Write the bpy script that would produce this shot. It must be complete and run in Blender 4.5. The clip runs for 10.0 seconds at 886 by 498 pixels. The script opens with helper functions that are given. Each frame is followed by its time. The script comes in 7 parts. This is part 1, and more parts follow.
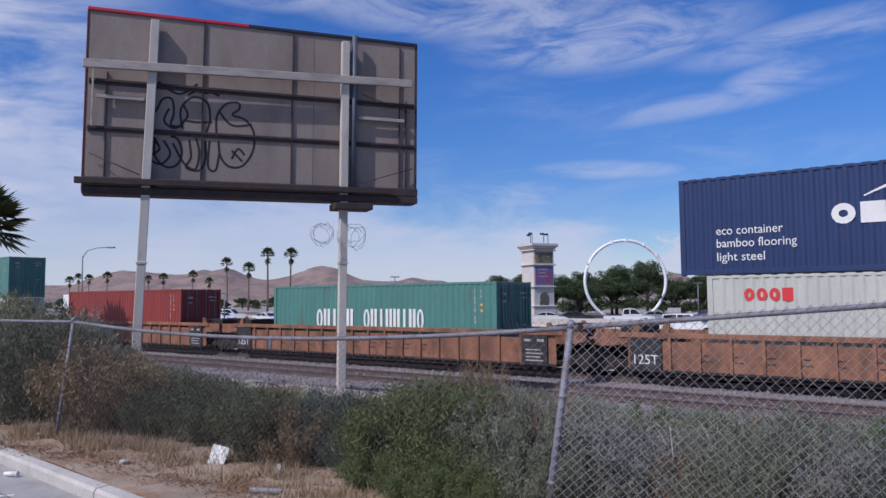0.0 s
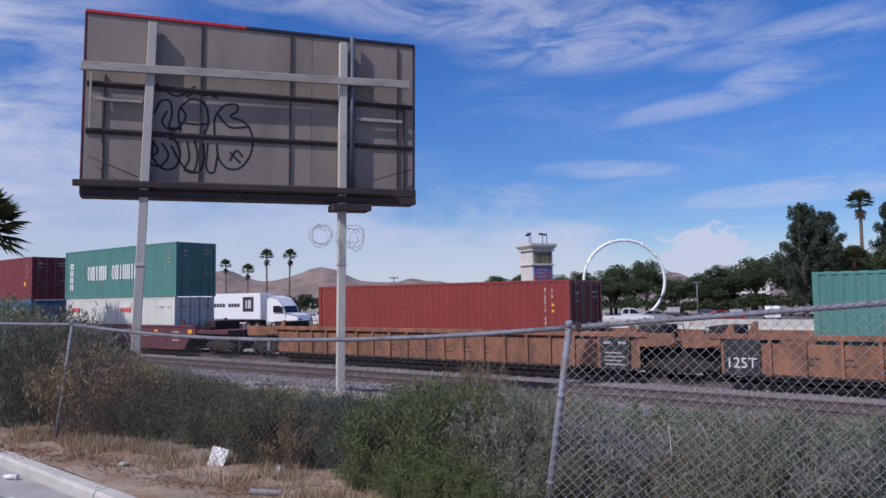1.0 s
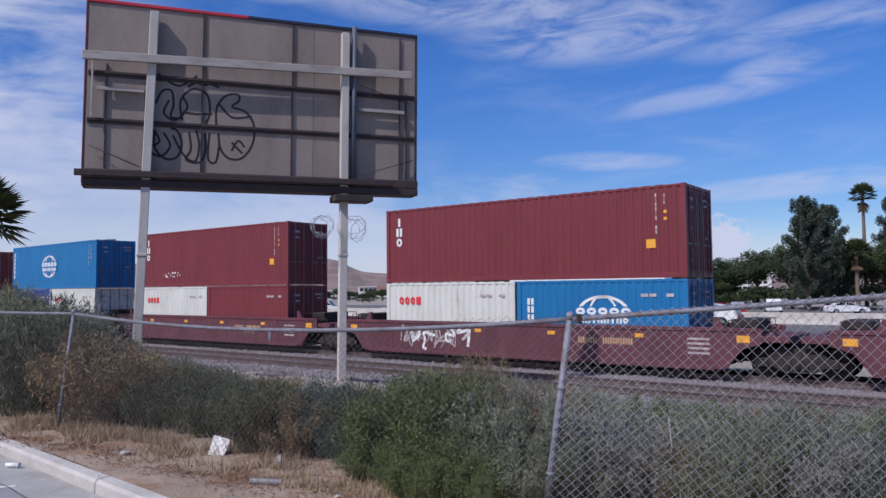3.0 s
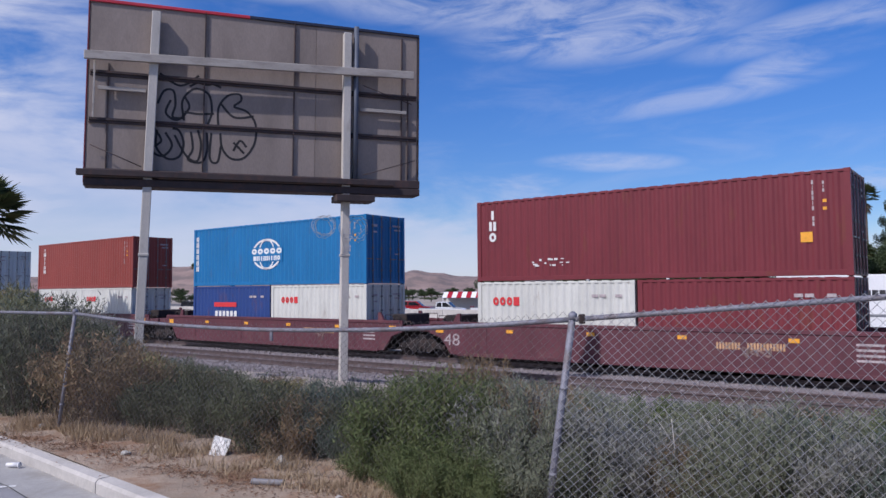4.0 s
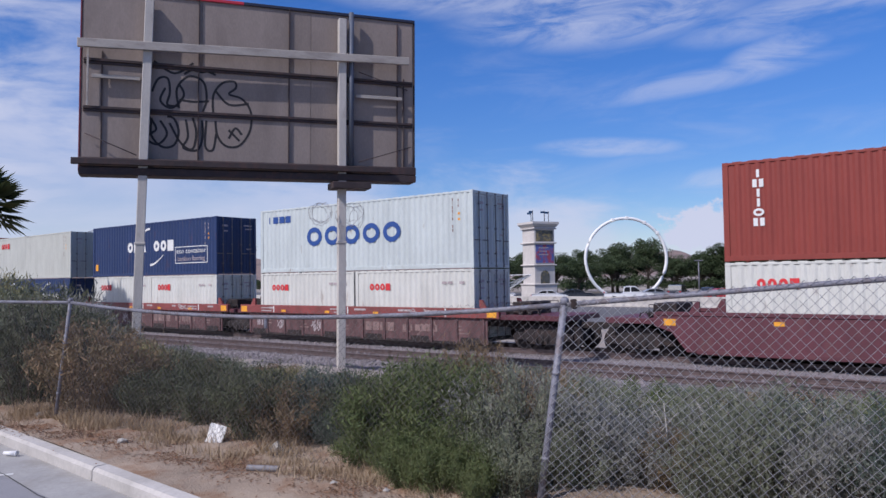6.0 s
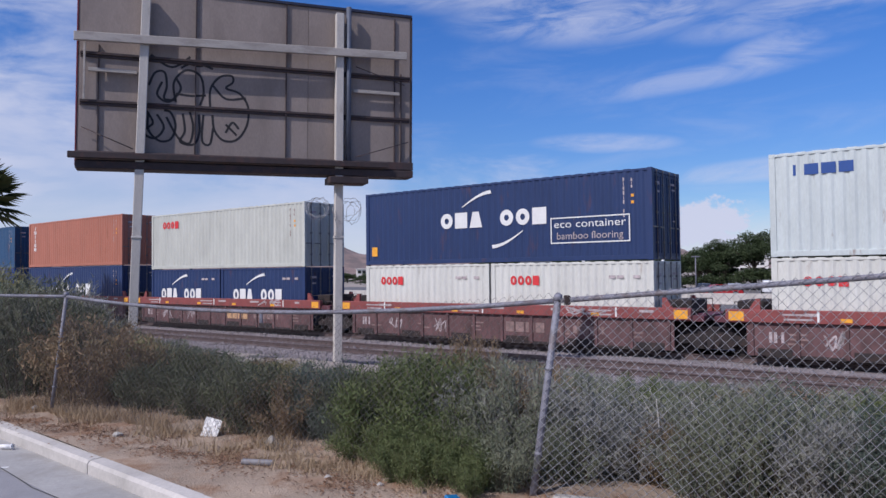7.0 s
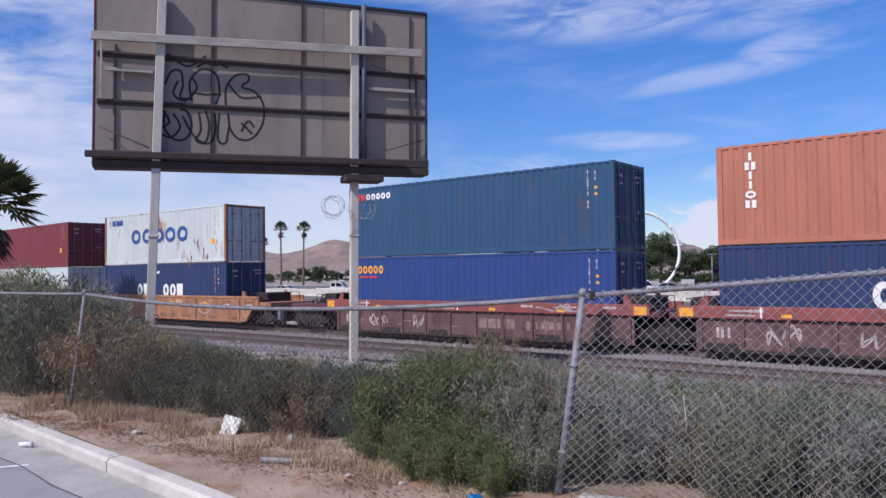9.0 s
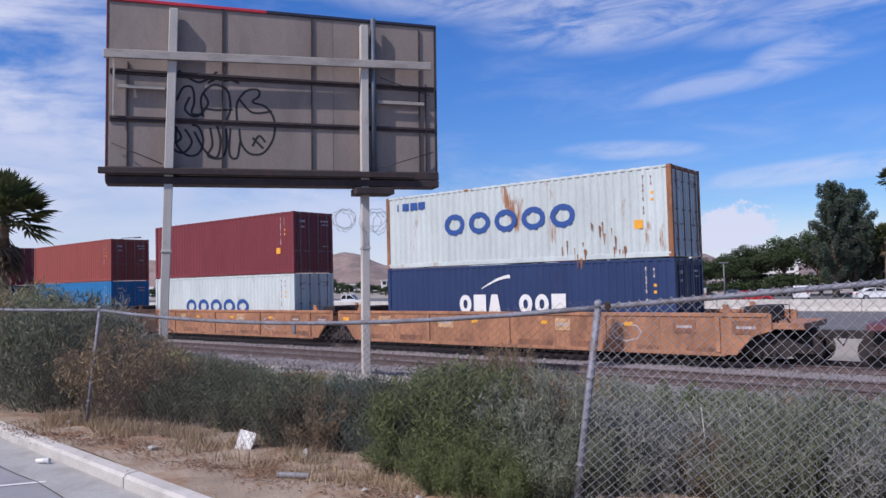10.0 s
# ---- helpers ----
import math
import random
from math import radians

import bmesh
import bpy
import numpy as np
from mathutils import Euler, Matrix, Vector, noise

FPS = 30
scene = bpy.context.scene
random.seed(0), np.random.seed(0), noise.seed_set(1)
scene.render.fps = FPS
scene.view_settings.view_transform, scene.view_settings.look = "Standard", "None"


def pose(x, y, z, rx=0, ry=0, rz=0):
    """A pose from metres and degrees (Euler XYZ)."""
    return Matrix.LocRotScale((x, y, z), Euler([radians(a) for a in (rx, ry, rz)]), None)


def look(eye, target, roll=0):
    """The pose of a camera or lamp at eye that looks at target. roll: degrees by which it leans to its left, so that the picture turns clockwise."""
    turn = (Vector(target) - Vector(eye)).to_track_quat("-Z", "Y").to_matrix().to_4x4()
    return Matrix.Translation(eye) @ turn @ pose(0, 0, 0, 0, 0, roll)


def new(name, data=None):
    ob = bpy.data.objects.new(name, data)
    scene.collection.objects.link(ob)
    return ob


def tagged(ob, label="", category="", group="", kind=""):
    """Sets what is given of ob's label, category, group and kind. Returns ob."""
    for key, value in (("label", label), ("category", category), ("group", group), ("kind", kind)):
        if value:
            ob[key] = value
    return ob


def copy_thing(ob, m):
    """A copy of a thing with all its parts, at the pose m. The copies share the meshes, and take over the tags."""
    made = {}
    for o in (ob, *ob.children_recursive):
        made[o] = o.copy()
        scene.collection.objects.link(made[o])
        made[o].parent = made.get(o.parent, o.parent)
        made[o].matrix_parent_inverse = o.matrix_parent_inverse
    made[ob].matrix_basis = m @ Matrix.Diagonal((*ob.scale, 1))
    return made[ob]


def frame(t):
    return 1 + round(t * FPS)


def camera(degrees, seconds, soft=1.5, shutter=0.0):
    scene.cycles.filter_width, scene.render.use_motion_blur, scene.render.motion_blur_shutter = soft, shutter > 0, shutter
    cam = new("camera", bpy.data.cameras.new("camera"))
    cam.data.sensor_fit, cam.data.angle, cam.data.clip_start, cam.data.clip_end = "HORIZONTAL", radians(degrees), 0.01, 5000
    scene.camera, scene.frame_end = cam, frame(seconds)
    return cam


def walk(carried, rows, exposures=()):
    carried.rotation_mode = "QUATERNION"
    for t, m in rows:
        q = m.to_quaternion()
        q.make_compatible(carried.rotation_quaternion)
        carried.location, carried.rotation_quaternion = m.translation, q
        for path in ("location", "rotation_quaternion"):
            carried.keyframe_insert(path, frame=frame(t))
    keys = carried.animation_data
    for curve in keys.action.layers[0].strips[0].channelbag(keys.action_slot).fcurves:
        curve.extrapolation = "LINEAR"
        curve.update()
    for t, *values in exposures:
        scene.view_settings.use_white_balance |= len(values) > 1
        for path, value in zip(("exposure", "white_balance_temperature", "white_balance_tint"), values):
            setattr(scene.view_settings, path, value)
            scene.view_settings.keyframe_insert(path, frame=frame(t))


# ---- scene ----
cam = camera(62.1, 10.0, soft=1.5)
PATH = [
    (0.0, pose(-0.000, 0.000, 1.500, 93.84, 0.49, 0.00)),
    (0.5, pose(0.012, -0.022, 1.506, 93.80, 0.60, -0.07)),
    (1.0, pose(0.006, -0.011, 1.500, 93.89, 0.80, -0.06)),
    (1.5, pose(0.002, -0.003, 1.501, 93.58, 0.80, 0.17)),
    (2.0, pose(0.009, -0.022, 1.504, 93.59, 0.51, -0.12)),
    (2.5, pose(0.006, 0.004, 1.498, 93.43, 0.43, 0.02)),
    (3.0, pose(0.009, -0.003, 1.498, 93.22, 0.52, 0.05)),
    (4.5, pose(0.007, 0.025, 1.493, 93.27, 0.44, 0.25)),
    (5.0, pose(0.007, 0.012, 1.493, 92.89, 0.69, 0.32)),
    (5.5, pose(0.027, 0.023, 1.490, 92.53, 0.92, 0.14)),
    (7.0, pose(0.070, -0.005, 1.496, 91.82, 0.63, -0.11)),
    (7.5, pose(0.052, 0.015, 1.485, 92.03, 0.54, -0.19)),
    (8.0, pose(0.058, 0.018, 1.483, 92.04, 0.50, -0.24)),
    (8.5, pose(0.036, 0.050, 1.477, 92.14, 0.30, 0.29)),
    (9.0, pose(0.020, 0.080, 1.473, 91.75, 0.80, 0.99)),
    (9.5, pose(-0.017, 0.091, 1.481, 92.72, 1.67, 1.73)),
    (10.0, pose(-0.007, 0.075, 1.484, 92.65, 1.42, 1.79)),
]
walk(cam, PATH, exposures=[(0.0, -0.20, 5950, 18), (2.5, -0.17, 5950, 18), (4.5, -0.08, 6000, 18), (7.0, -0.10, 6030, 18), (9.0, 0.11, 6120, 18), (10.0, 0.06, 6100, 18)])

# ---- sky and sun ----
SUN_AZ, SUN_EL = math.atan2(-0.74, -0.67), radians(47)
sun = new("sun", bpy.data.lights.new("sun", "SUN"))
sun.data.energy, sun.data.angle, sun.data.color = 3.85, radians(0.6), (1.0, 0.95, 0.88)
sun.matrix_world = look((-74, -67, 107), (0, 0, 0))


def make_sky():
    w = bpy.data.worlds.new("sky")
    scene.world = w
    w.use_nodes = True
    nt = w.node_tree
    nt.nodes.clear()

    def nd(kind, **kw):
        n = nt.nodes.new(kind)
        for k, v in kw.items():
            if k.startswith("in"):
                n.inputs[int(k[2:])].default_value = v
        return n

    def mth(op, a, b=None, c=None):
        n = nt.nodes.new("ShaderNodeMath")
        n.operation = op
        for i, v in enumerate((a, b, c)):
            if v is None:
                continue
            if isinstance(v, (int, float)):
                n.inputs[i].default_value = v
            else:
                nt.links.new(v, n.inputs[i])
        return n.outputs[0]

    def clampmap(v, a, b, lo=0.0, hi=1.0):
        n = nt.nodes.new("ShaderNodeMapRange")
        n.interpolation_type = "SMOOTHSTEP"
        nt.links.new(v, n.inputs[0])
        for i, q in enumerate((a, b, lo, hi)):
            n.inputs[i + 1].default_value = q
        return n.outputs[0]

    out = nd("ShaderNodeOutputWorld")
    sky = nt.nodes.new("ShaderNodeTexSky")
    sky.sky_type, sky.sun_disc = "NISHITA", False
    sky.sun_elevation, sky.sun_rotation = SUN_EL, SUN_AZ
    sky.altitude, sky.air_density, sky.dust_density, sky.ozone_density = 300, 1.0, 0.0, 5.0
    geo = nt.nodes.new("ShaderNodeTexCoord")
    sep = nt.nodes.new("ShaderNodeSeparateXYZ")
    nt.links.new(geo.outputs["Generated"], sep.inputs[0])
    x, y, z = sep.outputs
    az = mth("ARCTAN2", x, y)
    el = mth("ARCSINE", z)

    def cloud(kx, ky, tilt, seed, scale, detail, rough, dist):
        com = nt.nodes.new("ShaderNodeCombineXYZ")
        nt.links.new(mth("ADD", mth("MULTIPLY", az, kx), mth("MULTIPLY", el, tilt)), com.inputs[0])
        nt.links.new(mth("MULTIPLY", el, ky), com.inputs[1])
        com.inputs[2].default_value = seed
        n = nt.nodes.new("ShaderNodeTexNoise")
        n.inputs["Scale"].default_value = scale
        n.inputs["Detail"].default_value = detail
        n.inputs["Roughness"].default_value = rough
        n.inputs["Distortion"].default_value = dist
        nt.links.new(com.outputs[0], n.inputs["Vector"])
        return n.outputs[0]

    wisps = mth("MULTIPLY", clampmap(cloud(1.0, 4.2, -0.9, 3.7, 4.6, 10, 0.62, 0.5), 0.46, 0.80), 0.16)

    # long soft streaks of high cloud, torn by fine noise
    torn = clampmap(cloud(1.0, 3.6, -0.5, 8.3, 7.0, 10, 0.64, 0.6), 0.30, 0.66)
    for a0, e0, la, le, tilt, amt in ((0.22, 0.340, 0.15, 0.034, 0.02, 0.62), (0.02, 0.385, 0.22, 0.034, -0.10, 0.55), (0.46, 0.310, 0.11, 0.018, 0.10, 0.45), (0.335, 0.242, 0.13, 0.012, 0.10, 0.40),
                                      (0.43, 0.268, 0.05, 0.018, 0.25, 0.50), (0.225, 0.168, 0.07, 0.010, -0.04, 0.50), (0.50, 0.128, 0.18, 0.012, 0.05, 0.55), (-0.17, 0.40, 0.12, 0.020, 0.05, 0.5)):
        u = mth("DIVIDE", mth("SUBTRACT", az, a0), la)
        v = mth("DIVIDE", mth("SUBTRACT", mth("SUBTRACT", el, e0), mth("MULTIPLY", mth("SUBTRACT", az, a0), tilt)), le)
        q = mth("ADD", mth("MULTIPLY", u, u), mth("MULTIPLY", v, v))
        body = mth("MULTIPLY", clampmap(q, 2.6, 0.0), mth("MULTIPLY", torn, amt))
        wisps = mth("MAXIMUM", wisps, body)
    # a bank of thin cloud low over the hills, higher towards the west
    top = mth("ADD", mth("MULTIPLY", az, -0.16), 0.135)
    bank = cloud(1.0, 3.0, 0.0, 5.2, 5.0, 8, 0.6, 0.3)
    lim = mth("ADD", top, mth("MULTIPLY", mth("SUBTRACT", bank, 0.5), 0.22))
    low = clampmap(mth("SUBTRACT", lim, el), -0.03, 0.06)
    low = mth("MULTIPLY", low, mth("ADD", mth("MULTIPLY", bank, 0.9), 0.22))
    # the west side is wrapped in more cloud
    west = mth("MULTIPLY", clampmap(az, -0.30, -0.58), clampmap(cloud(1.0, 3.4, -1.2, 21.0, 4.0, 8, 0.6, 0.4), 0.30, 0.60))
    # one heaped cloud standing on the horizon
    da = mth("DIVIDE", mth("SUBTRACT", az, 0.345), 0.066)
    de = mth("DIVIDE", mth("SUBTRACT", el, 0.058), 0.036)
    r = mth("SQRT", mth("ADD", mth("MULTIPLY", da, da), mth("MULTIPLY", de, de)))
    puff = clampmap(mth("ADD", r, mth("MULTIPLY", mth("SUBTRACT", cloud(1, 1.2, 0, 2.0, 30.0, 8, 0.66, 0.0), 0.5), 2.6)), 1.0, 0.62)
    amount = mth("MINIMUM", mth("MAXIMUM", mth("MAXIMUM", wisps, low), mth("MAXIMUM", mth("MULTIPLY", west, 0.9), puff)), 0.96)
    amount = mth("MULTIPLY", amount, clampmap(el, -0.05, 0.0))
    deep = nt.nodes.new("ShaderNodeHueSaturation")
    deep.inputs["Hue"].default_value = 0.511
    deep.inputs["Saturation"].default_value = 1.25
    nt.links.new(clampmap(el, 0.0, 0.34, 1.10, 1.50), deep.inputs["Value"])
    nt.links.new(sky.outputs[0], deep.inputs["Color"])
    mix = nt.nodes.new("ShaderNodeMix")
    mix.data_type = "RGBA"
    mix.inputs["B"].default_value = (7.7, 8.1, 9.2, 1)
    nt.links.new(amount, mix.inputs["Factor"])
    nt.links.new(deep.outputs[0], mix.inputs["A"])
    bg = nt.nodes.new("ShaderNodeBackground")
    bg.inputs[1].default_value = 0.085
    nt.links.new(mix.outputs["Result"], bg.inputs[0])
    nt.links.new(bg.outputs[0], out.inputs[0])


make_sky()

# ---- materials ----


def mat(name, color, rough=0.7, metal=0.0, vary=0.25, scale=2.0, fine=40.0, bump=0.15, second=None, amount=0.5,
        stretch=(1, 1, 1), sharp=0.12, spot=0.5, spec=0.5, rnd=0.0, coord="Object", bumpscale=None):
    """A surface with broad and fine tone changes, patches of a second colour and fine relief."""
    m = bpy.data.materials.new(name)
    m.use_nodes = True
    nt = m.node_tree
    b = nt.nodes["Principled BSDF"]
    b.inputs["Roughness"].default_value, b.inputs["Metallic"].default_value = rough, metal
    b.inputs["Specular IOR Level"].default_value = spec
    tc = nt.nodes.new("ShaderNodeTexCoord")
    mp = nt.nodes.new("ShaderNodeMapping")
    mp.inputs["Scale"].default_value = stretch
    nt.links.new(tc.outputs[coord], mp.inputs[0])
    vec = mp.outputs[0]
    if coord == "Object":
        info = nt.nodes.new("ShaderNodeObjectInfo")
        off = nt.nodes.new("ShaderNodeVectorMath")
        off.operation = "ADD"
        mul = nt.nodes.new("ShaderNodeMath")
        mul.operation = "MULTIPLY"
        mul.inputs[1].default_value = 37.0
        nt.links.new(info.outputs["Random"], mul.inputs[0])
        nt.links.new(vec, off.inputs[0])
        nt.links.new(mul.outputs[0], off.inputs[1])
        vec = off.outputs[0]

    def tex(s, d=6):
        n = nt.nodes.new("ShaderNodeTexNoise")
        n.inputs["Scale"].default_value, n.inputs["Detail"].default_value = s, d
        n.inputs["Roughness"].default_value = 0.62
        nt.links.new(vec, n.inputs["Vector"])
        return n.outputs[0]

    def ramp(v, a, c, lo, hi):
        n = nt.nodes.new("ShaderNodeMapRange")
        nt.links.new(v, n.inputs[0])
        for i, q in enumerate((a, c, lo, hi)):
            n.inputs[i + 1].default_value = q
        return n.outputs[0]

    big, small = tex(scale), tex(fine, 4)
    val = nt.nodes.new("ShaderNodeMath")
    val.operation = "MULTIPLY"
    nt.links.new(ramp(big, 0.25, 0.75, 1 - vary, 1 + vary), val.inputs[0])
    nt.links.new(ramp(small, 0.25, 0.75, 1 - vary * 0.6, 1 + vary * 0.6), val.inputs[1])
    v = val.outputs[0]
    if rnd:
        inf = nt.nodes.new("ShaderNodeObjectInfo")
        mm = nt.nodes.new("ShaderNodeMath")
        mm.operation = "MULTIPLY"
        nt.links.new(v, mm.inputs[0])
        nt.links.new(ramp(inf.outputs["Random"], 0, 1, 1 - rnd, 1 + rnd), mm.inputs[1])
        v = mm.outputs[0]
    sc = nt.nodes.new("ShaderNodeVectorMath")
    sc.operation = "SCALE"
    sc.inputs[0].default_value = color
    nt.links.new(v, sc.inputs["Scale"])
    col = sc.outputs[0]
    if second:
        mx = nt.nodes.new("ShaderNodeMix")
        mx.data_type = "RGBA"
        mx.inputs["B"].default_value = (*second, 1)
        nt.links.new(ramp(tex(scale * 1.7, 9), spot, spot + sharp, 0, amount), mx.inputs["Factor"])
        nt.links.new(col, mx.inputs["A"])
        col = mx.outputs["Result"]
    nt.links.new(col, b.inputs["Base Color"])
    rr = ramp(small, 0.2, 0.8, max(rough - 0.1, 0.03), min(rough + 0.12, 1))
    nt.links.new(rr, b.inputs["Roughness"])
    if bump:
        bp = nt.nodes.new("ShaderNodeBump")
        bp.inputs["Strength"].default_value = bump
        bp.inputs["Distance"].default_value = 0.02
        nt.links.new(tex(bumpscale, 5) if bumpscale else small, bp.inputs["Height"])
        nt.links.new(bp.outputs[0], b.inputs["Normal"])
    return m


RUST = (0.16, 0.055, 0.022)


def paint(name, color, rust=0.35, spot=0.60, rough=0.48):
    return mat(name, color, rough, 0.0, 0.13, 0.9, 14.0, 0.12, RUST, rust, (1.6, 1.6, 0.45), 0.10, spot, 0.4)


P_GREEN = paint("green_paint", (0.078, 0.215, 0.188))
P_RED = paint("red_paint", (0.235, 0.040, 0.036))
P_MAROON = paint("maroon_paint", (0.170, 0.028, 0.036))
P_BLUE = paint("bright_blue_paint", (0.010, 0.150, 0.355), 0.2)
P_NAVY = paint("navy_paint", (0.020, 0.040, 0.115), 0.25)
P_INDIGO = paint("indigo_paint", (0.022, 0.055, 0.20), 0.25)
P_STEEL = paint("steel_blue_paint", (0.022, 0.072, 0.155), 0.35)
P_BRICK = paint("brick_paint", (0.245, 0.048, 0.036), 0.2)
P_CORAL = paint("coral_paint", (0.40, 0.150, 0.098), 0.35)
P_WHITE = paint("white_paint", (0.60, 0.60, 0.55), 0.5, 0.63)
P_GREY = paint("pale_grey_paint", (0.48, 0.49, 0.44), 0.12)
P_PALE = paint("pale_blue_grey_paint", (0.52, 0.57, 0.56), 0.75, 0.64)
P_RUSTY = mat("rust_streaked_paint", (0.50, 0.55, 0.54), 0.55, 0, 0.16, 0.7, 14, 0.15, (0.30, 0.12, 0.04), 0.95, (1.6, 1.6, 0.35), 0.07, 0.605)
RUST_POST = mat("rusted_frame", (0.24, 0.105, 0.05), 0.85, 0, 0.35, 2.5, 20, 0.3, (0.42, 0.36, 0.30), 0.6, (1, 1, 0.4), 0.15, 0.54)
C_ORANGE = mat("car_orange_paint", (0.255, 0.112, 0.062), 0.8, 0, 0.34, 1.2, 9, 0.2, (0.10, 0.048, 0.032), 0.7, (1, 1, 0.5), 0.16, 0.46)
C_AMBER = mat("car_amber_paint", (0.36, 0.165, 0.086), 0.75, 0, 0.34, 1.1, 9, 0.2, (0.15, 0.070, 0.045), 0.7, (1, 1, 0.5), 0.18, 0.49)
C_MAROON = mat("car_maroon_paint", (0.105, 0.030, 0.040), 0.6, 0, 0.25, 1.0, 9, 0.15, (0.16, 0.08, 0.07), 0.5, (1, 1, 0.5), 0.2, 0.54)
C_BROWN = mat("car_brown_paint", (0.120, 0.062, 0.062), 0.8, 0, 0.42, 1.6, 9, 0.25, (0.045, 0.028, 0.026), 0.75, (1, 1, 0.5), 0.18, 0.50)
C_CHORD = mat("car_chord_paint", (0.24, 0.060, 0.055), 0.6, 0, 0.2, 1.2, 9, 0.15, (0.12, 0.05, 0.04), 0.5)
STEEL_DARK = mat("grimy_steel", (0.030, 0.024, 0.024), 0.8, 0.2, 0.35, 3, 20, 0.3, (0.07, 0.04, 0.03), 0.5)
BLACK_PANEL = mat("black_panel", (0.020, 0.020, 0.024), 0.6, 0, 0.3, 3, 20, 0.1, (0.12, 0.1, 0.1), 0.3)
BAR_STEEL = mat("galvanised_bar", (0.16, 0.15, 0.15), 0.5, 0.4, 0.2, 5, 30, 0.1)
MARK_WHITE = mat("white_marking", (0.72, 0.72, 0.70), 0.6, 0, 0.08, 2, 16, 0.05)
MARK_DIM = mat("faded_white_marking", (0.42, 0.36, 0.36), 0.7, 0, 0.35, 5, 20, 0.05)
MARK_FAINT = mat("faint_dusty_marking", (0.24, 0.16, 0.145), 0.8, 0, 0.4, 4, 20, 0.05)
MARK_RED = mat("red_marking", (0.62, 0.035, 0.040), 0.6, 0, 0.1, 2, 16, 0.05)
MARK_BLUE = mat("blue_marking", (0.020, 0.07, 0.26), 0.6, 0, 0.1, 2, 16, 0.05)
MARK_AMBER = mat("amber_marking", (0.80, 0.36, 0.03), 0.6, 0, 0.15, 4, 16, 0.05)
MARK_TAN = mat("tan_marking", (0.50, 0.30, 0.16), 0.7, 0, 0.3, 4, 16, 0.05)
GALV = mat("weathered_galvanised_pipe", (0.215, 0.215, 0.25), 0.6, 0.15, 0.3, 5, 60, 0.2, (0.13, 0.085, 0.065), 0.5)
# darker wire for the less sunlit left sections, dimness put into its colour
WIRE_SHADED = mat("shaded_wire", (0.15, 0.135, 0.135), 0.75, 0.1, 0.3, 6, 60, 0.0)
WIRE = mat("galvanised_wire", (0.36, 0.355, 0.365), 0.55, 0.25, 0.25, 6, 60, 0.0)
RAILTOP = mat("rusty_rail", (0.16, 0.12, 0.115), 0.5, 0.5, 0.25, 3, 30, 0.2, (0.10, 0.065, 0.055), 0.6)
TIE = mat("weathered_tie", (0.135, 0.112, 0.108), 0.9, 0, 0.35, 4, 30, 0.4, (0.07, 0.05, 0.045), 0.5, (1, 6, 6), rnd=0.3)
CONCRETE = mat("old_concrete", (0.47, 0.44, 0.405), 0.9, 0, 0.16, 1.5, 30, 0.25, (0.30, 0.28, 0.25), 0.45)
GUTTER = mat("worn_gutter_concrete", (0.32, 0.31, 0.295), 0.9, 0, 0.2, 1.2, 30, 0.25, (0.23, 0.21, 0.185), 0.5)
FAR_ASPHALT = mat("far_dark_asphalt", (0.125, 0.12, 0.12), 0.9, 0, 0.2, 0.3, 20, 0.2, (0.09, 0.088, 0.088), 0.5)
ASPHALT = mat("grey_worn_asphalt", (0.27, 0.265, 0.275), 0.9, 0, 0.14, 0.8, 120, 0.35, (0.19, 0.185, 0.19), 0.5)
LINE = mat("road_line_paint", (0.62, 0.62, 0.60), 0.8, 0, 0.2, 5, 60, 0.1)
DARKJOINT = mat("tar_joint", (0.05, 0.05, 0.052), 0.8, 0, 0.2, 5, 60, 0.1)
GRAVEL = mat("ballast_stone", (0.225, 0.20, 0.205), 0.95, 0, 0.35, 8, 60, 0.5, (0.15, 0.12, 0.115), 0.5)
BOARD = mat("grey_plywood", (0.275, 0.225, 0.195), 0.9, 0, 0.20, 0.9, 30, 0.15, (0.185, 0.150, 0.130), 0.55, (1, 1, 0.4), 0.2, 0.5)
BOARD_IRON = mat("dark_board_iron", (0.050, 0.036, 0.036), 0.75, 0.1, 0.3, 3, 30, 0.2, (0.10, 0.05, 0.04), 0.5)
BLUE_IRON = mat("blue_grey_conduit", (0.10, 0.115, 0.15), 0.6, 0.2, 0.2, 3, 30, 0.1)
BOARD_POST = mat("whitish_grey_post", (0.50, 0.465, 0.42), 0.8, 0, 0.16, 2.0, 40, 0.2, (0.26, 0.20, 0.16), 0.5, (1, 1, 0.3), 0.15, 0.56)
BOARD_BEAM = mat("grey_beam", (0.40, 0.36, 0.32), 0.8, 0, 0.16, 2.0, 40, 0.2, (0.2, 0.17, 0.15), 0.5, (0.3, 1, 1))
RED_TRIM = mat("red_trim", (0.55, 0.030, 0.055), 0.6, 0, 0.12, 2, 30, 0.05)
NAVY_TRIM = mat("navy_trim", (0.022, 0.026, 0.05), 0.6, 0, 0.12, 2, 30, 0.05)
SPRAY = mat("black_spray_line", (0.020, 0.018, 0.020), 0.7, 0, 0.2, 5, 30, 0.0)
BARK = mat("grey_bark", (0.14, 0.105, 0.08), 0.95, 0, 0.3, 3, 20, 0.6, (0.07, 0.05, 0.04), 0.5, (1, 1, 0.3))
PALM_BARK = mat("palm_bark", (0.19, 0.135, 0.10), 0.95, 0, 0.3, 2, 12, 0.6, (0.08, 0.055, 0.04), 0.5, (0.5, 0.5, 3))
STONE_PALE = mat("pale_stone_facing", (0.58, 0.54, 0.50), 0.85, 0, 0.12, 0.8, 8, 0.15)
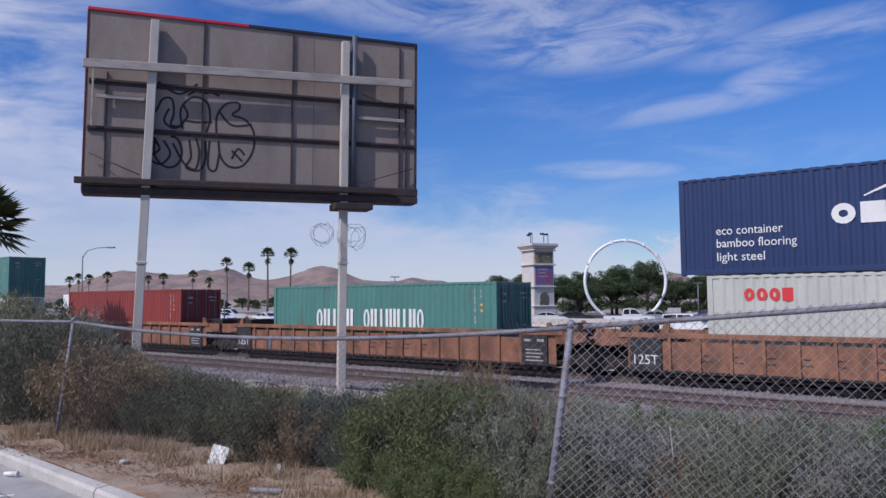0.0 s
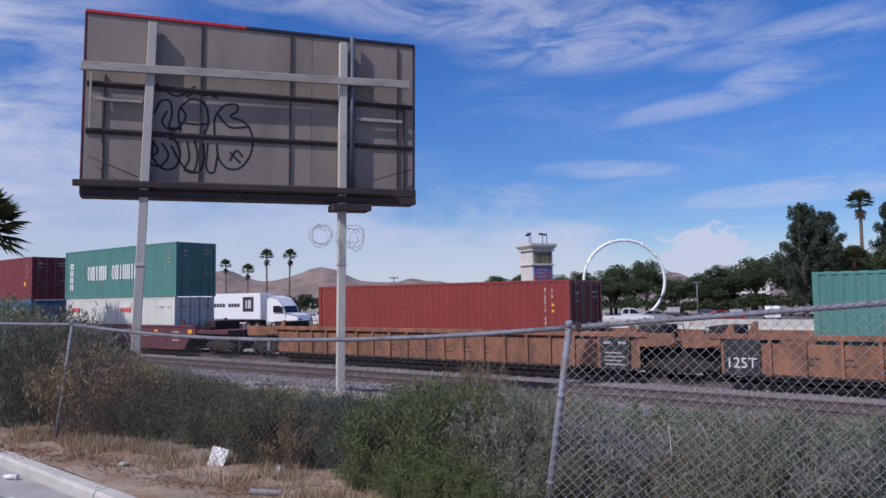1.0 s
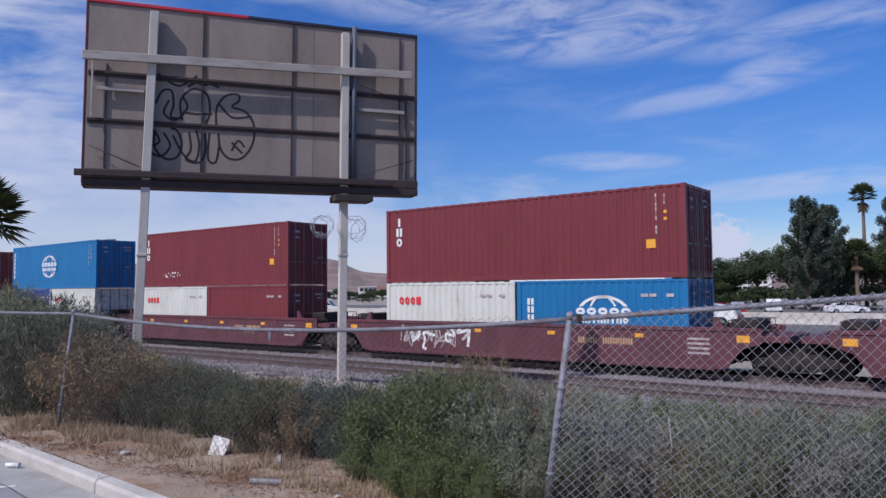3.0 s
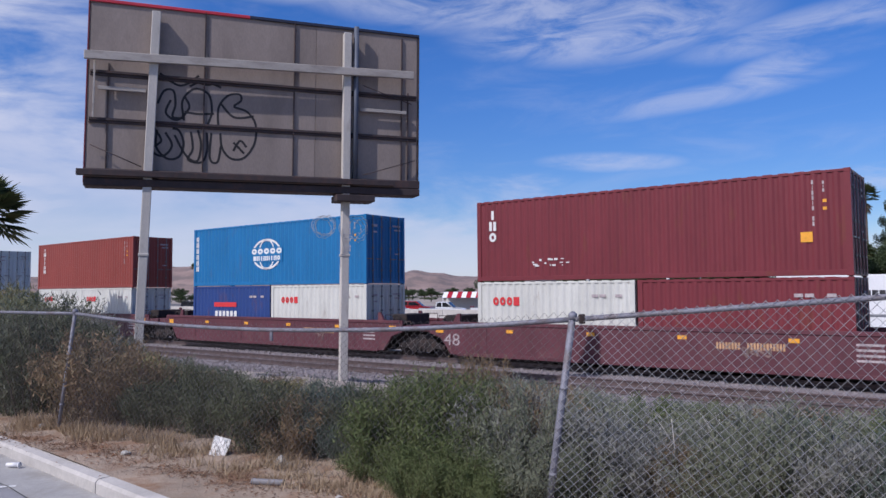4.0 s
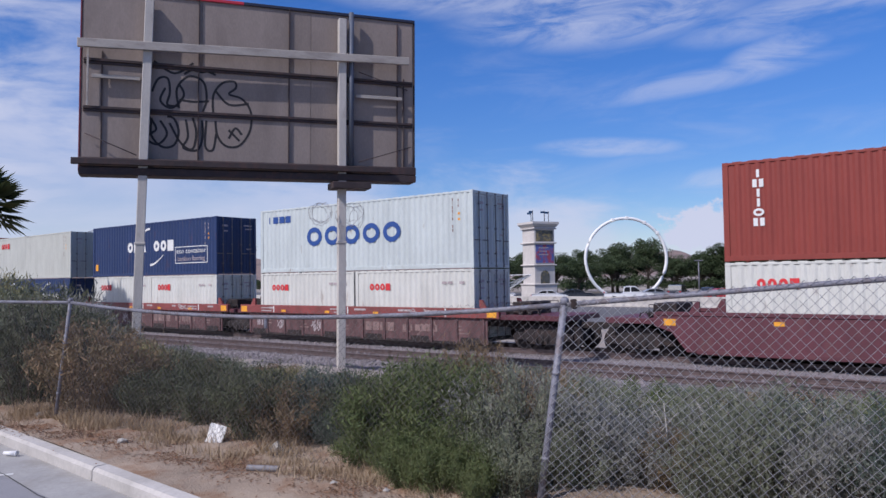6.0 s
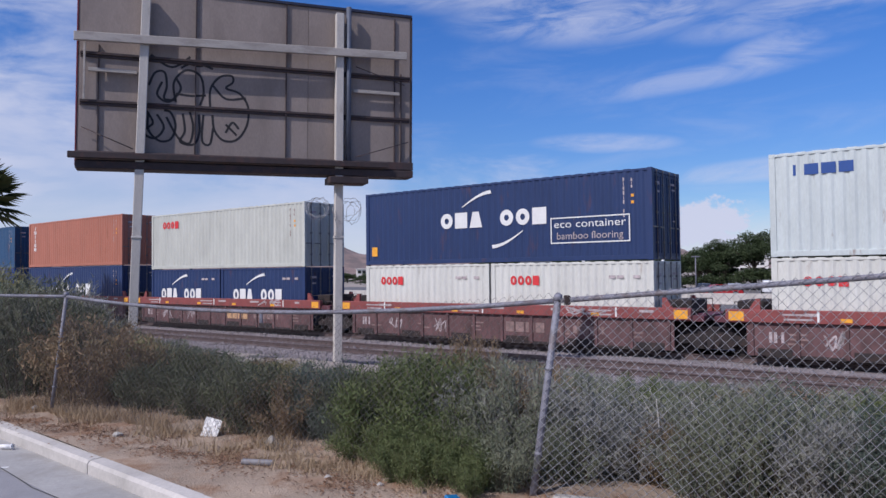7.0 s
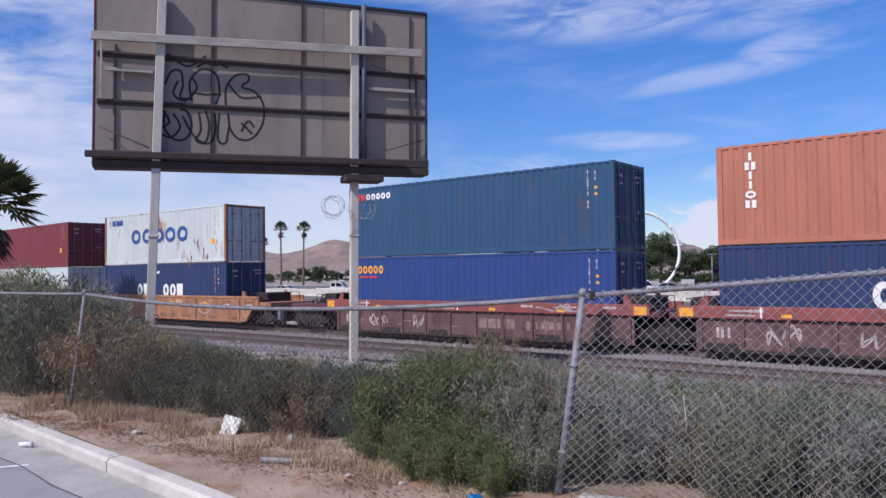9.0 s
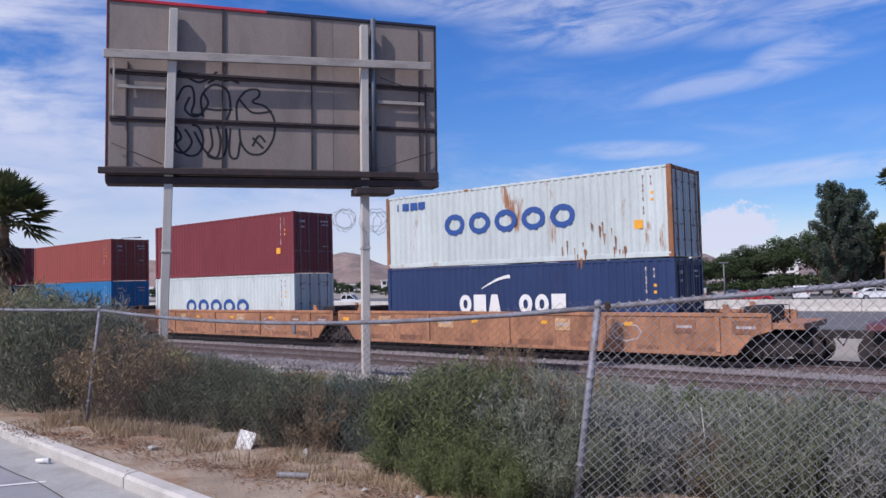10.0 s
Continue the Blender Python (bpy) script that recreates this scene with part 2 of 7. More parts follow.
WHITE_PIPE = mat("white_painted_ring", (0.80, 0.80, 0.78), 0.5, 0, 0.06, 1, 8, 0.05)
GLASS_DARK = mat("dark_glass", (0.015, 0.017, 0.02), 0.08, 0, 0.1, 2, 10, 0.0, spec=0.8)
RUBBER = mat("tyre_rubber", (0.02, 0.02, 0.02), 0.9, 0, 0.2, 5, 30, 0.1)
RIM = mat("wheel_rim", (0.35, 0.35, 0.36), 0.4, 0.7, 0.1, 5, 30, 0.0)
CAR_WHITE = mat("white_car_paint", (0.80, 0.80, 0.80), 0.25, 0, 0.03, 2, 10, 0.0)
CAR_DARK = mat("charcoal_car_paint", (0.04, 0.045, 0.055), 0.25, 0, 0.05, 2, 10, 0.0)
CAR_RED = mat("red_car_paint", (0.40, 0.02, 0.025), 0.25, 0, 0.05, 2, 10, 0.0)
CAR_SILVER = mat("silver_car_paint", (0.42, 0.43, 0.45), 0.3, 0.3, 0.05, 2, 10, 0.0)
HILL = mat("dry_hillside", (0.25, 0.180, 0.155), 0.95, 0, 0.26, 0.010, 0.07, 0.0, (0.14, 0.115, 0.105), 0.75, spot=0.47)
PAPER = mat("crumpled_white_card", (0.75, 0.74, 0.72), 0.8, 0, 0.12, 12, 80, 0.2, (0.60, 0.57, 0.54), 0.35)
PIPE_GREY = mat("grey_plastic_pipe", (0.19, 0.18, 0.185), 0.6, 0, 0.15, 6, 40, 0.1)
STONE_GREY = mat("broken_concrete", (0.36, 0.34, 0.31), 0.9, 0, 0.25, 8, 60, 0.5)
WALL_WHITE = mat("distant_white_wall", (0.62, 0.60, 0.57), 0.9, 0, 0.1, 0.3, 3, 0.0)
ROOF_RED = mat("distant_red_roof", (0.20, 0.105, 0.085), 0.9, 0, 0.2, 0.5, 4, 0.0)


def leafmat(name, color, second, amount=0.6, trans=0.25):
    """Leaves: each clump has a tone of its own, with some light through the blade."""
    m = bpy.data.materials.new(name)
    m.use_nodes = True
    nt = m.node_tree
    b = nt.nodes["Principled BSDF"]
    g = nt.nodes.new("ShaderNodeNewGeometry")
    mx = nt.nodes.new("ShaderNodeMix")
    mx.data_type = "RGBA"
    mx.inputs["A"].default_value, mx.inputs["B"].default_value = (*color, 1), (*second, 1)
    mm = nt.nodes.new("ShaderNodeMath")
    mm.operation = "MULTIPLY"
    mm.inputs[1].default_value = amount
    nt.links.new(g.outputs["Random Per Island"], mm.inputs[0])
    tc = nt.nodes.new("ShaderNodeTexCoord")
    no = nt.nodes.new("ShaderNodeTexNoise")
    no.inputs["Scale"].default_value = 1.6
    nt.links.new(tc.outputs["Object"], no.inputs["Vector"])
    ad = nt.nodes.new("ShaderNodeMath")
    ad.operation = "MULTIPLY_ADD"
    nt.links.new(no.outputs[0], ad.inputs[0])
    ad.inputs[1].default_value = 0.9
    nt.links.new(mm.outputs[0], ad.inputs[2])
    sb = nt.nodes.new("ShaderNodeMath")
    sb.operation = "SUBTRACT"
    sb.use_clamp = True
    nt.links.new(ad.outputs[0], sb.inputs[0])
    sb.inputs[1].default_value = 0.3
    nt.links.new(sb.outputs[0], mx.inputs["Factor"])
    nt.links.new(mx.outputs["Result"], b.inputs["Base Color"])
    b.inputs["Roughness"].default_value = 0.65
    b.inputs["Specular IOR Level"].default_value = 0.25
    if trans:
        tr = nt.nodes.new("ShaderNodeBsdfTranslucent")
        nt.links.new(mx.outputs["Result"], tr.inputs[0])
        ms = nt.nodes.new("ShaderNodeMixShader")
        ms.inputs[0].default_value = trans
        nt.links.new(b.outputs[0], ms.inputs[1])
        nt.links.new(tr.outputs[0], ms.inputs[2])
        nt.links.new(ms.outputs[0], nt.nodes["Material Output"].inputs[0])
    return m


LEAF_BROOM = leafmat("broom_leaf", (0.165, 0.190, 0.125), (0.285, 0.285, 0.205))
LEAF_GREEN = leafmat("fresh_broom_leaf", (0.084, 0.116, 0.044), (0.205, 0.225, 0.095))
LEAF_DRY = leafmat("dry_broom_leaf", (0.27, 0.175, 0.105), (0.18, 0.16, 0.092))
LEAF_GREY = leafmat("grey_broom_leaf", (0.215, 0.228, 0.200), (0.33, 0.315, 0.275))
LEAF_DARK = leafmat("shaded_scrub_leaf", (0.080, 0.096, 0.055), (0.150, 0.145, 0.090))
STRAW = leafmat("straw_blade", (0.47, 0.37, 0.245), (0.27, 0.18, 0.11))
LEAF_PALM = leafmat("palm_frond_leaf", (0.060, 0.085, 0.030), (0.12, 0.12, 0.05), 0.6, 0.15)
LEAF_SKIRT = leafmat("dead_palm_leaf", (0.17, 0.12, 0.075), (0.10, 0.07, 0.05), 0.6, 0.1)
LEAF_OLIVE = leafmat("olive_broom_leaf", (0.205, 0.200, 0.090), (0.34, 0.30, 0.150))
LEAF_TEAL = leafmat("blue_green_broom_leaf", (0.088, 0.118, 0.095), (0.17, 0.195, 0.155))
DEADWOOD = mat("bleached_dead_wood", (0.46, 0.43, 0.38), 0.85, 0, 0.2, 6, 40, 0.2)
LEAF_PINE = leafmat("pine_needles", (0.052, 0.078, 0.056), (0.100, 0.120, 0.085), 0.6, 0.25)
LEAF_TREE = leafmat("tree_leaf", (0.048, 0.078, 0.034), (0.095, 0.120, 0.058), 0.6, 0.25)

# ---- building helpers ----


class Geo:
    """Collects vertices and faces for one mesh."""

    def __init__(self):
        self.v, self.f, self.s = [], [], []

    def add(self, vs, fs, smooth=False):
        k = len(self.v)
        self.v += [tuple(p) for p in vs]
        self.f += [tuple(i + k for i in q) for q in fs]
        self.s += [smooth] * len(fs)
        return self

    def box(self, x0, x1, y0, y1, z0, z1, c=0.0):
        if c <= 0:
            vs = [(x, y, z) for z in (z0, z1) for y in (y0, y1) for x in (x0, x1)]
            return self.add(vs, [(0, 2, 3, 1), (4, 5, 7, 6), (0, 1, 5, 4), (2, 6, 7, 3), (0, 4, 6, 2), (1, 3, 7, 5)])
        bm = bmesh.new()
        bmesh.ops.create_cube(bm, size=1.0, matrix=Matrix.Translation(((x0 + x1) / 2, (y0 + y1) / 2, (z0 + z1) / 2)) @ Matrix.Diagonal((x1 - x0, y1 - y0, z1 - z0, 1)))
        bmesh.ops.bevel(bm, geom=bm.edges[:], offset=c, segments=1, affect="EDGES", clamp_overlap=True)
        bm.verts.index_update()
        self.add([v.co[:] for v in bm.verts], [tuple(v.index for v in f.verts) for f in bm.faces])
        bm.free()
        return self

    def prism(self, pts, axis, a, b):
        """A closed outline (2D) swept from a to b along axis 0, 1 or 2."""
        n = len(pts)

        def put(p, w):
            q = list(p)
            q.insert(axis, w)
            return q
        vs = [put(p, a) for p in pts] + [put(p, b) for p in pts]
        fs = [(i, (i + 1) % n, (i + 1) % n + n, i + n) for i in range(n)]
        fs += [tuple(range(n - 1, -1, -1)), tuple(range(n, 2 * n))]
        return self.add(vs, fs)

    def tube(self, path, r, n=6, caps=True):
        """A round rod along a path; r is one radius or one for each point."""
        path = [Vector(p) for p in path]
        rs = r if isinstance(r, (list, tuple)) else [r] * len(path)
        vs, fs = [], []
        for i, p in enumerate(path):
            d = (path[min(i + 1, len(path) - 1)] - path[max(i - 1, 0)]).normalized()
            a = d.cross(Vector((0, 0, 1)) if abs(d.z) < 0.9 else Vector((1, 0, 0))).normalized()
            b = d.cross(a)
            for k in range(n):
                w = 2 * math.pi * k / n
                vs.append(p + (a * math.cos(w) + b * math.sin(w)) * rs[i])
        for i in range(len(path) - 1):
            for k in range(n):
                fs.append((i * n + k, i * n + (k + 1) % n, (i + 1) * n + (k + 1) % n, (i + 1) * n + k))
        if caps:
            fs += [tuple(range(n - 1, -1, -1)), tuple(range((len(path) - 1) * n, len(path) * n))]
        return self.add(vs, fs, True)

    def disc(self, c, axis, r0, r1, h, n=16):
        """A wheel-like ring or solid disc round an axis (0, 1, 2)."""
        vs, fs = [], []
        for z, r in ((-h / 2, r0), (-h / 2, r1), (h / 2, r1), (h / 2, r0)):
            for k in range(n):
                w = 2 * math.pi * k / n
                q = [r * math.cos(w), r * math.sin(w)]
                q.insert(axis, z)
                vs.append([q[i] + c[i] for i in range(3)])
        for j in range(4):
            for k in range(n):
                fs.append((j * n + k, j * n + (k + 1) % n, ((j + 1) % 4) * n + (k + 1) % n, ((j + 1) % 4) * n + k))
        return self.add(vs, fs)

    def mesh(self, name, material):
        me = bpy.data.meshes.new(name)
        me.from_pydata(self.v, [], self.f)
        me.polygons.foreach_set("use_smooth", self.s)
        me.materials.append(material)
        bm = bmesh.new()
        bm.from_mesh(me)
        bmesh.ops.recalc_face_normals(bm, faces=bm.faces)
        bm.to_mesh(me)
        bm.free()
        return me


def raw(name, g, material):
    """A mesh without the normals pass, for loose leaves."""
    me = bpy.data.meshes.new(name)
    me.from_pydata(g.v, [], g.f)
    me.materials.append(material)
    return me


def part(name, g, material, parent, label=""):
    ob = new(name, g if isinstance(g, bpy.types.Mesh) else g.mesh(name, material))
    ob.parent = parent
    return tagged(ob, label)


def thing(name, label, category, m, group="", kind=""):
    ob = new(name)
    ob.empty_display_size = 0.3
    ob.matrix_world = m
    return tagged(ob, label, category, group, kind)


def words(name, body, size, material, parent, m, label="", width=None):
    cu = bpy.data.curves.new(name, "FONT")
    cu.body, cu.size, cu.extrude, cu.resolution_u = body, size, 0.002, 3
    tmp = bpy.data.objects.new(name, cu)
    scene.collection.objects.link(tmp)
    dg = bpy.context.evaluated_depsgraph_get()
    me = bpy.data.meshes.new_from_object(tmp.evaluated_get(dg))
    bpy.data.objects.remove(tmp)
    bpy.data.curves.remove(cu)
    if width:
        w = max(v.co.x for v in me.vertices)
        for v in me.vertices:
            v.co.x *= width / w
    me.materials.clear()
    me.materials.append(material)
    ob = new(name, me)
    ob.parent = parent
    ob.matrix_local = m
    return tagged(ob, label)

# ---- plan: the railway runs along U, N points away from the street ----
PHI = radians(-37.47)
U, N = Vector((math.cos(PHI), math.sin(PHI), 0)), Vector((-math.sin(PHI), math.cos(PHI), 0))
TRACK, NEAR_TRACK, RAIL_Z = 23.36, 19.05, -1.07
SPEED = 22.53


def place(s, n, z=0.0):
    return U * s + N * n + Vector((0, 0, z))


def along(s, n, z=0.0, turn=0.0):
    p = place(s, n, z)
    return pose(p.x, p.y, p.z, 0, 0, math.degrees(PHI) + turn)


BEND, RADIUS, ARC = -38.0, 400.0, 80.0


def line(s, n, z=0.0):
    """A pose on the railway: straight past the billboard, bending away to the west."""
    l = max(BEND - s, 0.0)
    w = min(l, ARC) / RADIUS
    rest = max(l - ARC, 0.0)
    a = s if l == 0 else BEND - RADIUS * math.sin(w) - rest * math.cos(w)
    d = RADIUS * (1 - math.cos(w)) + rest * math.sin(w)
    return along(a + n * math.sin(w), n * math.cos(w) + d, z, -math.degrees(w))


def smooth(x, a, b):
    t = min(max((x - a) / (b - a), 0), 1)
    return t * t * (3 - 2 * t)


PROFILE = [(-4000, 0.095), (4.6, 0.095), (7, -0.13), (10, -0.42), (12.5, -0.62), (15.2, -1.05), (16.6, -1.36), (28, -1.45), (31, -1.75), (4000, -1.75)]
K0, KD = Vector((-4.08, 6.58, 0)), Vector((0.6695, 0.7428, 0))
KT = Vector((0.7428, -0.6695, 0))


def kerb_side(p):
    return (Vector((p[0], p[1], 0)) - K0).dot(KD)


def profile(n):
    for (a, za), (b, zb) in zip(PROFILE, PROFILE[1:]):
        if n <= b:
            return za + (zb - za) * (n - a) / (b - a)
    return PROFILE[-1][1]


def height(x, y):
    n = N.x * x + N.y * y
    z = profile(n)
    if n < 16:
        z += 0.03 * noise.noise((x * 0.5, y * 0.5, 0)) + 0.010 * noise.noise((x * 2.1, y * 2.1, 4))
    return z


def grid_mesh(name, us, vs, at, material):
    verts = [at(a, b) for b in vs for a in us]
    k = len(us)
    faces = [(j * k + i, j * k + i + 1, (j + 1) * k + i + 1, (j + 1) * k + i) for j in range(len(vs) - 1) for i in range(k - 1)]
    me = bpy.data.meshes.new(name)
    me.from_pydata(verts, [], faces)
    me.polygons.foreach_set("use_smooth", [True] * len(faces))
    me.materials.append(material)
    return new(name, me)


DIRT = mat("dry_dirt", (0.35, 0.27, 0.20), 0.95, 0, 0.30, 1.6, 60, 0.8, (0.24, 0.125, 0.062), 0.75, spot=0.49, sharp=0.14)
FIELD = mat("dusty_field", (0.33, 0.28, 0.235), 0.95, 0, 0.2, 0.05, 3, 0.3, (0.17, 0.16, 0.12), 0.6)


def ground():
    span = [-4000, -1500, -600, -250, -120] + list(np.arange(-70, 41, 1.5)) + [60, 120, 300, 900, 4000]
    rows = [-4000, -800, -150, -40, -15] + list(np.arange(-8, 34, 0.6)) + [40, 60, 120, 300, 900, 4000]

    def at(a, b):
        p = place(float(a), float(b))
        return (p.x, p.y, height(p.x, p.y) - 0.3 * (1 - smooth(kerb_side(p), 2.0, 3.2)))
    g = grid_mesh("ground", span, rows, at, FIELD)
    tagged(g, "dusty dry ground reaching to the hills", "ground", kind="structure")
    v = grid_mesh("verge", list(np.arange(-60, -10, 1.0)) + list(np.arange(-10, 6, 0.06)) + list(np.arange(6, 60, 1.0)), np.arange(0.36, 3.6, 0.06),
                  lambda a, b: (*(K0 + KT * a + KD * b)[:2], height(*(K0 + KT * float(a) + KD * float(b))[:2]) + 0.012
                                + (0.010 * noise.noise((a * 5, b * 5, 1)) + 0.012 * noise.noise((a * 14, b * 14, 2))) * smooth(b, 0.38, 0.6)), DIRT)
    tagged(v, "bare dirt strip between kerb and fence with rusty litter", "dirt verge", kind="structure")
    rd = Geo()
    p = [K0 - KT * 60 - KD * 40, K0 + KT * 60 - KD * 40, K0 + KT * 60 + KD * 0.25, K0 - KT * 60 + KD * 0.25]
    rd.prism([(q.x, q.y) for q in p], 2, -0.25, 0.0)
    road = new("road", rd.mesh("road", ASPHALT))
    tagged(road, "pale worn grey asphalt street beside the kerb", "road", kind="structure")
    ln = Geo()
    a, b = Vector((-4.30, 5.50, 0.004)), Vector((-3.35, 5.84, 0.004))
    side = (b - a).normalized().cross(Vector((0, 0, 1))) * 0.025
    ln.add([a - side, b - side, b + side, a + side], [(0, 1, 2, 3)])
    part("road_line", ln, LINE, road, "short white painted road line")
    seam = Geo()
    pts = [K0 + KT * (i * 0.4 - 3) - KD * (0.13 + 0.02 * math.sin(i * 1.7)) for i in range(18)]
    for q, r in zip(pts, pts[1:]):
        seam.add([q + KD * 0.005 + Vector((0, 0, 0.004)), r + KD * 0.005 + Vector((0, 0, 0.004)), r - KD * 0.005 + Vector((0, 0, 0.004)), q - KD * 0.005 + Vector((0, 0, 0.004))], [(0, 1, 2, 3)])
    part("tar_seam", seam, DARKJOINT, road, "dark gutter seam")
    gut = Geo()
    gut.prism([((K0 + KT * a + KD * b).x, (K0 + KT * a + KD * b).y) for a, b in ((-60, -0.12), (60, -0.12), (60, 0.25), (-60, 0.25))], 2, -0.1, 0.003)
    part("gutter_strip", gut, GUTTER, road, "pale concrete gutter strip")
    # kerb stones
    stone = Geo().prism([(0.25, -0.12), (0.252, 0.080), (0.272, 0.104), (0.365, 0.110), (0.378, 0.10), (0.378, -0.12)], 0, 0.006, 2.994).mesh("kerb_stone", CONCRETE)
    kerb = new("kerb")
    tagged(kerb, "cast concrete street kerb in long lengths", "kerb", kind="structure")
    for i in range(-20, 20):
        o = part("kerb_stone", stone, CONCRETE, kerb)
        q = K0 + KT * (i * 3.0 + 1.74)
        o.matrix_local = Matrix((( KT.x, KD.x, 0, q.x), (KT.y, KD.y, 0, q.y), (0, 0, 1, 0.0), (0, 0, 0, 1)))


ground()


def railway():
    bed = grid_mesh("ballast_bed", list(np.arange(-420, -90, 20)) + list(np.arange(-90, 40, 1.0)) + list(np.arange(40, 200, 20)),
                    [13.6, 14.4, 15.2, 15.9, 16.6, 17.2] + list(np.arange(17.6, 26, 0.4)) + [26.4, 27.2, 28.2],
                    lambda a, b: (*line(float(a), float(b)).translation[:2],
                                  np.interp(b, [13.6, 15.2, 16.9, 25.6, 28.2], [-0.86, -1.03, -1.255, -1.255, -1.72]) + 0.035 * noise.noise((a * 1.3, b * 1.9, 7))), GRAVEL)
    tagged(bed, "grey crushed-stone ballast under the tracks", "ballast", kind="structure")
    st = Geo()
    rnd = random.Random(5)
    for _ in range(9000):
        a, b = rnd.uniform(-32, 8), 13.4 + 9 * rnd.random() ** 1.6
        p = place(a, b, np.interp(b, [13.6, 15.2, 16.9, 25.6], [-0.86, -1.03, -1.255, -1.255]))
        r = rnd.uniform(0.03, 0.075)
        o = [Vector((rnd.uniform(-1, 1), rnd.uniform(-1, 1), rnd.uniform(-.7, .9))).normalized() * r * rnd.uniform(.7, 1.2) for _ in range(6)]
        st.add([p + q for q in (Vector((r, 0, 0)) + o[0] * .3, Vector((-r, 0, 0)) + o[1] * .3, Vector((0, r, 0)) + o[2] * .3, Vector((0, -r, 0)) + o[3] * .3, Vector((0, 0, r)) + o[4] * .3, Vector((0, 0, -r)))],
               [(0, 2, 4), (2, 1, 4), (1, 3, 4), (3, 0, 4), (2, 0, 5), (1, 2, 5), (3, 1, 5), (0, 3, 5)])
    s = new("ballast_stones", raw("ballast_stones", st, GRAVEL))
    tagged(s, "loose angular grey ballast stones", "stones", kind="stuff")
    prof = [(-0.07, -0.17), (0.07, -0.17), (0.07, -0.155), (0.012, -0.135), (0.012, -0.045), (0.036, -0.035), (0.036, -0.004), (0.028, 0), (-0.028, 0), (-0.036, -0.004), (-0.036, -0.035), (-0.012, -0.045), (-0.012, -0.135), (-0.07, -0.155)]
    stations = list(np.arange(-418, -100, 20)) + list(np.arange(-98, -36, 2.0)) + [-30, 200]
    tie = Geo().box(-0.11, 0.11, -1.3, 1.3, -0.36, -0.175, 0.012).mesh("tie", TIE)
    for n, lab in ((NEAR_TRACK, "empty rusty near railway track on timber ties"), (TRACK, "railway track under the freight train")):
        t = thing("railway_track", lab, "railway track", along(0, n, RAIL_Z), "railway tracks")
        back = along(0, n, RAIL_Z).inverted()
        for y in (-0.7535, 0.7535):
            g = Geo()
            k = len(prof)
            for a in stations:
                m = back @ line(float(a), n + y, RAIL_Z)
                g.v += [tuple(m @ Vector((0, q[0], q[1]))) for q in prof]
            g.f = [(r * k + i, r * k + (i + 1) % k, (r + 1) * k + (i + 1) % k, (r + 1) * k + i) for r in range(len(stations) - 1) for i in range(k)]
            g.s = [False] * len(g.f)
            part("rail", g, RAILTOP, t)
        for i in range(150):
            o = part("tie", tie, TIE, t)
            o.matrix_local = back @ line(-68 + i * 0.58, n, RAIL_Z) @ pose(0, 0.03 * math.sin(i * 3.7), 0.008 * math.sin(i * 2.3), 0, 0, 0.7 * math.sin(i * 5.1))


railway()

# ---- chain-link fence ----
FENCE = [Vector((-12.6, 12.6, 0)), Vector((-8.3, 10.2, 0)), Vector((-4.0, 7.66, 0)), Vector((0.60, 4.62, 0)), Vector((3.35, 3.55, 0)), Vector((6.2, 2.5, 0))]
TOPS = [1.42, 1.38, 1.31, 1.33, 1.55, 1.62]
LEANS = [Vector((0.1, 0, 0)), Vector((0.1, 0.0, 0)), Vector((0.17, 0.0, 0)), Vector((0.20, 0, 0)), Vector((0.05, 0, 0)), Vector((0, 0, 0))]


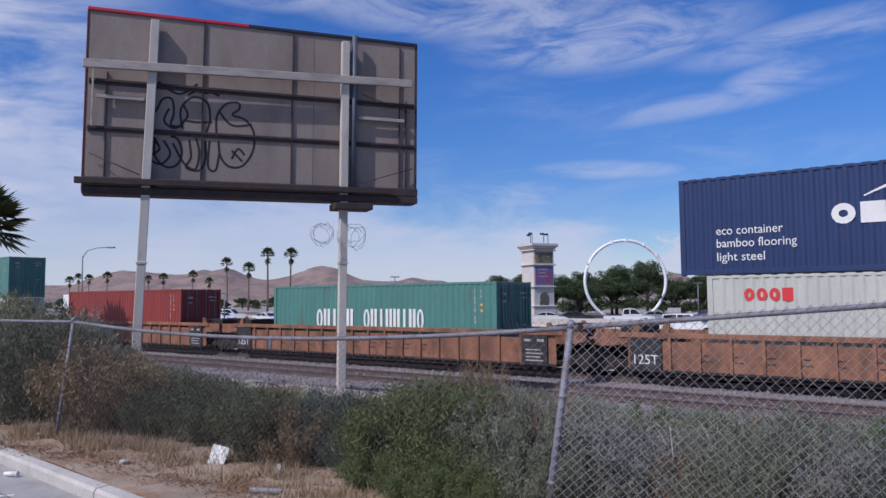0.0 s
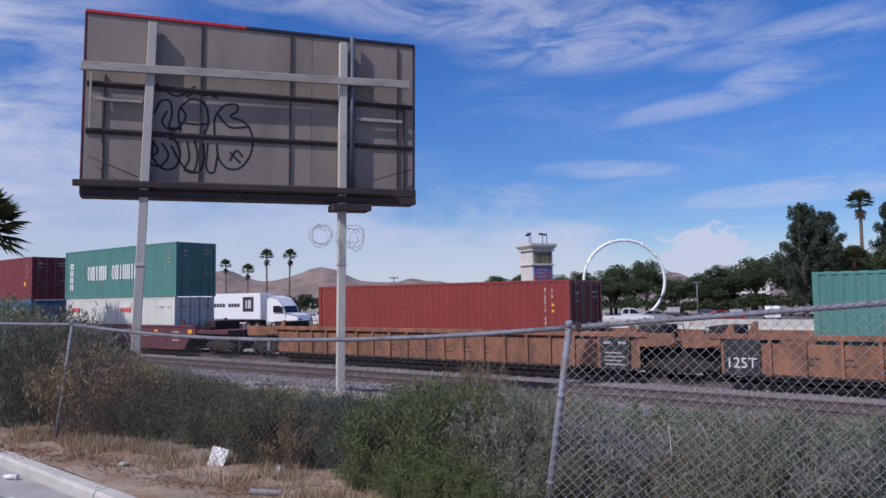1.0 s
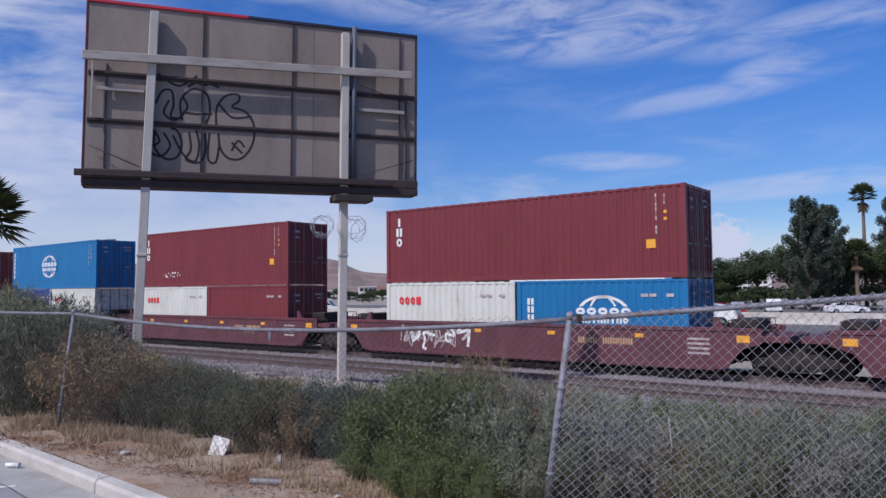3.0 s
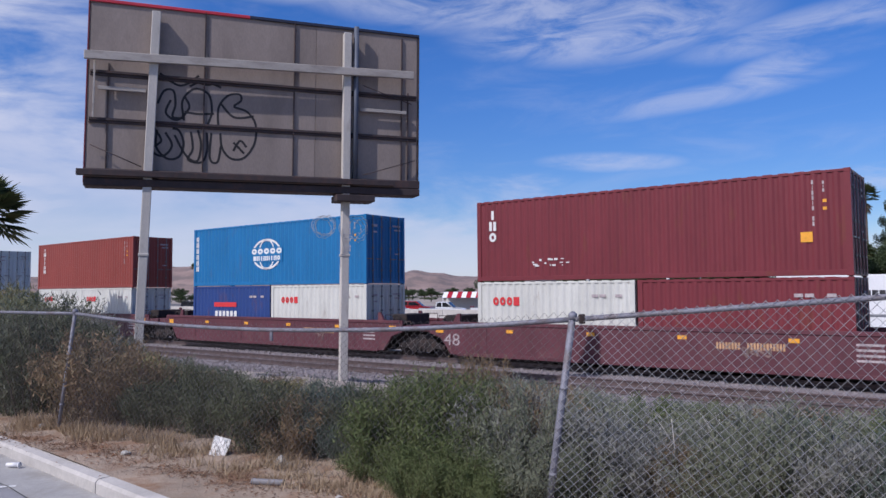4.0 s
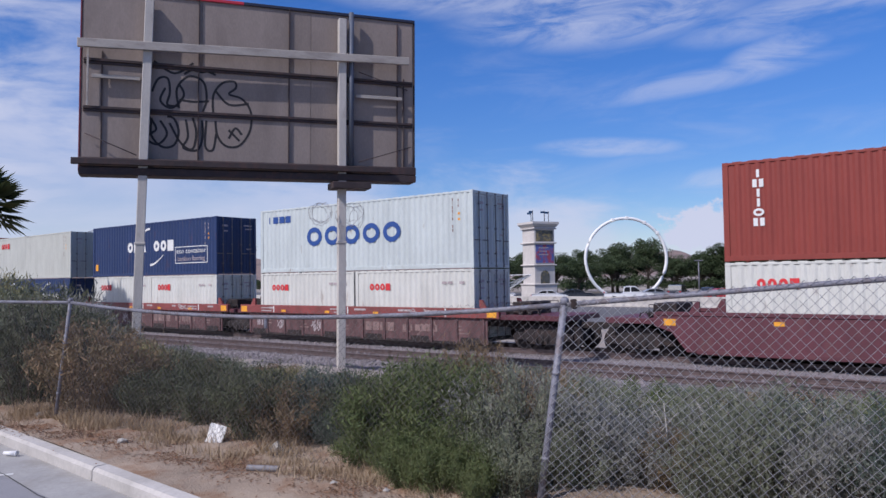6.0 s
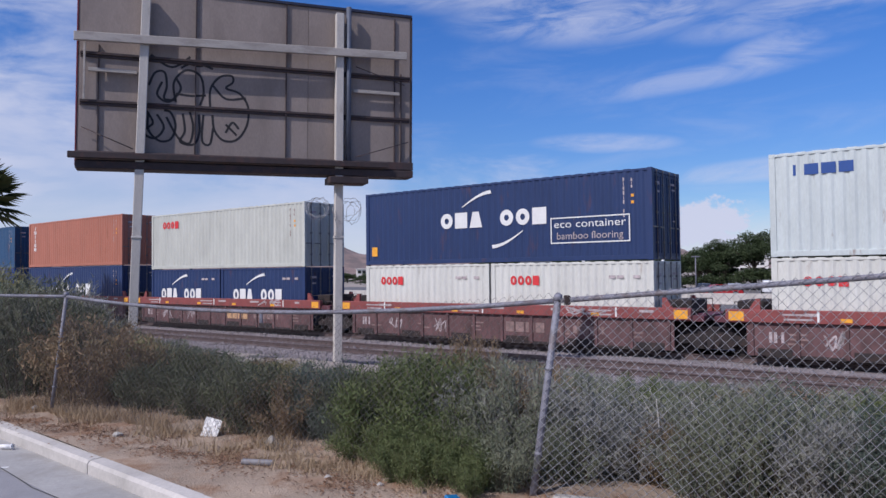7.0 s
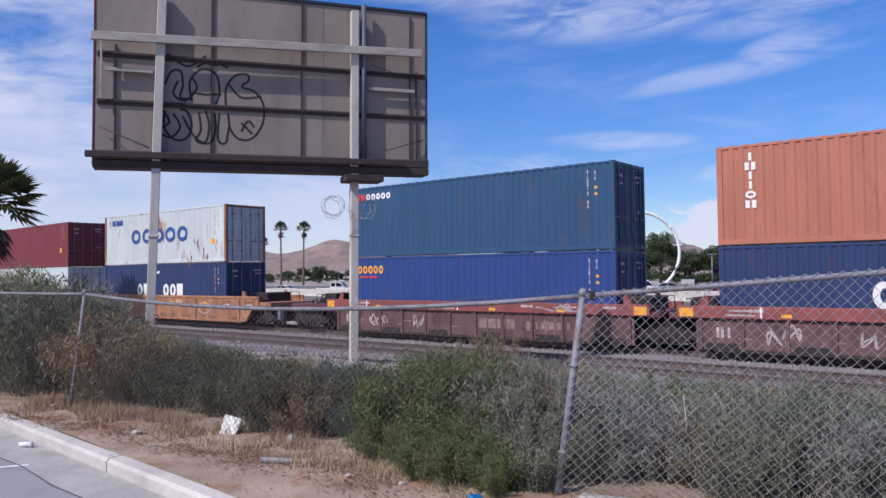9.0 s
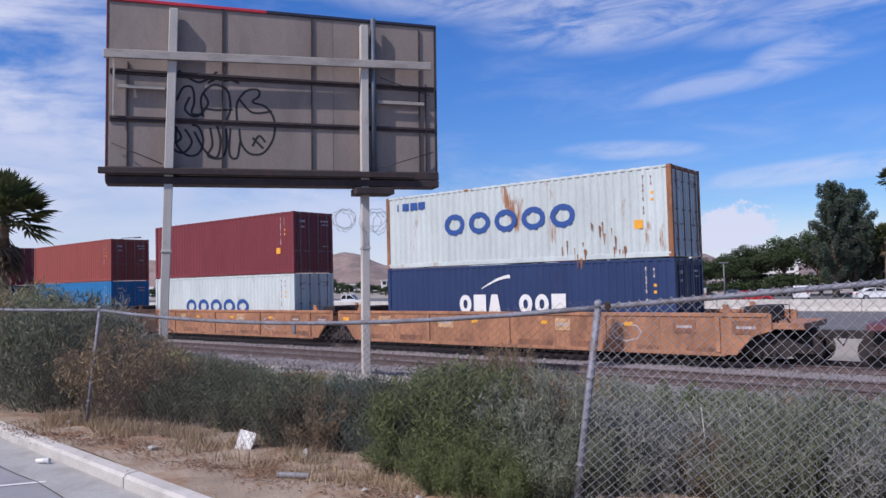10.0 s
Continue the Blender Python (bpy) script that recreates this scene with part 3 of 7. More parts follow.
def fence():
    f = thing("chain_link_fence", "sagging galvanised chain-link fence with leaning pipe posts", "fence", pose(0, 0, 0))
    tops = []
    for p, z, l in zip(FENCE, TOPS, LEANS):
        a, b = Vector((p.x, p.y, -0.05)), Vector((p.x + l.x, p.y + l.y, z))
        g = Geo().tube([a, b], 0.0225 if p is not FENCE[2] else 0.018, 10)
        g.tube([b - Vector((0, 0, 0.02)), b + Vector((0, 0, 0.015)), b + Vector((0, 0, 0.03))], [0.027, 0.027, 0.010], 10)
        for k in (0.3, 0.68):
            q = a.lerp(b, k)
            g.tube([q - Vector((0, 0, 0.012)), q + Vector((0, 0, 0.008))], 0.0245, 10)
        part("post", g, GALV, f)
        tops.append(b)
    sag = [0.0, 0.02, 0.115, 0.0, 0.0]

    def rail_at(i, k):
        q = tops[i].lerp(tops[i + 1], k)
        q.z -= sag[i] * 4 * k * (1 - k) + 0.02
        return q
    for i in range(5):
        part("top_rail", Geo().tube([rail_at(i, k / 10) for k in range(11)], 0.0165, 8), GALV, f)
        # woven wire: strands run slantwise from foot to top
        a, b = FENCE[i], FENCE[i + 1]
        ln = (b - a).length
        cell = 0.064
        g = Geo()
        rows, cols = int(1.36 / cell * 2), int(ln / cell)
        r = (0.0012, 0.0013, 0.0015, 0.0025, 0.0025)[i]
        nrm = (b - a).normalized().cross(Vector((0, 0, 1)))
        for c in range(cols):
            pts = []
            for j in range(rows + 1):
                k = (c + (0.5 if j % 2 else 0.0)) / cols
                if k > 1:
                    k = 1
                foot = a.lerp(b, k)
                top = rail_at(i, k)
                up = (j / rows) * (1.045 if i < 3 else 1.022)
                q = Vector((foot.x, foot.y, 0.10 + 0.03 * math.sin(k * 9))).lerp(top, up)
                q += nrm * (0.02 + 0.004 * (1 if j % 2 else -1) + 0.03 * math.sin(k * 7 + i) * math.sin(up * 3.0))
                pts.append(q)
            g.tube(pts, r, 3, False)
            # the second strand that crosses it
            pts2 = []
            for j in range(rows + 1):
                k = min((c + (0.5 if j % 2 else 1.0)) / cols, 1)
                foot, top = a.lerp(b, k), rail_at(i, k)
                up = (j / rows) * (1.045 if i < 3 else 1.022)
                q = Vector((foot.x, foot.y, 0.10 + 0.03 * math.sin(k * 9))).lerp(top, up)
                q += nrm * (0.02 - 0.004 * (1 if j % 2 else -1) + 0.03 * math.sin(k * 7 + i) * math.sin(up * 3.0))
                pts2.append(q)
            g.tube(pts2, r, 3, False)
        w = part("wire_mesh", g, WIRE if i > 2 else WIRE_SHADED, f, "diamond wire mesh")
        w["kind"] = "stuff"
    br = Geo().box(-0.018, 0.018, -0.026, 0.026, -0.03, 0.03, 0.006)
    c = part("corner_clamp", br, STEEL_DARK, f, "dark rail clamp")
    c.matrix_local = Matrix.Translation(rail_at(3, 0.02))
    c2 = part("hanging_bracket", Geo().box(-0.012, 0.012, -0.012, 0.012, -0.09, 0.0, 0.003), GALV, f)
    c2.matrix_local = Matrix.Translation(rail_at(2, 0.52))
    # low footing kerb under the straight end of the fence
    d = (FENCE[4] - FENCE[3]).normalized()
    ft = thing("fence_footing", "low rough concrete footing under the fence", "footing", Matrix(((d.x, -d.y, 0, FENCE[3].x), (d.y, d.x, 0, FENCE[3].y), (0, 0, 1, 0.10), (0, 0, 0, 1))))
    part("footing_strip", Geo().box(0.15, 2.6, -0.03, 0.05, -0.15, 0.02, 0.012), STONE_GREY, ft)


fence()

# ---- billboard seen from behind ----


def ribbon(pts, half, y):
    """A flat painted stroke along a smooth curve in the x-z plane."""
    k, out = len(pts), []
    for i in range(k - 1):
        p0, p1, p2, p3 = [Vector(pts[min(max(j, 0), k - 1)]) for j in (i - 1, i, i + 1, i + 2)]
        for u in range(6):
            t = u / 6
            out.append(0.5 * ((2 * p1) + (p2 - p0) * t + (2 * p0 - 5 * p1 + 4 * p2 - p3) * t * t + (3 * p1 - p0 - 3 * p2 + p3) * t ** 3))
    out.append(Vector(pts[-1]))
    vs = []
    for i, p in enumerate(out):
        d = out[min(i + 1, len(out) - 1)] - out[max(i - 1, 0)]
        q = Vector((-d.y, d.x)).normalized() * half
        vs += [(p.x - q.x, y, p.y - q.y), (p.x + q.x, y, p.y + q.y)]
    return Geo().add(vs, [(2 * i, 2 * i + 2, 2 * i + 3, 2 * i + 1) for i in range(len(out) - 1)])


def billboard():
    turn = math.degrees(math.atan2(2.80, 7.18))
    L, Z0, Z1 = 7.70, 3.92, 8.00
    bb = thing("billboard", "weathered grey billboard seen from behind on two steel posts", "billboard", pose(-7.80, 16.0, 0, 0, -0.5, turn))
    pn = part("panel", Geo().box(0, L, 0.0, 0.28, Z0 + 0.12, Z1, 0.01), BOARD, bb)
    # sheets with seams
    xs = [0.03, 2.52, 5.05, L - 0.03]
    for a, b in zip(xs, xs[1:]):
        o = part("sheet", Geo().box(a + 0.006, b - 0.006, -0.016, 0.0, Z0 + 0.14, Z1 - 0.05, 0.003), BOARD, pn)
    part("top_trim", Geo().box(-0.02, 3.45, -0.05, 0.32, Z1 - 0.02, Z1 + 0.05, 0.006), RED_TRIM, bb, "red top edging")
    part("top_trim", Geo().box(3.45, L + 0.02, -0.05, 0.32, Z1 - 0.02, Z1 + 0.05, 0.006), NAVY_TRIM, bb, "dark navy top edging")
    part("side_trim", Geo().box(-0.03, 0.0, -0.02, 0.30, Z0, Z1, 0.003), P_MAROON, bb, "faded dark red side edging")
    part("side_trim", Geo().box(L, L + 0.03, -0.03, 0.30, Z0, Z1, 0.004), BOARD_IRON, bb)
    for x in (1.28, 5.68):
        g = Geo().box(x - 0.095, x + 0.095, -0.25, -0.07, -1.6, Z1 - 0.16, 0.012)
        for i, q in enumerate(g.v):
            g.v[i] = (q[0] + (0.024 * (q[2] - 3.6) if x < 2 else 0.11), q[1], q[2])
        post = part("post", g, BOARD_POST, bb)
        part("post_collar", Geo().box(x - 0.112 + (-0.03 if x < 2 else 0.11), x + 0.112 + (-0.03 if x < 2 else 0.11), -0.265, -0.055, 2.30, 2.36, 0.01), BOARD_POST, bb)
    g = Geo().box(-0.06, L - 0.22, -0.34, -0.255, 6.63, 6.82, 0.01)
    for i, a in enumerate(g.v):
        g.v[i] = (a[0], a[1], a[2] + 0.028 * (a[0] - 1.5))
    part("main_beam", g, BOARD_BEAM, bb, "pale grey cross beam")
    for z, d in ((6.40, 0.06), (5.34, 0.05)):
        part("stringer", Geo().box(0.05, L - 0.05, -d - 0.02, -0.02, z - 0.03, z + 0.03, 0.006), BOARD_IRON, bb)
        part("stringer_flange", Geo().box(0.05, L - 0.05, -0.05, -0.017, z - 0.09, z - 0.034, 0.004), BOARD_IRON, bb)
    part("bottom_beam", Geo().box(-0.14, 7.0, -0.36, -0.255, 4.04, 4.18, 0.012), BOARD_IRON, bb, "dark rusty bottom angle")
    part("bottom_beam", Geo().box(0.0, L, -0.20, -0.02, 4.02, 4.22, 0.012), BOARD_IRON, bb)
    part("bottom_box", Geo().box(0.0, L - 0.02, -0.26, 0.28, Z0 - 0.09, Z0 + 0.08, 0.012), BOARD_IRON, bb, "dark boxed underside")
    part("junction_box", Geo().box(5.50, 6.45, -0.50, 0.1, Z0 - 0.30, Z0 - 0.14, 0.01), BOARD_IRON, bb)
    part("conduit", Geo().tube([(6.02, -0.18, 4.2), (6.02, -0.18, Z1 + 0.02)], 0.065, 8), BLUE_IRON, bb, "blue-grey upright conduit")
    for x, top in ((0.42, 6.6), (2.45, Z1), (4.52, Z1), (7.25, Z1 - 0.1), (7.42, 6.5)):
        part("upright", Geo().box(x - 0.013, x + 0.013, -0.06, -0.017, 4.25, top, 0.003), BOARD_IRON, bb)
    part("left_ladder_bar", Geo().box(0.12, 0.16, -0.16, -0.11, 5.35, 6.75, 0.004), BOARD_BEAM, bb)
    part("cross_rail", Geo().box(0.22, 1.20, -0.15, -0.10, 5.98, 6.06, 0.006), BOARD_BEAM, bb)
    part("cross_rail", Geo().box(6.15, 7.35, -0.15, -0.10, 5.92, 6.00, 0.006), BOARD_BEAM, bb)
    for a, b in (((0.1, -0.1, 4.75), (1.15, -0.25, 4.28)), ((6.2, -0.25, 4.3), (7.6, -0.1, 4.75)), ((6.2, -0.2, 6.55), (7.5, -0.1, 6.2))):
        part("guy_cable", Geo().tube([a, b], 0.012, 5), BOARD_IRON, bb)
    # looping spray strokes, no letters
    loops = [[(1.62, 5.9), (1.75, 6.2), (1.95, 6.22), (2.0, 5.9), (1.95, 5.62), (2.2, 5.6)], [(2.2, 5.55), (2.15, 6.0), (2.4, 6.3), (2.72, 6.2), (2.8, 5.8), (2.72, 5.5)],
             [(2.2, 5.75), (2.5, 5.72), (2.85, 5.75)], [(2.95, 5.45), (2.95, 5.9), (3.15, 6.2), (3.42, 6.25), (3.45, 6.1), (3.3, 5.95), (3.6, 5.85), (3.8, 5.55), (3.78, 5.1), (3.55, 4.75), (3.25, 4.72), (3.05, 4.95), (3.0, 5.3)],
             [(1.62, 5.3), (1.62, 4.9), (1.85, 4.65), (2.1, 4.7), (2.2, 5.0), (2.1, 5.3), (1.95, 5.35)], [(2.35, 5.3), (2.4, 4.9), (2.3, 4.65), (2.6, 4.6), (2.72, 4.9), (2.7, 5.3)],
             [(2.8, 5.3), (2.78, 4.7), (2.95, 4.62), (3.02, 5.0)], [(3.3, 4.9), (3.45, 5.15), (3.6, 5.0)], [(3.3, 5.1), (3.55, 4.85)],
             [(1.7, 6.45), (2.3, 6.5), (2.7, 6.42), (2.9, 6.55)], [(1.55, 5.35), (1.72, 5.05), (1.5, 4.85), (1.75, 4.7), (1.95, 4.95), (1.8, 5.25)], [(1.9, 6.0), (1.8, 5.7), (2.05, 5.55), (2.3, 5.85), (2.2, 6.1)],
             [(2.0, 5.2), (2.25, 4.75), (2.5, 4.62), (2.58, 5.0), (2.5, 5.35)], [(2.3, 6.35), (2.6, 6.5), (3.0, 6.38)], [(3.0, 6.0), (3.3, 5.7), (3.75, 5.75)], [(1.65, 6.6), (2.1, 6.35), (2.5, 6.62)]]
    for i, l in enumerate(loops):
        o = part("spray_stroke", ribbon([(x - 0.17, z - 0.12) for x, z in l], 0.026, -0.0185), SPRAY, pn, "black spray-painted loop")
    # two loops of razor wire round one post
    rz = random.Random(17)
    for cx, r in ((5.34, 0.25), (6.02, 0.25)):
        for k in range(4):
            a, b, ph = rz.uniform(0.75, 1.05) * r, rz.uniform(0.8, 1.08) * r, rz.uniform(0, 6)
            ox, oz = rz.uniform(-0.13, 0.13), rz.uniform(-0.09, 0.07)
            pts = [(cx + ox + a * math.cos(w * math.pi / 14), -0.25 + 0.16 * math.sin(w * math.pi / 14 + ph), 3.0 + oz + b * math.sin(w * math.pi / 14) + 0.02 * math.sin(w * 1.9 + ph)) for w in range(29)]
            g = Geo().tube(pts, 0.0055, 4, False)
            for q in pts[::3]:
                g.tube([(q[0] - 0.022, q[1], q[2] - 0.012), (q[0] + 0.022, q[1], q[2] + 0.012)], 0.004, 3)
            part("razor_wire", g, WIRE, bb, "coiled razor wire")
    # the whole frame has racked a little sideways
    for o in bb.children_recursive:
        for v in o.data.vertices:
            v.co.x += 0.022 * (v.co.z - 5.9)


billboard()

# ---- freight train ----
LONG, WIDE, STD, HIGH = 12.192, 2.438, 2.591, 2.896
FLOOR = 0.27


def ring(g, cx, cz, w, h, y, t, n=14):
    """A flat oval ring in the side's plane."""
    vs = []
    for k in range(n):
        a = 2 * math.pi * k / n
        for q in (1.0, 0.0):
            vs.append((cx + (w / 2 - (0 if q else t)) * math.cos(a), y, cz + (h / 2 - (0 if q else t)) * math.sin(a)))
    g.add(vs, [(2 * k, 2 * ((k + 1) % n), 2 * ((k + 1) % n) + 1, 2 * k + 1) for k in range(n)])


def slab(g, x0, x1, z0, z1, y):
    g.add([(x0, y, z0), (x1, y, z0), (x1, y, z1), (x0, y, z1)], [(0, 1, 2, 3)])


def one_slab(a, b, c, d, y):
    g = Geo()
    slab(g, a, b, c, d, y)
    return g


def blocks(shape, x0, x1, z0, z1, y, thick=0.22, upright=False):
    """A word as plain shapes: o ring, b two bars, s solid block, t trapezoid, i narrow bar, space."""
    out = []
    n = len(shape)
    step = ((z1 - z0) if upright else (x1 - x0)) / n
    for i, c in enumerate(shape):
        if upright:
            xa, xb, zb = x0, x1, z1 - i * step
            za = zb - step * 0.82
        else:
            xa, za, zb = x0 + i * step, z0, z1
            xb = xa + step * 0.84
        t = thick * min(xb - xa, zb - za)
        if c == " ":
            continue
        g = Geo()
        out.append(g)
        if c == "o":
            ring(g, (xa + xb) / 2, (za + zb) / 2, xb - xa, zb - za, y, t)
        elif c == "b":
            k = 0.40 * (xb - xa)
            slab(g, xa, xa + k, za, zb, y)
            slab(g, xb - k, xb, za, zb, y)
        elif c == "s":
            slab(g, xa, xb, za, zb, y)
        elif c == "t":
            k = 0.26 * (xb - xa)
            g.add([(xa, y, za), (xb, y, za), (xb - k, y, zb), (xa + k, y, zb)], [(0, 1, 2, 3)])
        elif c == "i":
            slab(g, (xa + xb) / 2 - t * 0.6, (xa + xb) / 2 + t * 0.6, za, zb, y)
    return out


def sweep(x0, x1, z0, z1, y, thick):
    """A tapered rising arc, flat."""
    g = Geo()
    vs = []
    for k in range(9):
        t = k / 8
        x, z = x0 + (x1 - x0) * t, z0 + (z1 - z0) * math.sin(t * math.pi / 2)
        w = thick * (0.25 + 0.75 * t)
        vs += [(x, y, z), (x - w * 0.25, y, z + w)]
    g.add(vs, [(2 * k, 2 * k + 2, 2 * k + 3, 2 * k + 1) for k in range(8)])
    return g


CACHE = {}


def container_meshes(length, high, m):
    key = (length, high, m.name)
    if key in CACHE:
        return CACHE[key]
    h, w = length / 2, WIDE / 2
    per = 0.278
    n = int((length - 0.36) / per)
    x0 = -n * per / 2
    prof = []
    for i in range(n):
        a = x0 + i * per
        prof += [(a, 0.028), (a + 0.072, 0.028), (a + 0.139, 0.0), (a + 0.211, 0.0)]
    prof.append((x0 + n * per, 0.028))
    pts = [(-h + 0.12, 0.028)] + prof + [(h - 0.12, 0.028)]
    out = {}
    side = Geo()
    vs = [(x, -w + 0.006 + d, z) for x, d in pts for z in (0.15, high - 0.07)]
    side.add(vs, [(2 * i, 2 * i + 2, 2 * i + 3, 2 * i + 1) for i in range(len(pts) - 1)])
    out["side_panel"] = raw("side_panel", side, m)
    core = Geo().box(-h + 0.05, h - 0.16, -w + 0.06, w - 0.01, 0.06, high - 0.03)
    out["body"] = core.mesh("body", m)
    post = Geo().box(-0.08, 0.08, -0.02, 0.10, 0.0, high)
    for z in (0.0, high - 0.118):
        post.box(-0.082, 0.09, -0.024, 0.13, z, z + 0.118, 0.012)
    out["corner_post"] = post.mesh("corner_post", m)
    out["top_rail"] = Geo().box(-h + 0.09, h - 0.09, -w + 0.002, -w + 0.07, high - 0.085, high - 0.012, 0.008).mesh("top_rail", m)
    bow = Geo()
    for i in range(int((length - 0.5) / 0.42)):
        x = -h + 0.3 + i * 0.42
        bow.box(x, x + 0.24, -w + 0.03, w - 0.03, high - 0.03, high + 0.006)
    out["roof_bows"] = bow.mesh("roof_bows", m)
    lock = Geo()
    for x in (-h + 0.09, h - 0.09):
        for y in (-w + 0.08, w - 0.08):
            lock.box(x - 0.05, x + 0.05, y - 0.04, y + 0.04, -0.028, 0.0)
    out["twist_locks"] = lock.mesh("twist_locks", STEEL_DARK)
    br = Geo().box(-h + 0.09, h - 0.09, -w + 0.002, -w + 0.06, 0.012, 0.165, 0.008)
    for x in (-1.05, 1.05):
        br.box(x - 0.18, x + 0.18, -w - 0.002, -w + 0.01, 0.03, 0.13)
    out["bottom_rail"] = br.mesh("bottom_rail", m)
    hd = Geo().box(h - 0.10, h - 0.01, -w + 0.1, w - 0.1, high - 0.13, high - 0.01, 0.01)
    out["door_header"] = hd.mesh("door_header", m)
    out["door_sill"] = Geo().box(h - 0.10, h - 0.01, -w + 0.1, w - 0.1, 0.01, 0.13, 0.01).mesh("door_sill", m)
    dr = Geo()
    dw = w - 0.12
    nv = 5
    dp = []
    for i in range(nv):
        a = 0.02 + i * (dw - 0.03) / nv
        s = (dw - 0.03) / nv
        dp += [(a, 0.0), (a + s * 0.45, 0.0), (a + s * 0.6, -0.034), (a + s * 0.88, -0.034)]
    dp.append((dw - 0.01, 0.0))
    vs = [(h - 0.05 + d, y, z) for y, d in dp for z in (0.14, high - 0.14)]
    dr.add(vs, [(2 * i, 2 * i + 2, 2 * i + 3, 2 * i + 1) for i in range(len(dp) - 1)])
    dr.box(h - 0.06, h - 0.035, 0.012, dw, 0.14, 0.22)
    dr.box(h - 0.06, h - 0.035, 0.012, dw, high - 0.22, high - 0.14)
    out["door"] = raw("door", dr, m)
    lb = Geo().tube([(h - 0.005, 0, 0.03), (h - 0.005, 0, high - 0.03)], 0.019, 6)
    for z in (0.07, 0.55, 1.5, high - 0.5, high - 0.07):
        lb.box(h - 0.035, h + 0.018, -0.045, 0.045, z - 0.03, z + 0.03)
    lb.box(h - 0.01, h + 0.022, -0.02, 0.34, 1.02, 1.06)
    out["locking_bar"] = lb.mesh("locking_bar", BAR_STEEL)
    CACHE[key] = out
    return out


TRAIN = []


def container(length, high, m, label, s, z):
    """A corrugated box with its doors at the leading end."""
    c = thing("shipping_container", label, "container", line(s, TRACK, RAIL_Z + z), "containers on the train")
    me = container_meshes(length, high, m)
    h, w = length / 2, WIDE / 2
    for k in ("body", "side_panel", "top_rail", "bottom_rail", "door_header", "door_sill", "roof_bows", "twist_locks"):
        part(k, me[k], m, c)
    for x, y, r in ((-h + 0.09, -w + 0.024, 0), (h - 0.09, -w + 0.024, 0), (-h + 0.09, w - 0.024, 180), (h - 0.09, w - 0.024, 180)):
        o = part("corner_post", me["corner_post"], m, c)
        o.matrix_local = pose(x, y, 0, 0, 0, r)
    for sgn in (1, -1):
        d = part("door", me["door"], m, c)
        if sgn < 0:
            d.matrix_local = Matrix.Diagonal((1, -1, 1, 1))
        for y in (0.28, 0.82):
            o = part("locking_bar", me["locking_bar"], BAR_STEEL, d)
            o.matrix_local = pose(0, y, 0)
    # end plates, number rows and warning marks at the door end
    for y, zq, a, b in (((-0.85, high - 0.5, 0.34, 0.10), (-0.75, high - 0.75, 0.22, 0.07), (0.45, high - 0.45, 0.5, 0.07), (0.55, high - 0.62, 0.4, 0.06), (0.6, 1.25, 0.3, 0.05))):
        lab = Geo().add([(h - 0.03, y, zq), (h - 0.03, y + a, zq), (h - 0.03, y + a, zq + b), (h - 0.03, y, zq + b)], [(0, 1, 2, 3)])
        part("door_marking", lab, MARK_DIM, c, "faded white marking bar")
    if length > 7:
        pale = m in (P_WHITE, P_GREY, P_PALE, P_RUSTY)
        ink = MARK_FAINT if pale else MARK_DIM
        mark(c, "number_bar", blocks("sissis ss", h - 0.97, h - 0.92, high - 1.55, high - 0.26, -w - 0.0015, 0.3, True), ink, "small upright marking bar")
        mark(c, "number_bar", blocks("sis", h - 0.70, h - 0.65, high - 0.62, high - 0.30, -w - 0.0015, 0.3, True), ink, "small upright marking bar")
        mark(c, "warning_plate", blocks("s s", h - 0.70, h - 0.60, high - 1.12, high - 0.80, -w - 0.0015, 0.3, True), MARK_AMBER, "small amber warning plate")
        if m in (P_MAROON, P_RUSTY):
            mark(c, "warning_plate", blocks("s", h - 1.28, h - 0.92, high - 1.96, high - 1.68, -w - 0.0015), MARK_AMBER, "amber warning plate")
    else:
        mark(c, "number_bar", blocks("ss s", h - 1.5, h - 0.4, high - 0.55, high - 0.45, -w - 0.0015), MARK_DIM, "small marking bar")
    TRAIN.append((c, s, z))
    return c


Y = -WIDE / 2 - 0.002


def mark(c, name, shapes, m, label):
    for g in shapes if isinstance(shapes, list) else [shapes]:
        part(name, g, m, c, label)


def red_mark(c, x0, x1, z0, z1):
    mark(c, "mark_shape", blocks("ooos", x0, x1, z0, z1, Y, 0.36), MARK_RED, "red company mark in plain shapes")


def wave_mark(c, x0, z0, x1, z1, s0, sz0, s1, sz1):
    mark(c, "mark_shape", blocks("ost oos", x0, x1, z0, z1, Y, 0.32), MARK_WHITE, "large white company mark in plain shapes")
    mark(c, "arc_mark", sweep(s0, s1, sz0, sz1, Y, 0.13), MARK_WHITE, "white rising arc")


def globe_mark(c, x, z, r):
    g = Geo()
    ring(g, x, z, 2 * r, 1.36 * r, Y, 0.10, 24)
    ring(g, x, z, 1.1 * r, 1.36 * r, Y, 0.07, 24)
    mark(c, "globe_mark", g, MARK_WHITE, "white globe mark in plain shapes")
    mark(c, "globe_band", one_slab(x - r * 1.04, x + r * 1.06, z - 0.34 * r, z + 0.30 * r, Y - 0.0008), c.children[0].data.materials[0], "plain band across the globe")
    mark(c, "globe_letter_shape", blocks("ooooo", x - r * 1.02, x + r * 1.08, z + 0.0, z + 0.26 * r, Y - 0.0016, 0.38), MARK_WHITE, "white plain shape")
    mark(c, "globe_letter_shape", blocks("sbibbibo", x - r * 0.90, x + r * 0.95, z - 0.28 * r, z - 0.08 * r, Y - 0.0016, 0.34), MARK_WHITE, "white plain shape")


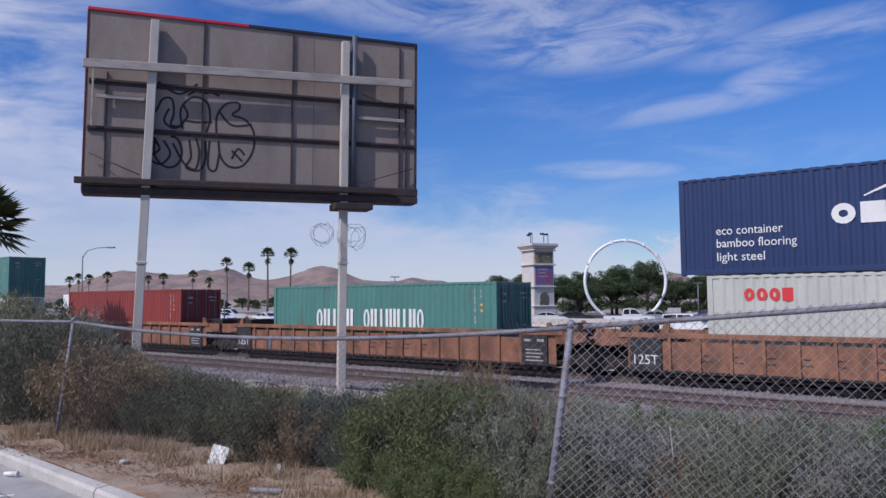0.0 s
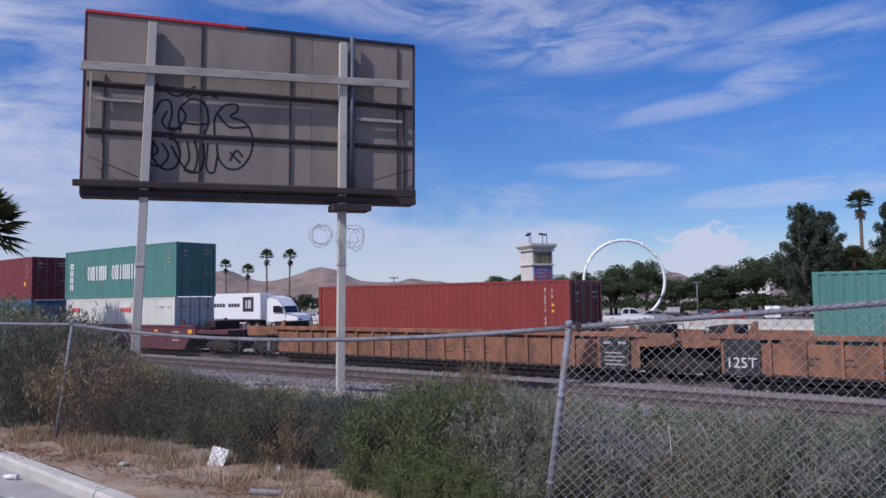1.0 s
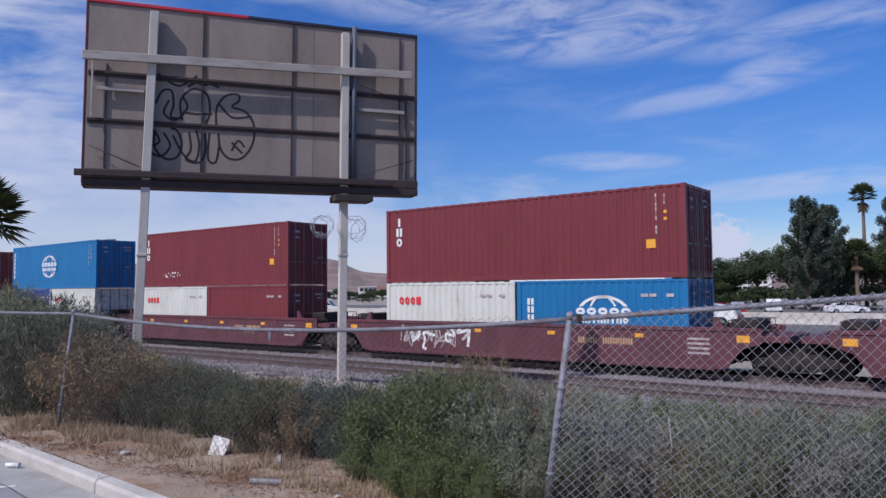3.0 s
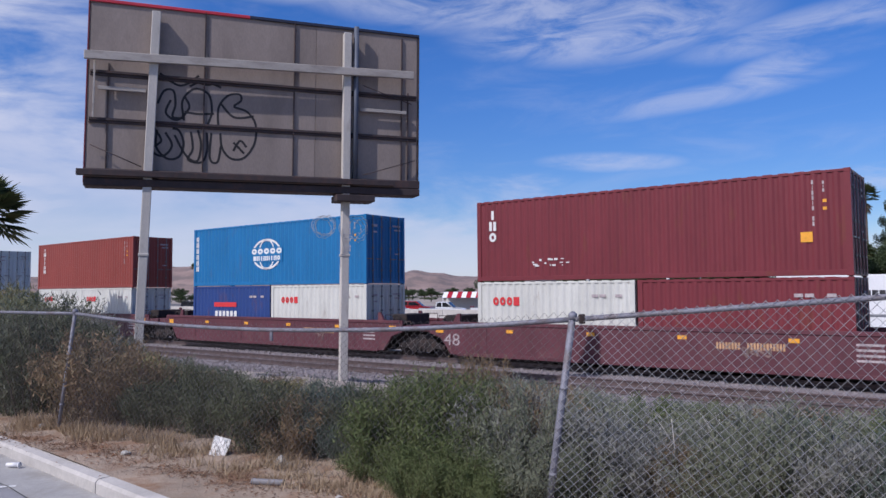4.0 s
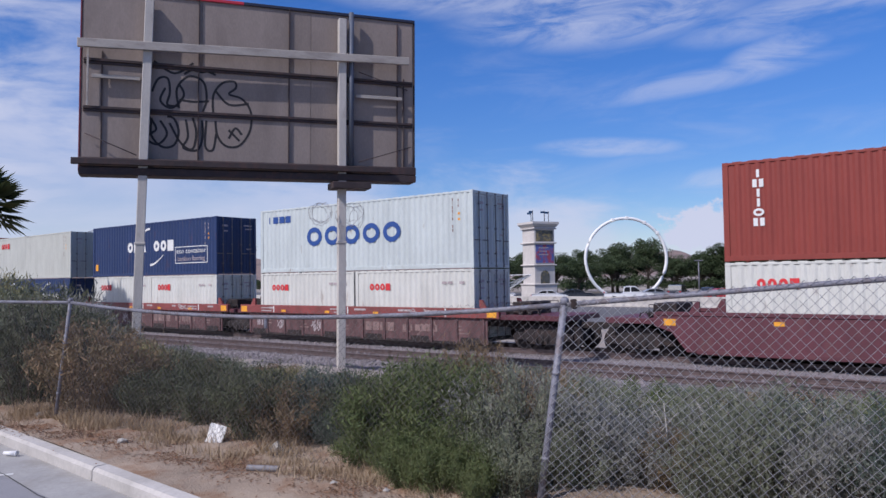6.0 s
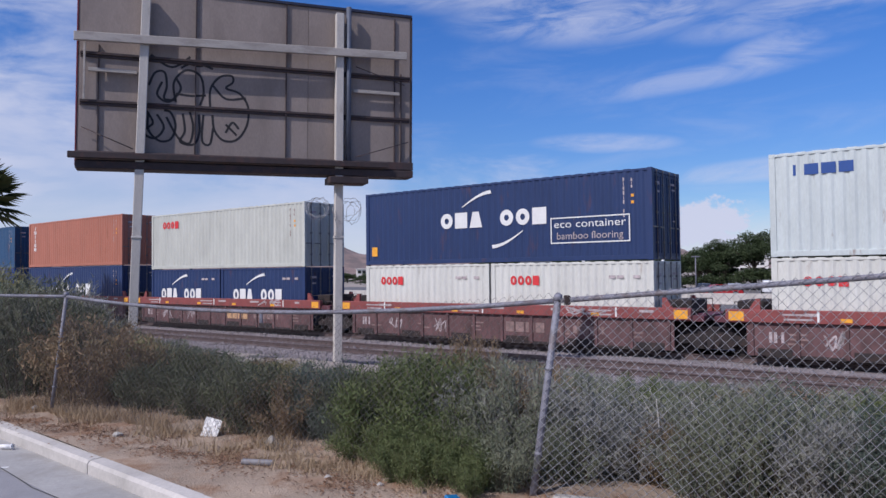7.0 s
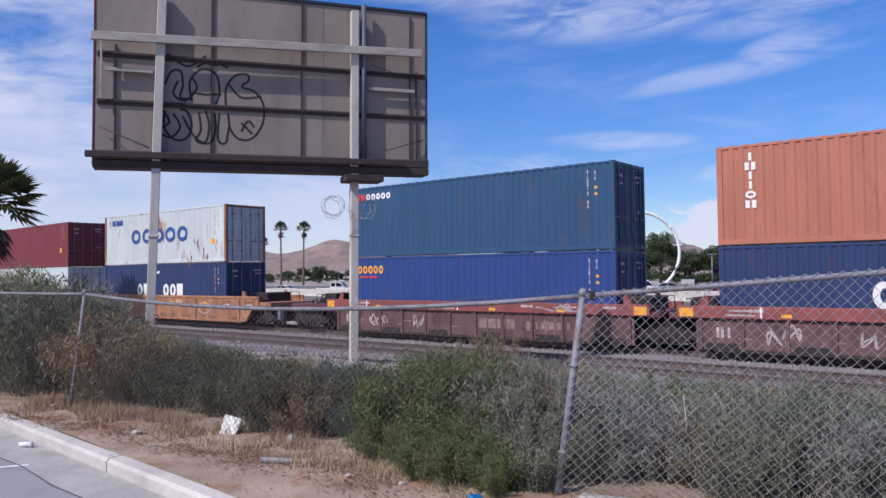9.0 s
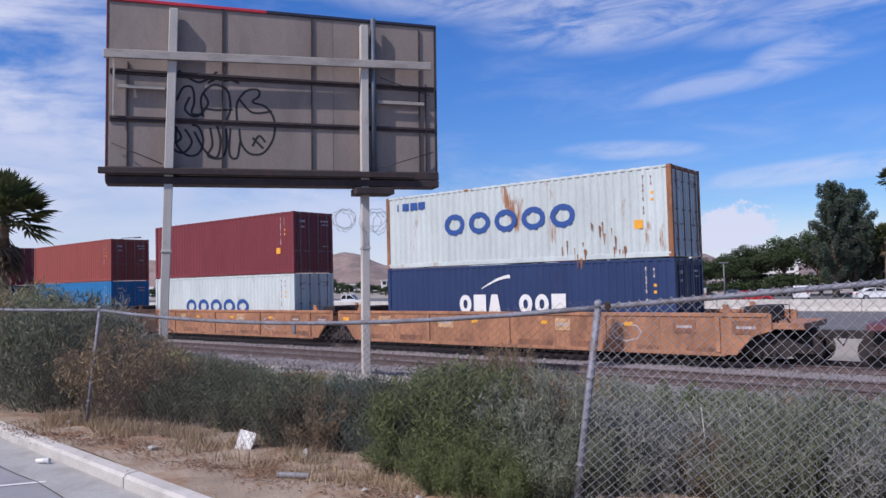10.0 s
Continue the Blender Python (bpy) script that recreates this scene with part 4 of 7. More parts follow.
def wide_letters(c, x0, x1, z0, z1):
    mark(c, "mark_shape", blocks("ooooo", x0, x1, z0, z1, Y, 0.25), MARK_BLUE, "dark blue company mark in plain shapes")


def green_mark(c, dz, tall, column=True):
    mark(c, "mark_shape", blocks("obibb", -3.25, -0.98, dz, dz + tall, Y, 0.30), MARK_WHITE, "large white company mark in plain shapes")
    mark(c, "mark_shape", blocks("obibbibo", -0.45, 2.8, dz, dz + tall, Y, 0.30), MARK_WHITE, "large white company mark in plain shapes")
    if column:
        mark(c, "upright_mark", blocks("bbbb", -5.40, -5.02, 0.45, 2.15, Y, 0.16, True), MARK_WHITE, "white upright mark in plain shapes")


S = dict(A=-1.0, B=-20.65, C=-40.3, D=-63.24, E=-81.35, F=-99.5, G=-117.27, H=-135.65, I=-156.8, J=-172.4, K=-188.28, L=-203.85, M=-219.3, N=-240.26, O=-258.4, P=-276.5, Q=-294.6)
LOW2 = FLOOR + STD + 0.03
LOW3 = FLOOR + HIGH + 0.03
HALF = 6.058


def pair(car, left, right):
    """Two short containers side by side in one well; the colours and labels are given."""
    out = []
    for (m, lab), dx in ((left, -3.067), (right, 3.067)):
        out.append(container(HALF, STD, m, lab, S[car] + dx, FLOOR))
    return out


W_LAB = "short white corrugated container with a red mark"


def loads():
    # A
    c = container(LONG, HIGH, P_GREY, "pale grey forty-foot container with a red mark", S["A"], FLOOR)
    red_mark(c, -5.04, -3.67, 2.15, 2.52)
    c = container(13.72, HIGH, P_NAVY, "navy blue long container with white writing", S["A"], LOW3)
    for t, z, w in (("eco container", 1.17, 1.85), ("bamboo flooring", 0.80, 2.2), ("light steel", 0.40, 1.35)):
        words("writing", t, 0.36, MARK_WHITE, c, pose(-5.78, Y, z, 90), "white stencilled words", w)
    wave_mark(c, -2.70, 1.28, 2.2, 1.84, -1.9, 1.98, -0.5, 2.35)
    # B
    c = container(LONG, HIGH, P_GREEN, "green forty-foot container with big white mark", S["B"], FLOOR)
    green_mark(c, 1.08, 0.82, False)
    # C
    container(LONG, HIGH, P_RED, "plain dull red forty-foot container", S["C"], FLOOR)
    # D
    for k in pair("D", (P_WHITE, W_LAB), (P_WHITE, W_LAB)):
        red_mark(k, -2.35, -1.2, 1.80, 2.08)
    c = container(LONG, HIGH, P_GREEN, "green forty-foot container with big white mark", S["D"], LOW2)
    green_mark(c, 1.06, 0.84)
    # E
    a, b = pair("E", (P_WHITE, W_LAB), (P_BLUE, "short bright blue container with a white globe mark"))
    red_mark(a, -2.35, -1.2, 1.76, 2.06)
    globe_mark(b, 0.23, 1.45, 0.95)
    mark(b, "upright_mark", blocks("bbbb", -2.6, -2.35, 0.9, 2.0, Y, 0.16, True), MARK_WHITE, "white upright mark in plain shapes")
    c = container(LONG, HIGH, P_MAROON, "maroon forty-foot container with small white upright mark", S["E"], LOW2)
    mark(c, "upright_mark", blocks("ibo", -5.55, -5.25, 1.35, 2.55, Y, 0.3, True), MARK_WHITE, "white upright mark in plain shapes")
    # F
    a, b = pair("F", (P_WHITE, W_LAB), (P_MAROON, "short maroon corrugated container"))
    red_mark(a, -2.35, -1.2, 1.76, 2.06)
    c = container(LONG, HIGH, P_MAROON, "maroon forty-foot container with small white upright mark", S["F"], LOW2)
    mark(c, "upright_mark", blocks("ibo", -5.55, -5.25, 1.35, 2.55, Y, 0.3, True), MARK_WHITE, "white upright mark in plain shapes")
    g = Geo()
    rnd = random.Random(3)
    for _ in range(14):
        x, z = -3.3 + rnd.uniform(-.9, .9), 0.6 + rnd.uniform(-.12, .12)
        slab(g, x, x + rnd.uniform(.03, .18), z, z + rnd.uniform(.02, .07), Y)
    mark(c, "scraped_paint", g, MARK_WHITE, "pale scrapes")
    # G
    a, b = pair("G", (P_INDIGO, "short indigo blue container with red and white marks"), (P_WHITE, W_LAB))
    mark(a, "red_bar", blocks("s", -1.25, 0.87, 1.60, 1.82, Y), MARK_RED, "red bar")
    mark(a, "mark_shape", blocks("bbb", -1.15, 0.65, 0.75, 1.40, Y, 0.34), MARK_WHITE, "white company mark in plain shapes")
    red_mark(b, -2.30, -1.15, 1.80, 2.08)
    c = container(LONG, HIGH, P_BLUE, "bright blue forty-foot container with a white globe mark", S["G"], LOW2)
    globe_mark(c, -0.30, 1.45, 1.06)
    mark(c, "upright_mark", blocks("bbbbbb", -5.85, -5.65, 0.7, 2.5, Y, 0.16, True), MARK_WHITE, "white upright mark in plain shapes")
    # H
    for k in pair("H", (P_WHITE, W_LAB), (P_WHITE, W_LAB)):
        red_mark(k, -2.15, -0.98, 1.82, 2.12)
    c = container(LONG, HIGH, P_BRICK, "brick red forty-foot container with white upright mark", S["H"], LOW2)
    mark(c, "upright_mark", blocks("ibiiob", -5.25, -4.95, 0.95, 2.62, Y, 0.3, True), MARK_WHITE, "white upright mark in plain shapes")
    # I
    for k in pair("I", (P_WHITE, W_LAB), (P_WHITE, W_LAB)):
        red_mark(k, -2.2, -1.05, 1.80, 2.08)
    c = container(LONG, HIGH, P_PALE, "pale blue-grey forty-foot container with dark blue mark", S["I"], LOW2)
    wide_letters(c, -2.9, 2.75, 1.12, 1.95)
    mark(c, "small_mark", blocks("isss", -5.6, -3.9, 2.25, 2.55, Y, 0.2), MARK_BLUE, "small blue mark")
    # J
    for k in pair("J", (P_WHITE, W_LAB), (P_WHITE, W_LAB)):
        red_mark(k, -2.2, -1.0, 1.82, 2.15)
    c = container(LONG, HIGH, P_NAVY, "navy blue forty-foot container with white mark and boxed words", S["J"], LOW2)
    wave_mark(c, -2.2, 1.30, 2.45, 1.88, -1.2, 2.06, 0.1, 2.50)
    mark(c, "arc_mark", sweep(1.4, 0.1, 1.12, 0.64, Y, -0.13), MARK_WHITE, "white falling arc")
    g = Geo()
    for q in ((2.5, 5.35, 0.60, 0.64), (2.5, 5.35, 1.44, 1.48), (2.5, 2.54, 0.64, 1.44), (5.31, 5.35, 0.64, 1.44)):
        slab(g, *q, Y)
    mark(c, "word_box", g, MARK_WHITE, "white outlined box")
    words("writing", "eco container", 0.36, MARK_WHITE, c, pose(2.62, Y, 1.13, 90), "white stencilled words", 2.6)
    words("writing", "bamboo flooring", 0.34, MARK_DIM, c, pose(2.72, Y, 0.74, 90), "faded stencilled words", 2.4)
    mark(c, "amber_plate", blocks("s", -5.75, -5.4, 0.35, 0.72, Y), MARK_AMBER, "amber plate")
    # K
    for k, q in zip(pair("K", (P_NAVY, "short navy blue container with white mark"), (P_NAVY, "short navy blue container with white mark")), (0, 1)):
        wave_mark(k, -2.05, 1.05, 1.55, 1.62, -1.05, 1.80, 0.3, 2.22)
    c = container(LONG, HIGH, P_GREY, "pale grey forty-foot container with a red mark", S["K"], LOW2)
    red_mark(c, -5.0, -3.52, 2.12, 2.50)
    # L
    c = container(LONG, HIGH, P_NAVY, "navy blue forty-foot container with big white mark", S["L"], FLOOR)
    wave_mark(c, -2.15, 1.12, 2.48, 1.86, -1.15, 2.02, 0.15, 2.42)
    c = container(LONG, HIGH, P_CORAL, "faded coral forty-foot container with white upright mark", S["L"], LOW3)
    mark(c, "upright_mark", blocks("ibiiob", -5.28, -4.98, 1.0, 2.65, Y, 0.3, True), MARK_WHITE, "white upright mark in plain shapes")
    # M
    c = container(LONG, HIGH, P_INDIGO, "deep blue forty-foot container with amber mark", S["M"], FLOOR)
    mark(c, "mark_shape", blocks("ooooo", -5.6, -4.1, 2.22, 2.55, Y, 0.3), MARK_AMBER, "amber company mark in plain shapes")
    mark(c, "small_mark", blocks("ss", -5.5, -4.4, 2.05, 2.12, Y, 0.3), MARK_RED, "thin red bars")
    c = container(LONG, HIGH, P_STEEL, "steel blue forty-foot container with red and white mark", S["M"], LOW3)
    mark(c, "mark_shape", blocks("ss", -5.65, -5.12, 2.35, 2.62, Y, 0.3), MARK_RED, "red company mark in plain shapes")
    mark(c, "mark_shape", blocks("ooooo", -5.08, -3.66, 2.35, 2.62, Y, 0.34), MARK_WHITE, "white company mark in plain shapes")
    # N
    c = container(LONG, HIGH, P_NAVY, "navy blue forty-foot container with big white mark", S["N"], FLOOR)
    wave_mark(c, -2.35, 1.12, 2.35, 1.82, -1.3, 2.02, 0.0, 2.40)
    c = container(LONG, HIGH, P_RUSTY, "rust-streaked pale grey container with dark blue mark", S["N"], LOW3)
    for o in c.children:
        if o.name.startswith(("corner_post", "door_header")):
            o.data = o.data.copy()
            o.data.materials[0] = RUST_POST
            tagged(o, "rusted brown steel frame")
    rr = random.Random(23)
    for x, z in ((2.3, 0.55), (3.55, 1.25), (4.35, 0.35), (4.1, 0.9), (2.75, 0.3)):
        # rust that ran down from a chip in the paint
        for _ in range(4):
            a, b, l = x + rr.gauss(0, 0.16), z + rr.gauss(0, 0.12), rr.uniform(0.12, 0.5)
            w = rr.uniform(0.015, 0.055)
            part("rust_run", Geo().add([(a - w, Y + 0.0005, b), (a, Y + 0.0005, b + w), (a + w, Y + 0.0005, b), (a + w * 0.2, Y + 0.0005, b - l), (a - w * 0.2, Y + 0.0005, b - l)], [(0, 4, 3, 2, 1)]), RUST_POST, c, "brown rust run")
    wide_letters(c, -3.0, 2.9, 1.15, 1.98)
    mark(c, "small_mark", blocks("isss", -5.6, -3.9, 2.3, 2.6, Y, 0.2), MARK_BLUE, "small blue mark")
    # O
    c = container(LONG, HIGH, P_PALE, "pale grey forty-foot container with dark blue mark", S["O"], FLOOR)
    wide_letters(c, -2.95, 2.75, 1.0, 1.75)
    c = container(LONG, HIGH, P_MAROON, "faded maroon forty-foot container", S["O"], LOW3)
    # P, Q
    container(LONG, HIGH, P_BLUE, "plain bright blue forty-foot container", S["P"], FLOOR)
    container(LONG, STD, P_BRICK, "brick red forty-foot container", S["P"], LOW3)
    container(LONG, HIGH, P_NAVY, "navy blue forty-foot container", S["Q"], FLOOR)
    container(LONG, HIGH, P_MAROON, "plain maroon forty-foot container", S["Q"], LOW3)


loads()


def bogie_meshes():
    fr = Geo()
    for y in (-1.0, 1.0):
        out = [(-1.15, 0.50), (-0.75, 0.62), (-0.45, 0.86), (0.45, 0.86), (0.75, 0.62), (1.15, 0.50), (1.15, 0.34), (0.7, 0.36), (0.42, 0.20), (-0.42, 0.20), (-0.7, 0.36), (-1.15, 0.34)]
        fr.prism(out, 1, y - 0.07, y + 0.07)
        for x in (-0.22, 0, 0.22):
            fr.tube([(x, y * 1.03, 0.24), (x, y * 1.03, 0.66)], 0.075, 8)
        for x in (-0.9, 0.9):
            fr.box(x - 0.12, x + 0.12, y - 0.11, y + 0.11, 0.32, 0.58, 0.03)
    fr.box(-0.18, 0.18, -1.0, 1.0, 0.55, 0.80, 0.02)
    # dark block added between the frames in place of the shadow under the car
    fr.box(-1.0, 1.0, -0.62, 0.62, 0.30, 0.62, 0.03)
    for x in (-0.55, 0.55):
        fr.box(x - 0.06, x + 0.06, -0.98, 0.98, 0.24, 0.44, 0.01)
    wh = Geo().disc((0, 0, 0), 1, 0.0, 0.42, 0.12, 24)
    wh.disc((0, 0.07, 0), 1, 0.0, 0.45, 0.03, 24)
    wh.disc((0, -0.08, 0), 1, 0.0, 0.12, 0.08, 12)
    return fr.mesh("bogie", STEEL_DARK), wh.mesh("wheel", STEEL_DARK)


BOGIE, WHEEL = bogie_meshes()


def bogie(car, x):
    b = part("bogie", BOGIE, STEEL_DARK, car, "grimy black bogie")
    b.matrix_local = pose(x, 0, 0)
    for dx in (-0.9, 0.9):
        for y, r in ((-0.76, 0), (0.76, 180)):
            w = part("wheel", WHEEL, STEEL_DARK, b)
            w.matrix_local = pose(dx, y, 0.42, 0, 0, r)


def amber_tabs(car, xs, z0, z1, y, w=0.28):
    for x in xs:
        g = Geo().box(x - w / 2, x + w / 2, y - 0.006, y, z0, z1)
        part("reflector", g, MARK_AMBER, car, "amber reflector plate")


def squiggle(car, x0, x1, z0, z1, y, seed, m):
    """Illegible spray paint as loose curved strokes."""
    rnd = random.Random(seed)
    n = max(2, int((x1 - x0) / 0.55))
    h = z1 - z0
    for i in range(n):
        a, w = x0 + i * (x1 - x0) / n, (x1 - x0) / n
        pts = [(a + w * rnd.uniform(0, 0.25), z0 + h * rnd.uniform(0.1, 0.5))]
        for k in range(rnd.randint(4, 6)):
            pts.append((a + w * rnd.uniform(-0.05, 1.1), z0 + h * (rnd.uniform(0.6, 1.0) if k % 2 == 0 else rnd.uniform(0.0, 0.4))))
        part("spray_mark", ribbon(pts, rnd.uniform(0.014, 0.03), y - 0.001 * (i % 3)), m, car, "illegible spray-painted stroke")


def well_car(name, kind, left_end, right_end, bogies, label):
    """A container well car centred on its load; the ends are given from the centre."""
    car = thing("well_car", label, "freight car", line(S[name], TRACK, RAIL_Z), "freight cars of the train")
    col = {"rib": C_ORANGE, "maroon": C_MAROON, "brown": C_BROWN, "amber": C_AMBER}[kind]
    y0 = 1.42
    body = {"rib": 8.55, "maroon": 7.2, "brown": 6.75, "amber": 7.9}[kind]
    for sg in (-1, 1):
        def Q(a, b):
            return (min(sg * a, sg * b), max(sg * a, sg * b))
        if kind == "rib":
            side = part("side_sill", Geo().box(-body, body, *Q(y0 - 0.09, y0 - 0.05), 0.30, 1.20, 0.004), col, car)
            part("top_chord", Geo().box(-body - 0.3, body + 0.3, *Q(y0 - 0.14, y0 + 0.03), 1.30, 1.46, 0.012), col, car)
            part("bottom_chord", Geo().box(-body, body, *Q(y0 - 0.13, y0 - 0.01), 0.26, 0.34, 0.008), STEEL_DARK, car)
            rib = Geo().box(-0.045, 0.045, *Q(y0 - 0.05, y0 + 0.02), 0.30, 1.31, 0.008).mesh("rib", col)
            for i in range(17):
                o = part("rib", rib, col, side)
                o.matrix_local = pose(-7.2 + i * 0.9, 0, 0)
            if sg < 0:
                for x in ((-7.95, 7.75) if name != "C" else (7.75,)):
                    part("stencil_panel", Geo().box(x - 0.5, x + 0.5, -y0 - 0.035, -y0 + 0.0, 0.27, 1.28, 0.01), BLACK_PANEL, car, "black stencil panel")
                    rows = [(x - 0.34, x + 0.34 - 0.1 * (k % 2), 0.42 + k * 0.12, 0.46 + k * 0.12) for k in range(4)]
                    rows += [(x - 0.38, x - 0.12, 1.08, 1.16), (x + 0.12, x + 0.38, 1.08, 1.16)]
                    for r in rows if x > 0 else ():
                        part("stencil_bar", one_slab(*r, -y0 - 0.037), MARK_DIM, car, "illegible white stencil line")
                if name != "C":
                    words("writing", "125T", 0.42, MARK_WHITE, car, pose(-8.40, -y0 - 0.038, 0.50, 90), "white stencilled load figure", 0.85)
                rnd = random.Random(len(TRAIN))
                for k in range(11):
                    x = -6.2 + k * 0.9
                    for q in range(2):
                        part("faded_stencil", one_slab(x + rnd.uniform(-.2, 0), x + rnd.uniform(.1, .3), 0.62 + q * 0.17, 0.66 + q * 0.17, -y0 + 0.046), BLACK_PANEL, car, "faded dark stencil dash")
        elif kind == "brown":
            side = part("side_sill", Geo().box(-body, body, *Q(y0 - 0.10, y0 - 0.05), 0.12, 1.06, 0.004), col, car)
            part("top_chord", Geo().box(-body - 0.55, body + 0.55, *Q(y0 - 0.12, y0 + 0.05), 1.06, 1.42, 0.015), C_CHORD, car, "red-brown top chord")
            part("bottom_chord", Geo().box(-body + 0.5, body - 0.5, *Q(y0 - 0.14, y0 - 0.03), 0.08, 0.18, 0.008), STEEL_DARK, car)
            rib = Geo().box(-0.05, 0.05, *Q(y0 - 0.05, y0 + 0.0), 0.12, 1.06, 0.008).mesh("rib", col)
            for i in range(12):
                o = part("rib", rib, col, side)
                o.matrix_local = pose(-6.6 + i * 1.2, 0, 0)
            if sg < 0:
                amber_tabs(car, [-4.2, -1.4, 1.4, 4.2], 1.12, 1.22, -y0 - 0.05)
                amber_tabs(car, [-7.0, 7.0], 1.10, 1.36, -y0 - 0.05, 0.42)
                rnd = random.Random(len(TRAIN))
                for x in (-5.6, -3.1, -0.6, 2.9, 5.4):
                    for q in range(rnd.randint(1, 3)):
                        a = x + rnd.uniform(-0.15, 0.1)
                        z = 0.46 + 0.13 * q
                        part("stencil_bar", one_slab(a, a + rnd.uniform(0.2, 0.55), z, z + 0.05, -y0 + 0.046), MARK_FAINT, car, "faded pale stencil bar")
                for x in (-5.2, 0.2, 2.6, 5.7):
                    part("stencil_bar", one_slab(x, x + rnd.uniform(0.3, 0.7), 1.26, 1.34, -y0 - 0.053), MARK_DIM, car, "small pale stencil bar")
                for x in (-4.9, -0.2, 4.9):
                    part("white_tick", one_slab(x, x + 0.06, 1.10, 1.40, -y0 - 0.054), MARK_WHITE, car, "white upright bar")
                    for q in (0.0, 0.13):
                        part("stencil_bar", one_slab(x - rnd.uniform(0.7, 1.1), x - 0.12, 1.14 + q, 1.19 + q, -y0 - 0.054), MARK_DIM, car, "pale stencil line")
                mark(car, "faded_letter_shape", blocks("ssbs", 0.75, 2.35, 0.48, 0.82, -y0 + 0.044, 0.3), MARK_TAN if name in "KL" else MARK_FAINT, "faded tan plain shape")
                mark(car, "faded_letter_shape", blocks("sisssi", 2.75, 4.6, 0.52, 0.76, -y0 + 0.044, 0.3), MARK_FAINT, "faded tan plain shape")
                mark(car, "stencil_shape", blocks("bi", -6.15, -5.65, 0.50, 0.80, -y0 + 0.044, 0.3), MARK_DIM, "pale stencil shape")
                for x in (-4.8, -2.5, 3.5):
                    squiggle(car, x, x + rnd.uniform(0.6, 1.0), 0.32, 0.92, -y0 + 0.043, len(TRAIN) + int(x * 7) + 90, MARK_DIM if x < 0 else MARK_FAINT)
                squiggle(car, 3.2, 4.6, 1.10, 1.40, -y0 - 0.055, len(TRAIN) + 31, MARK_DIM)
                for x in (-6.0, -3.6, -1.2, 1.2, 3.6, 6.0):
                    part("grime_plate", Geo().box(x - 0.45, x + 0.45, -y0 + 0.028, -y0 + 0.044, 0.14, 0.34, 0.006), STEEL_DARK, car, "dark grimy lower plate")
        else:
            top, bot = (1.40, 0.22) if kind == "maroon" else (1.46, 0.26)
            prof = [(-body - 1.0, top), (body + 1.0, top), (body + 1.0, 0.98), (body + 0.45, 0.80), (body, bot), (-body, bot), (-body - 0.45, 0.80), (-body - 1.0, 0.98)]
            part("side_sill", Geo().prism(prof, 1, *Q(y0 - 0.10, y0)), col, car)
            part("bottom_chord", Geo().box(-body + 0.3, body - 0.3, *Q(y0 - 0.16, y0 + 0.015), bot - 0.05, bot + 0.07, 0.01), col, car)
            part("top_chord", Geo().box(-body - 0.9, body + 0.9, *Q(y0 - 0.13, y0 + 0.03), top - 0.10, top + 0.015, 0.01), col, car)
            if sg < 0:
                seam = Geo().box(-0.02, 0.02, -y0 - 0.012, -y0, bot + 0.07, top - 0.1)
                for x in (-5.6, -1.9, 1.9, 5.6):
                    o = part("panel_seam", seam, col, car)
                    o.matrix_local = pose(x, 0, 0)
                amber_tabs(car, [-4.6, -1.5, 1.5, 4.6], 1.06, 1.18, -y0 - 0.006)
                amber_tabs(car, [-body - 0.5, body + 0.5], 1.0, 1.2, -y0 - 0.006, 0.36)
                if kind == "maroon":
                    squiggle(car, *((0.5, 2.4, 0.55, 1.2) if name == "D" else (-5.2, -2.6, 0.35, 1.25) if name == "E" else (3.2, 4.0, 0.6, 0.9)), -y0 - 0.014, 7 + len(TRAIN), MARK_DIM if name in "DE" else MARK_FAINT)
                    if name == "E":
                        rnd = random.Random(61)
                        for k in range(6):
                            a = -5.1 + k * 0.55 + rnd.uniform(-0.1, 0.1)
                            pts = [(a + rnd.uniform(-0.1, 0.6), 0.36 + 0.86 * rnd.random()) for _ in range(4 + k % 3)]
                            part("spray_mark", ribbon(pts, rnd.uniform(0.035, 0.075), -y0 - 0.016 - 0.001 * k), MARK_WHITE if k % 3 else MARK_DIM, car, "bold pale spray-painted stroke")
                    bars = blocks("bbbb bbbbbb", 2.5, 4.4, 0.82, 1.02, -y0 - 0.004, 0.3)
                    mark(car, "stencil_bar", bars, MARK_TAN, "tan stencil bar")
                    for k in range(4):
                        part("stencil_row", one_slab(6.1, 6.75, 0.62 + 0.14 * k, 0.68 + 0.14 * k, -y0 - 0.004), MARK_DIM, car, "illegible white stencil line")
                    if name == "F":
                        words("writing", "48", 0.62, MARK_DIM, car, pose(-7.5, -y0 - 0.006, 0.55, 90), "faded white stencil figures", 0.72)
                else:
                    bars = blocks("bbbb bbbbbb", -6.8, -4.9, 0.98, 1.16, -y0 - 0.004, 0.3)
                    mark(car, "stencil_bar", bars, MARK_TAN, "faded stencil bar")
                    g = Geo()
                    ring(g, 4.5, 0.86, 1.1, 0.62, -y0 - 0.004, 0.05, 8)
                    part("panel_outline", g, MARK_DIM, car, "faded outlined panel")
                    rnd = random.Random(len(TRAIN))
                    post = Geo().box(-0.07, 0.07, -y0 - 0.05, -y0, bot + 0.07, top - 0.1, 0.01).mesh("side_post", col)
                    for x in (-7.4, -3.75, 0.0, 3.75, 7.4):
                        o = part("side_post", post, col, car)
                        o.matrix_local = pose(x, 0, 0)
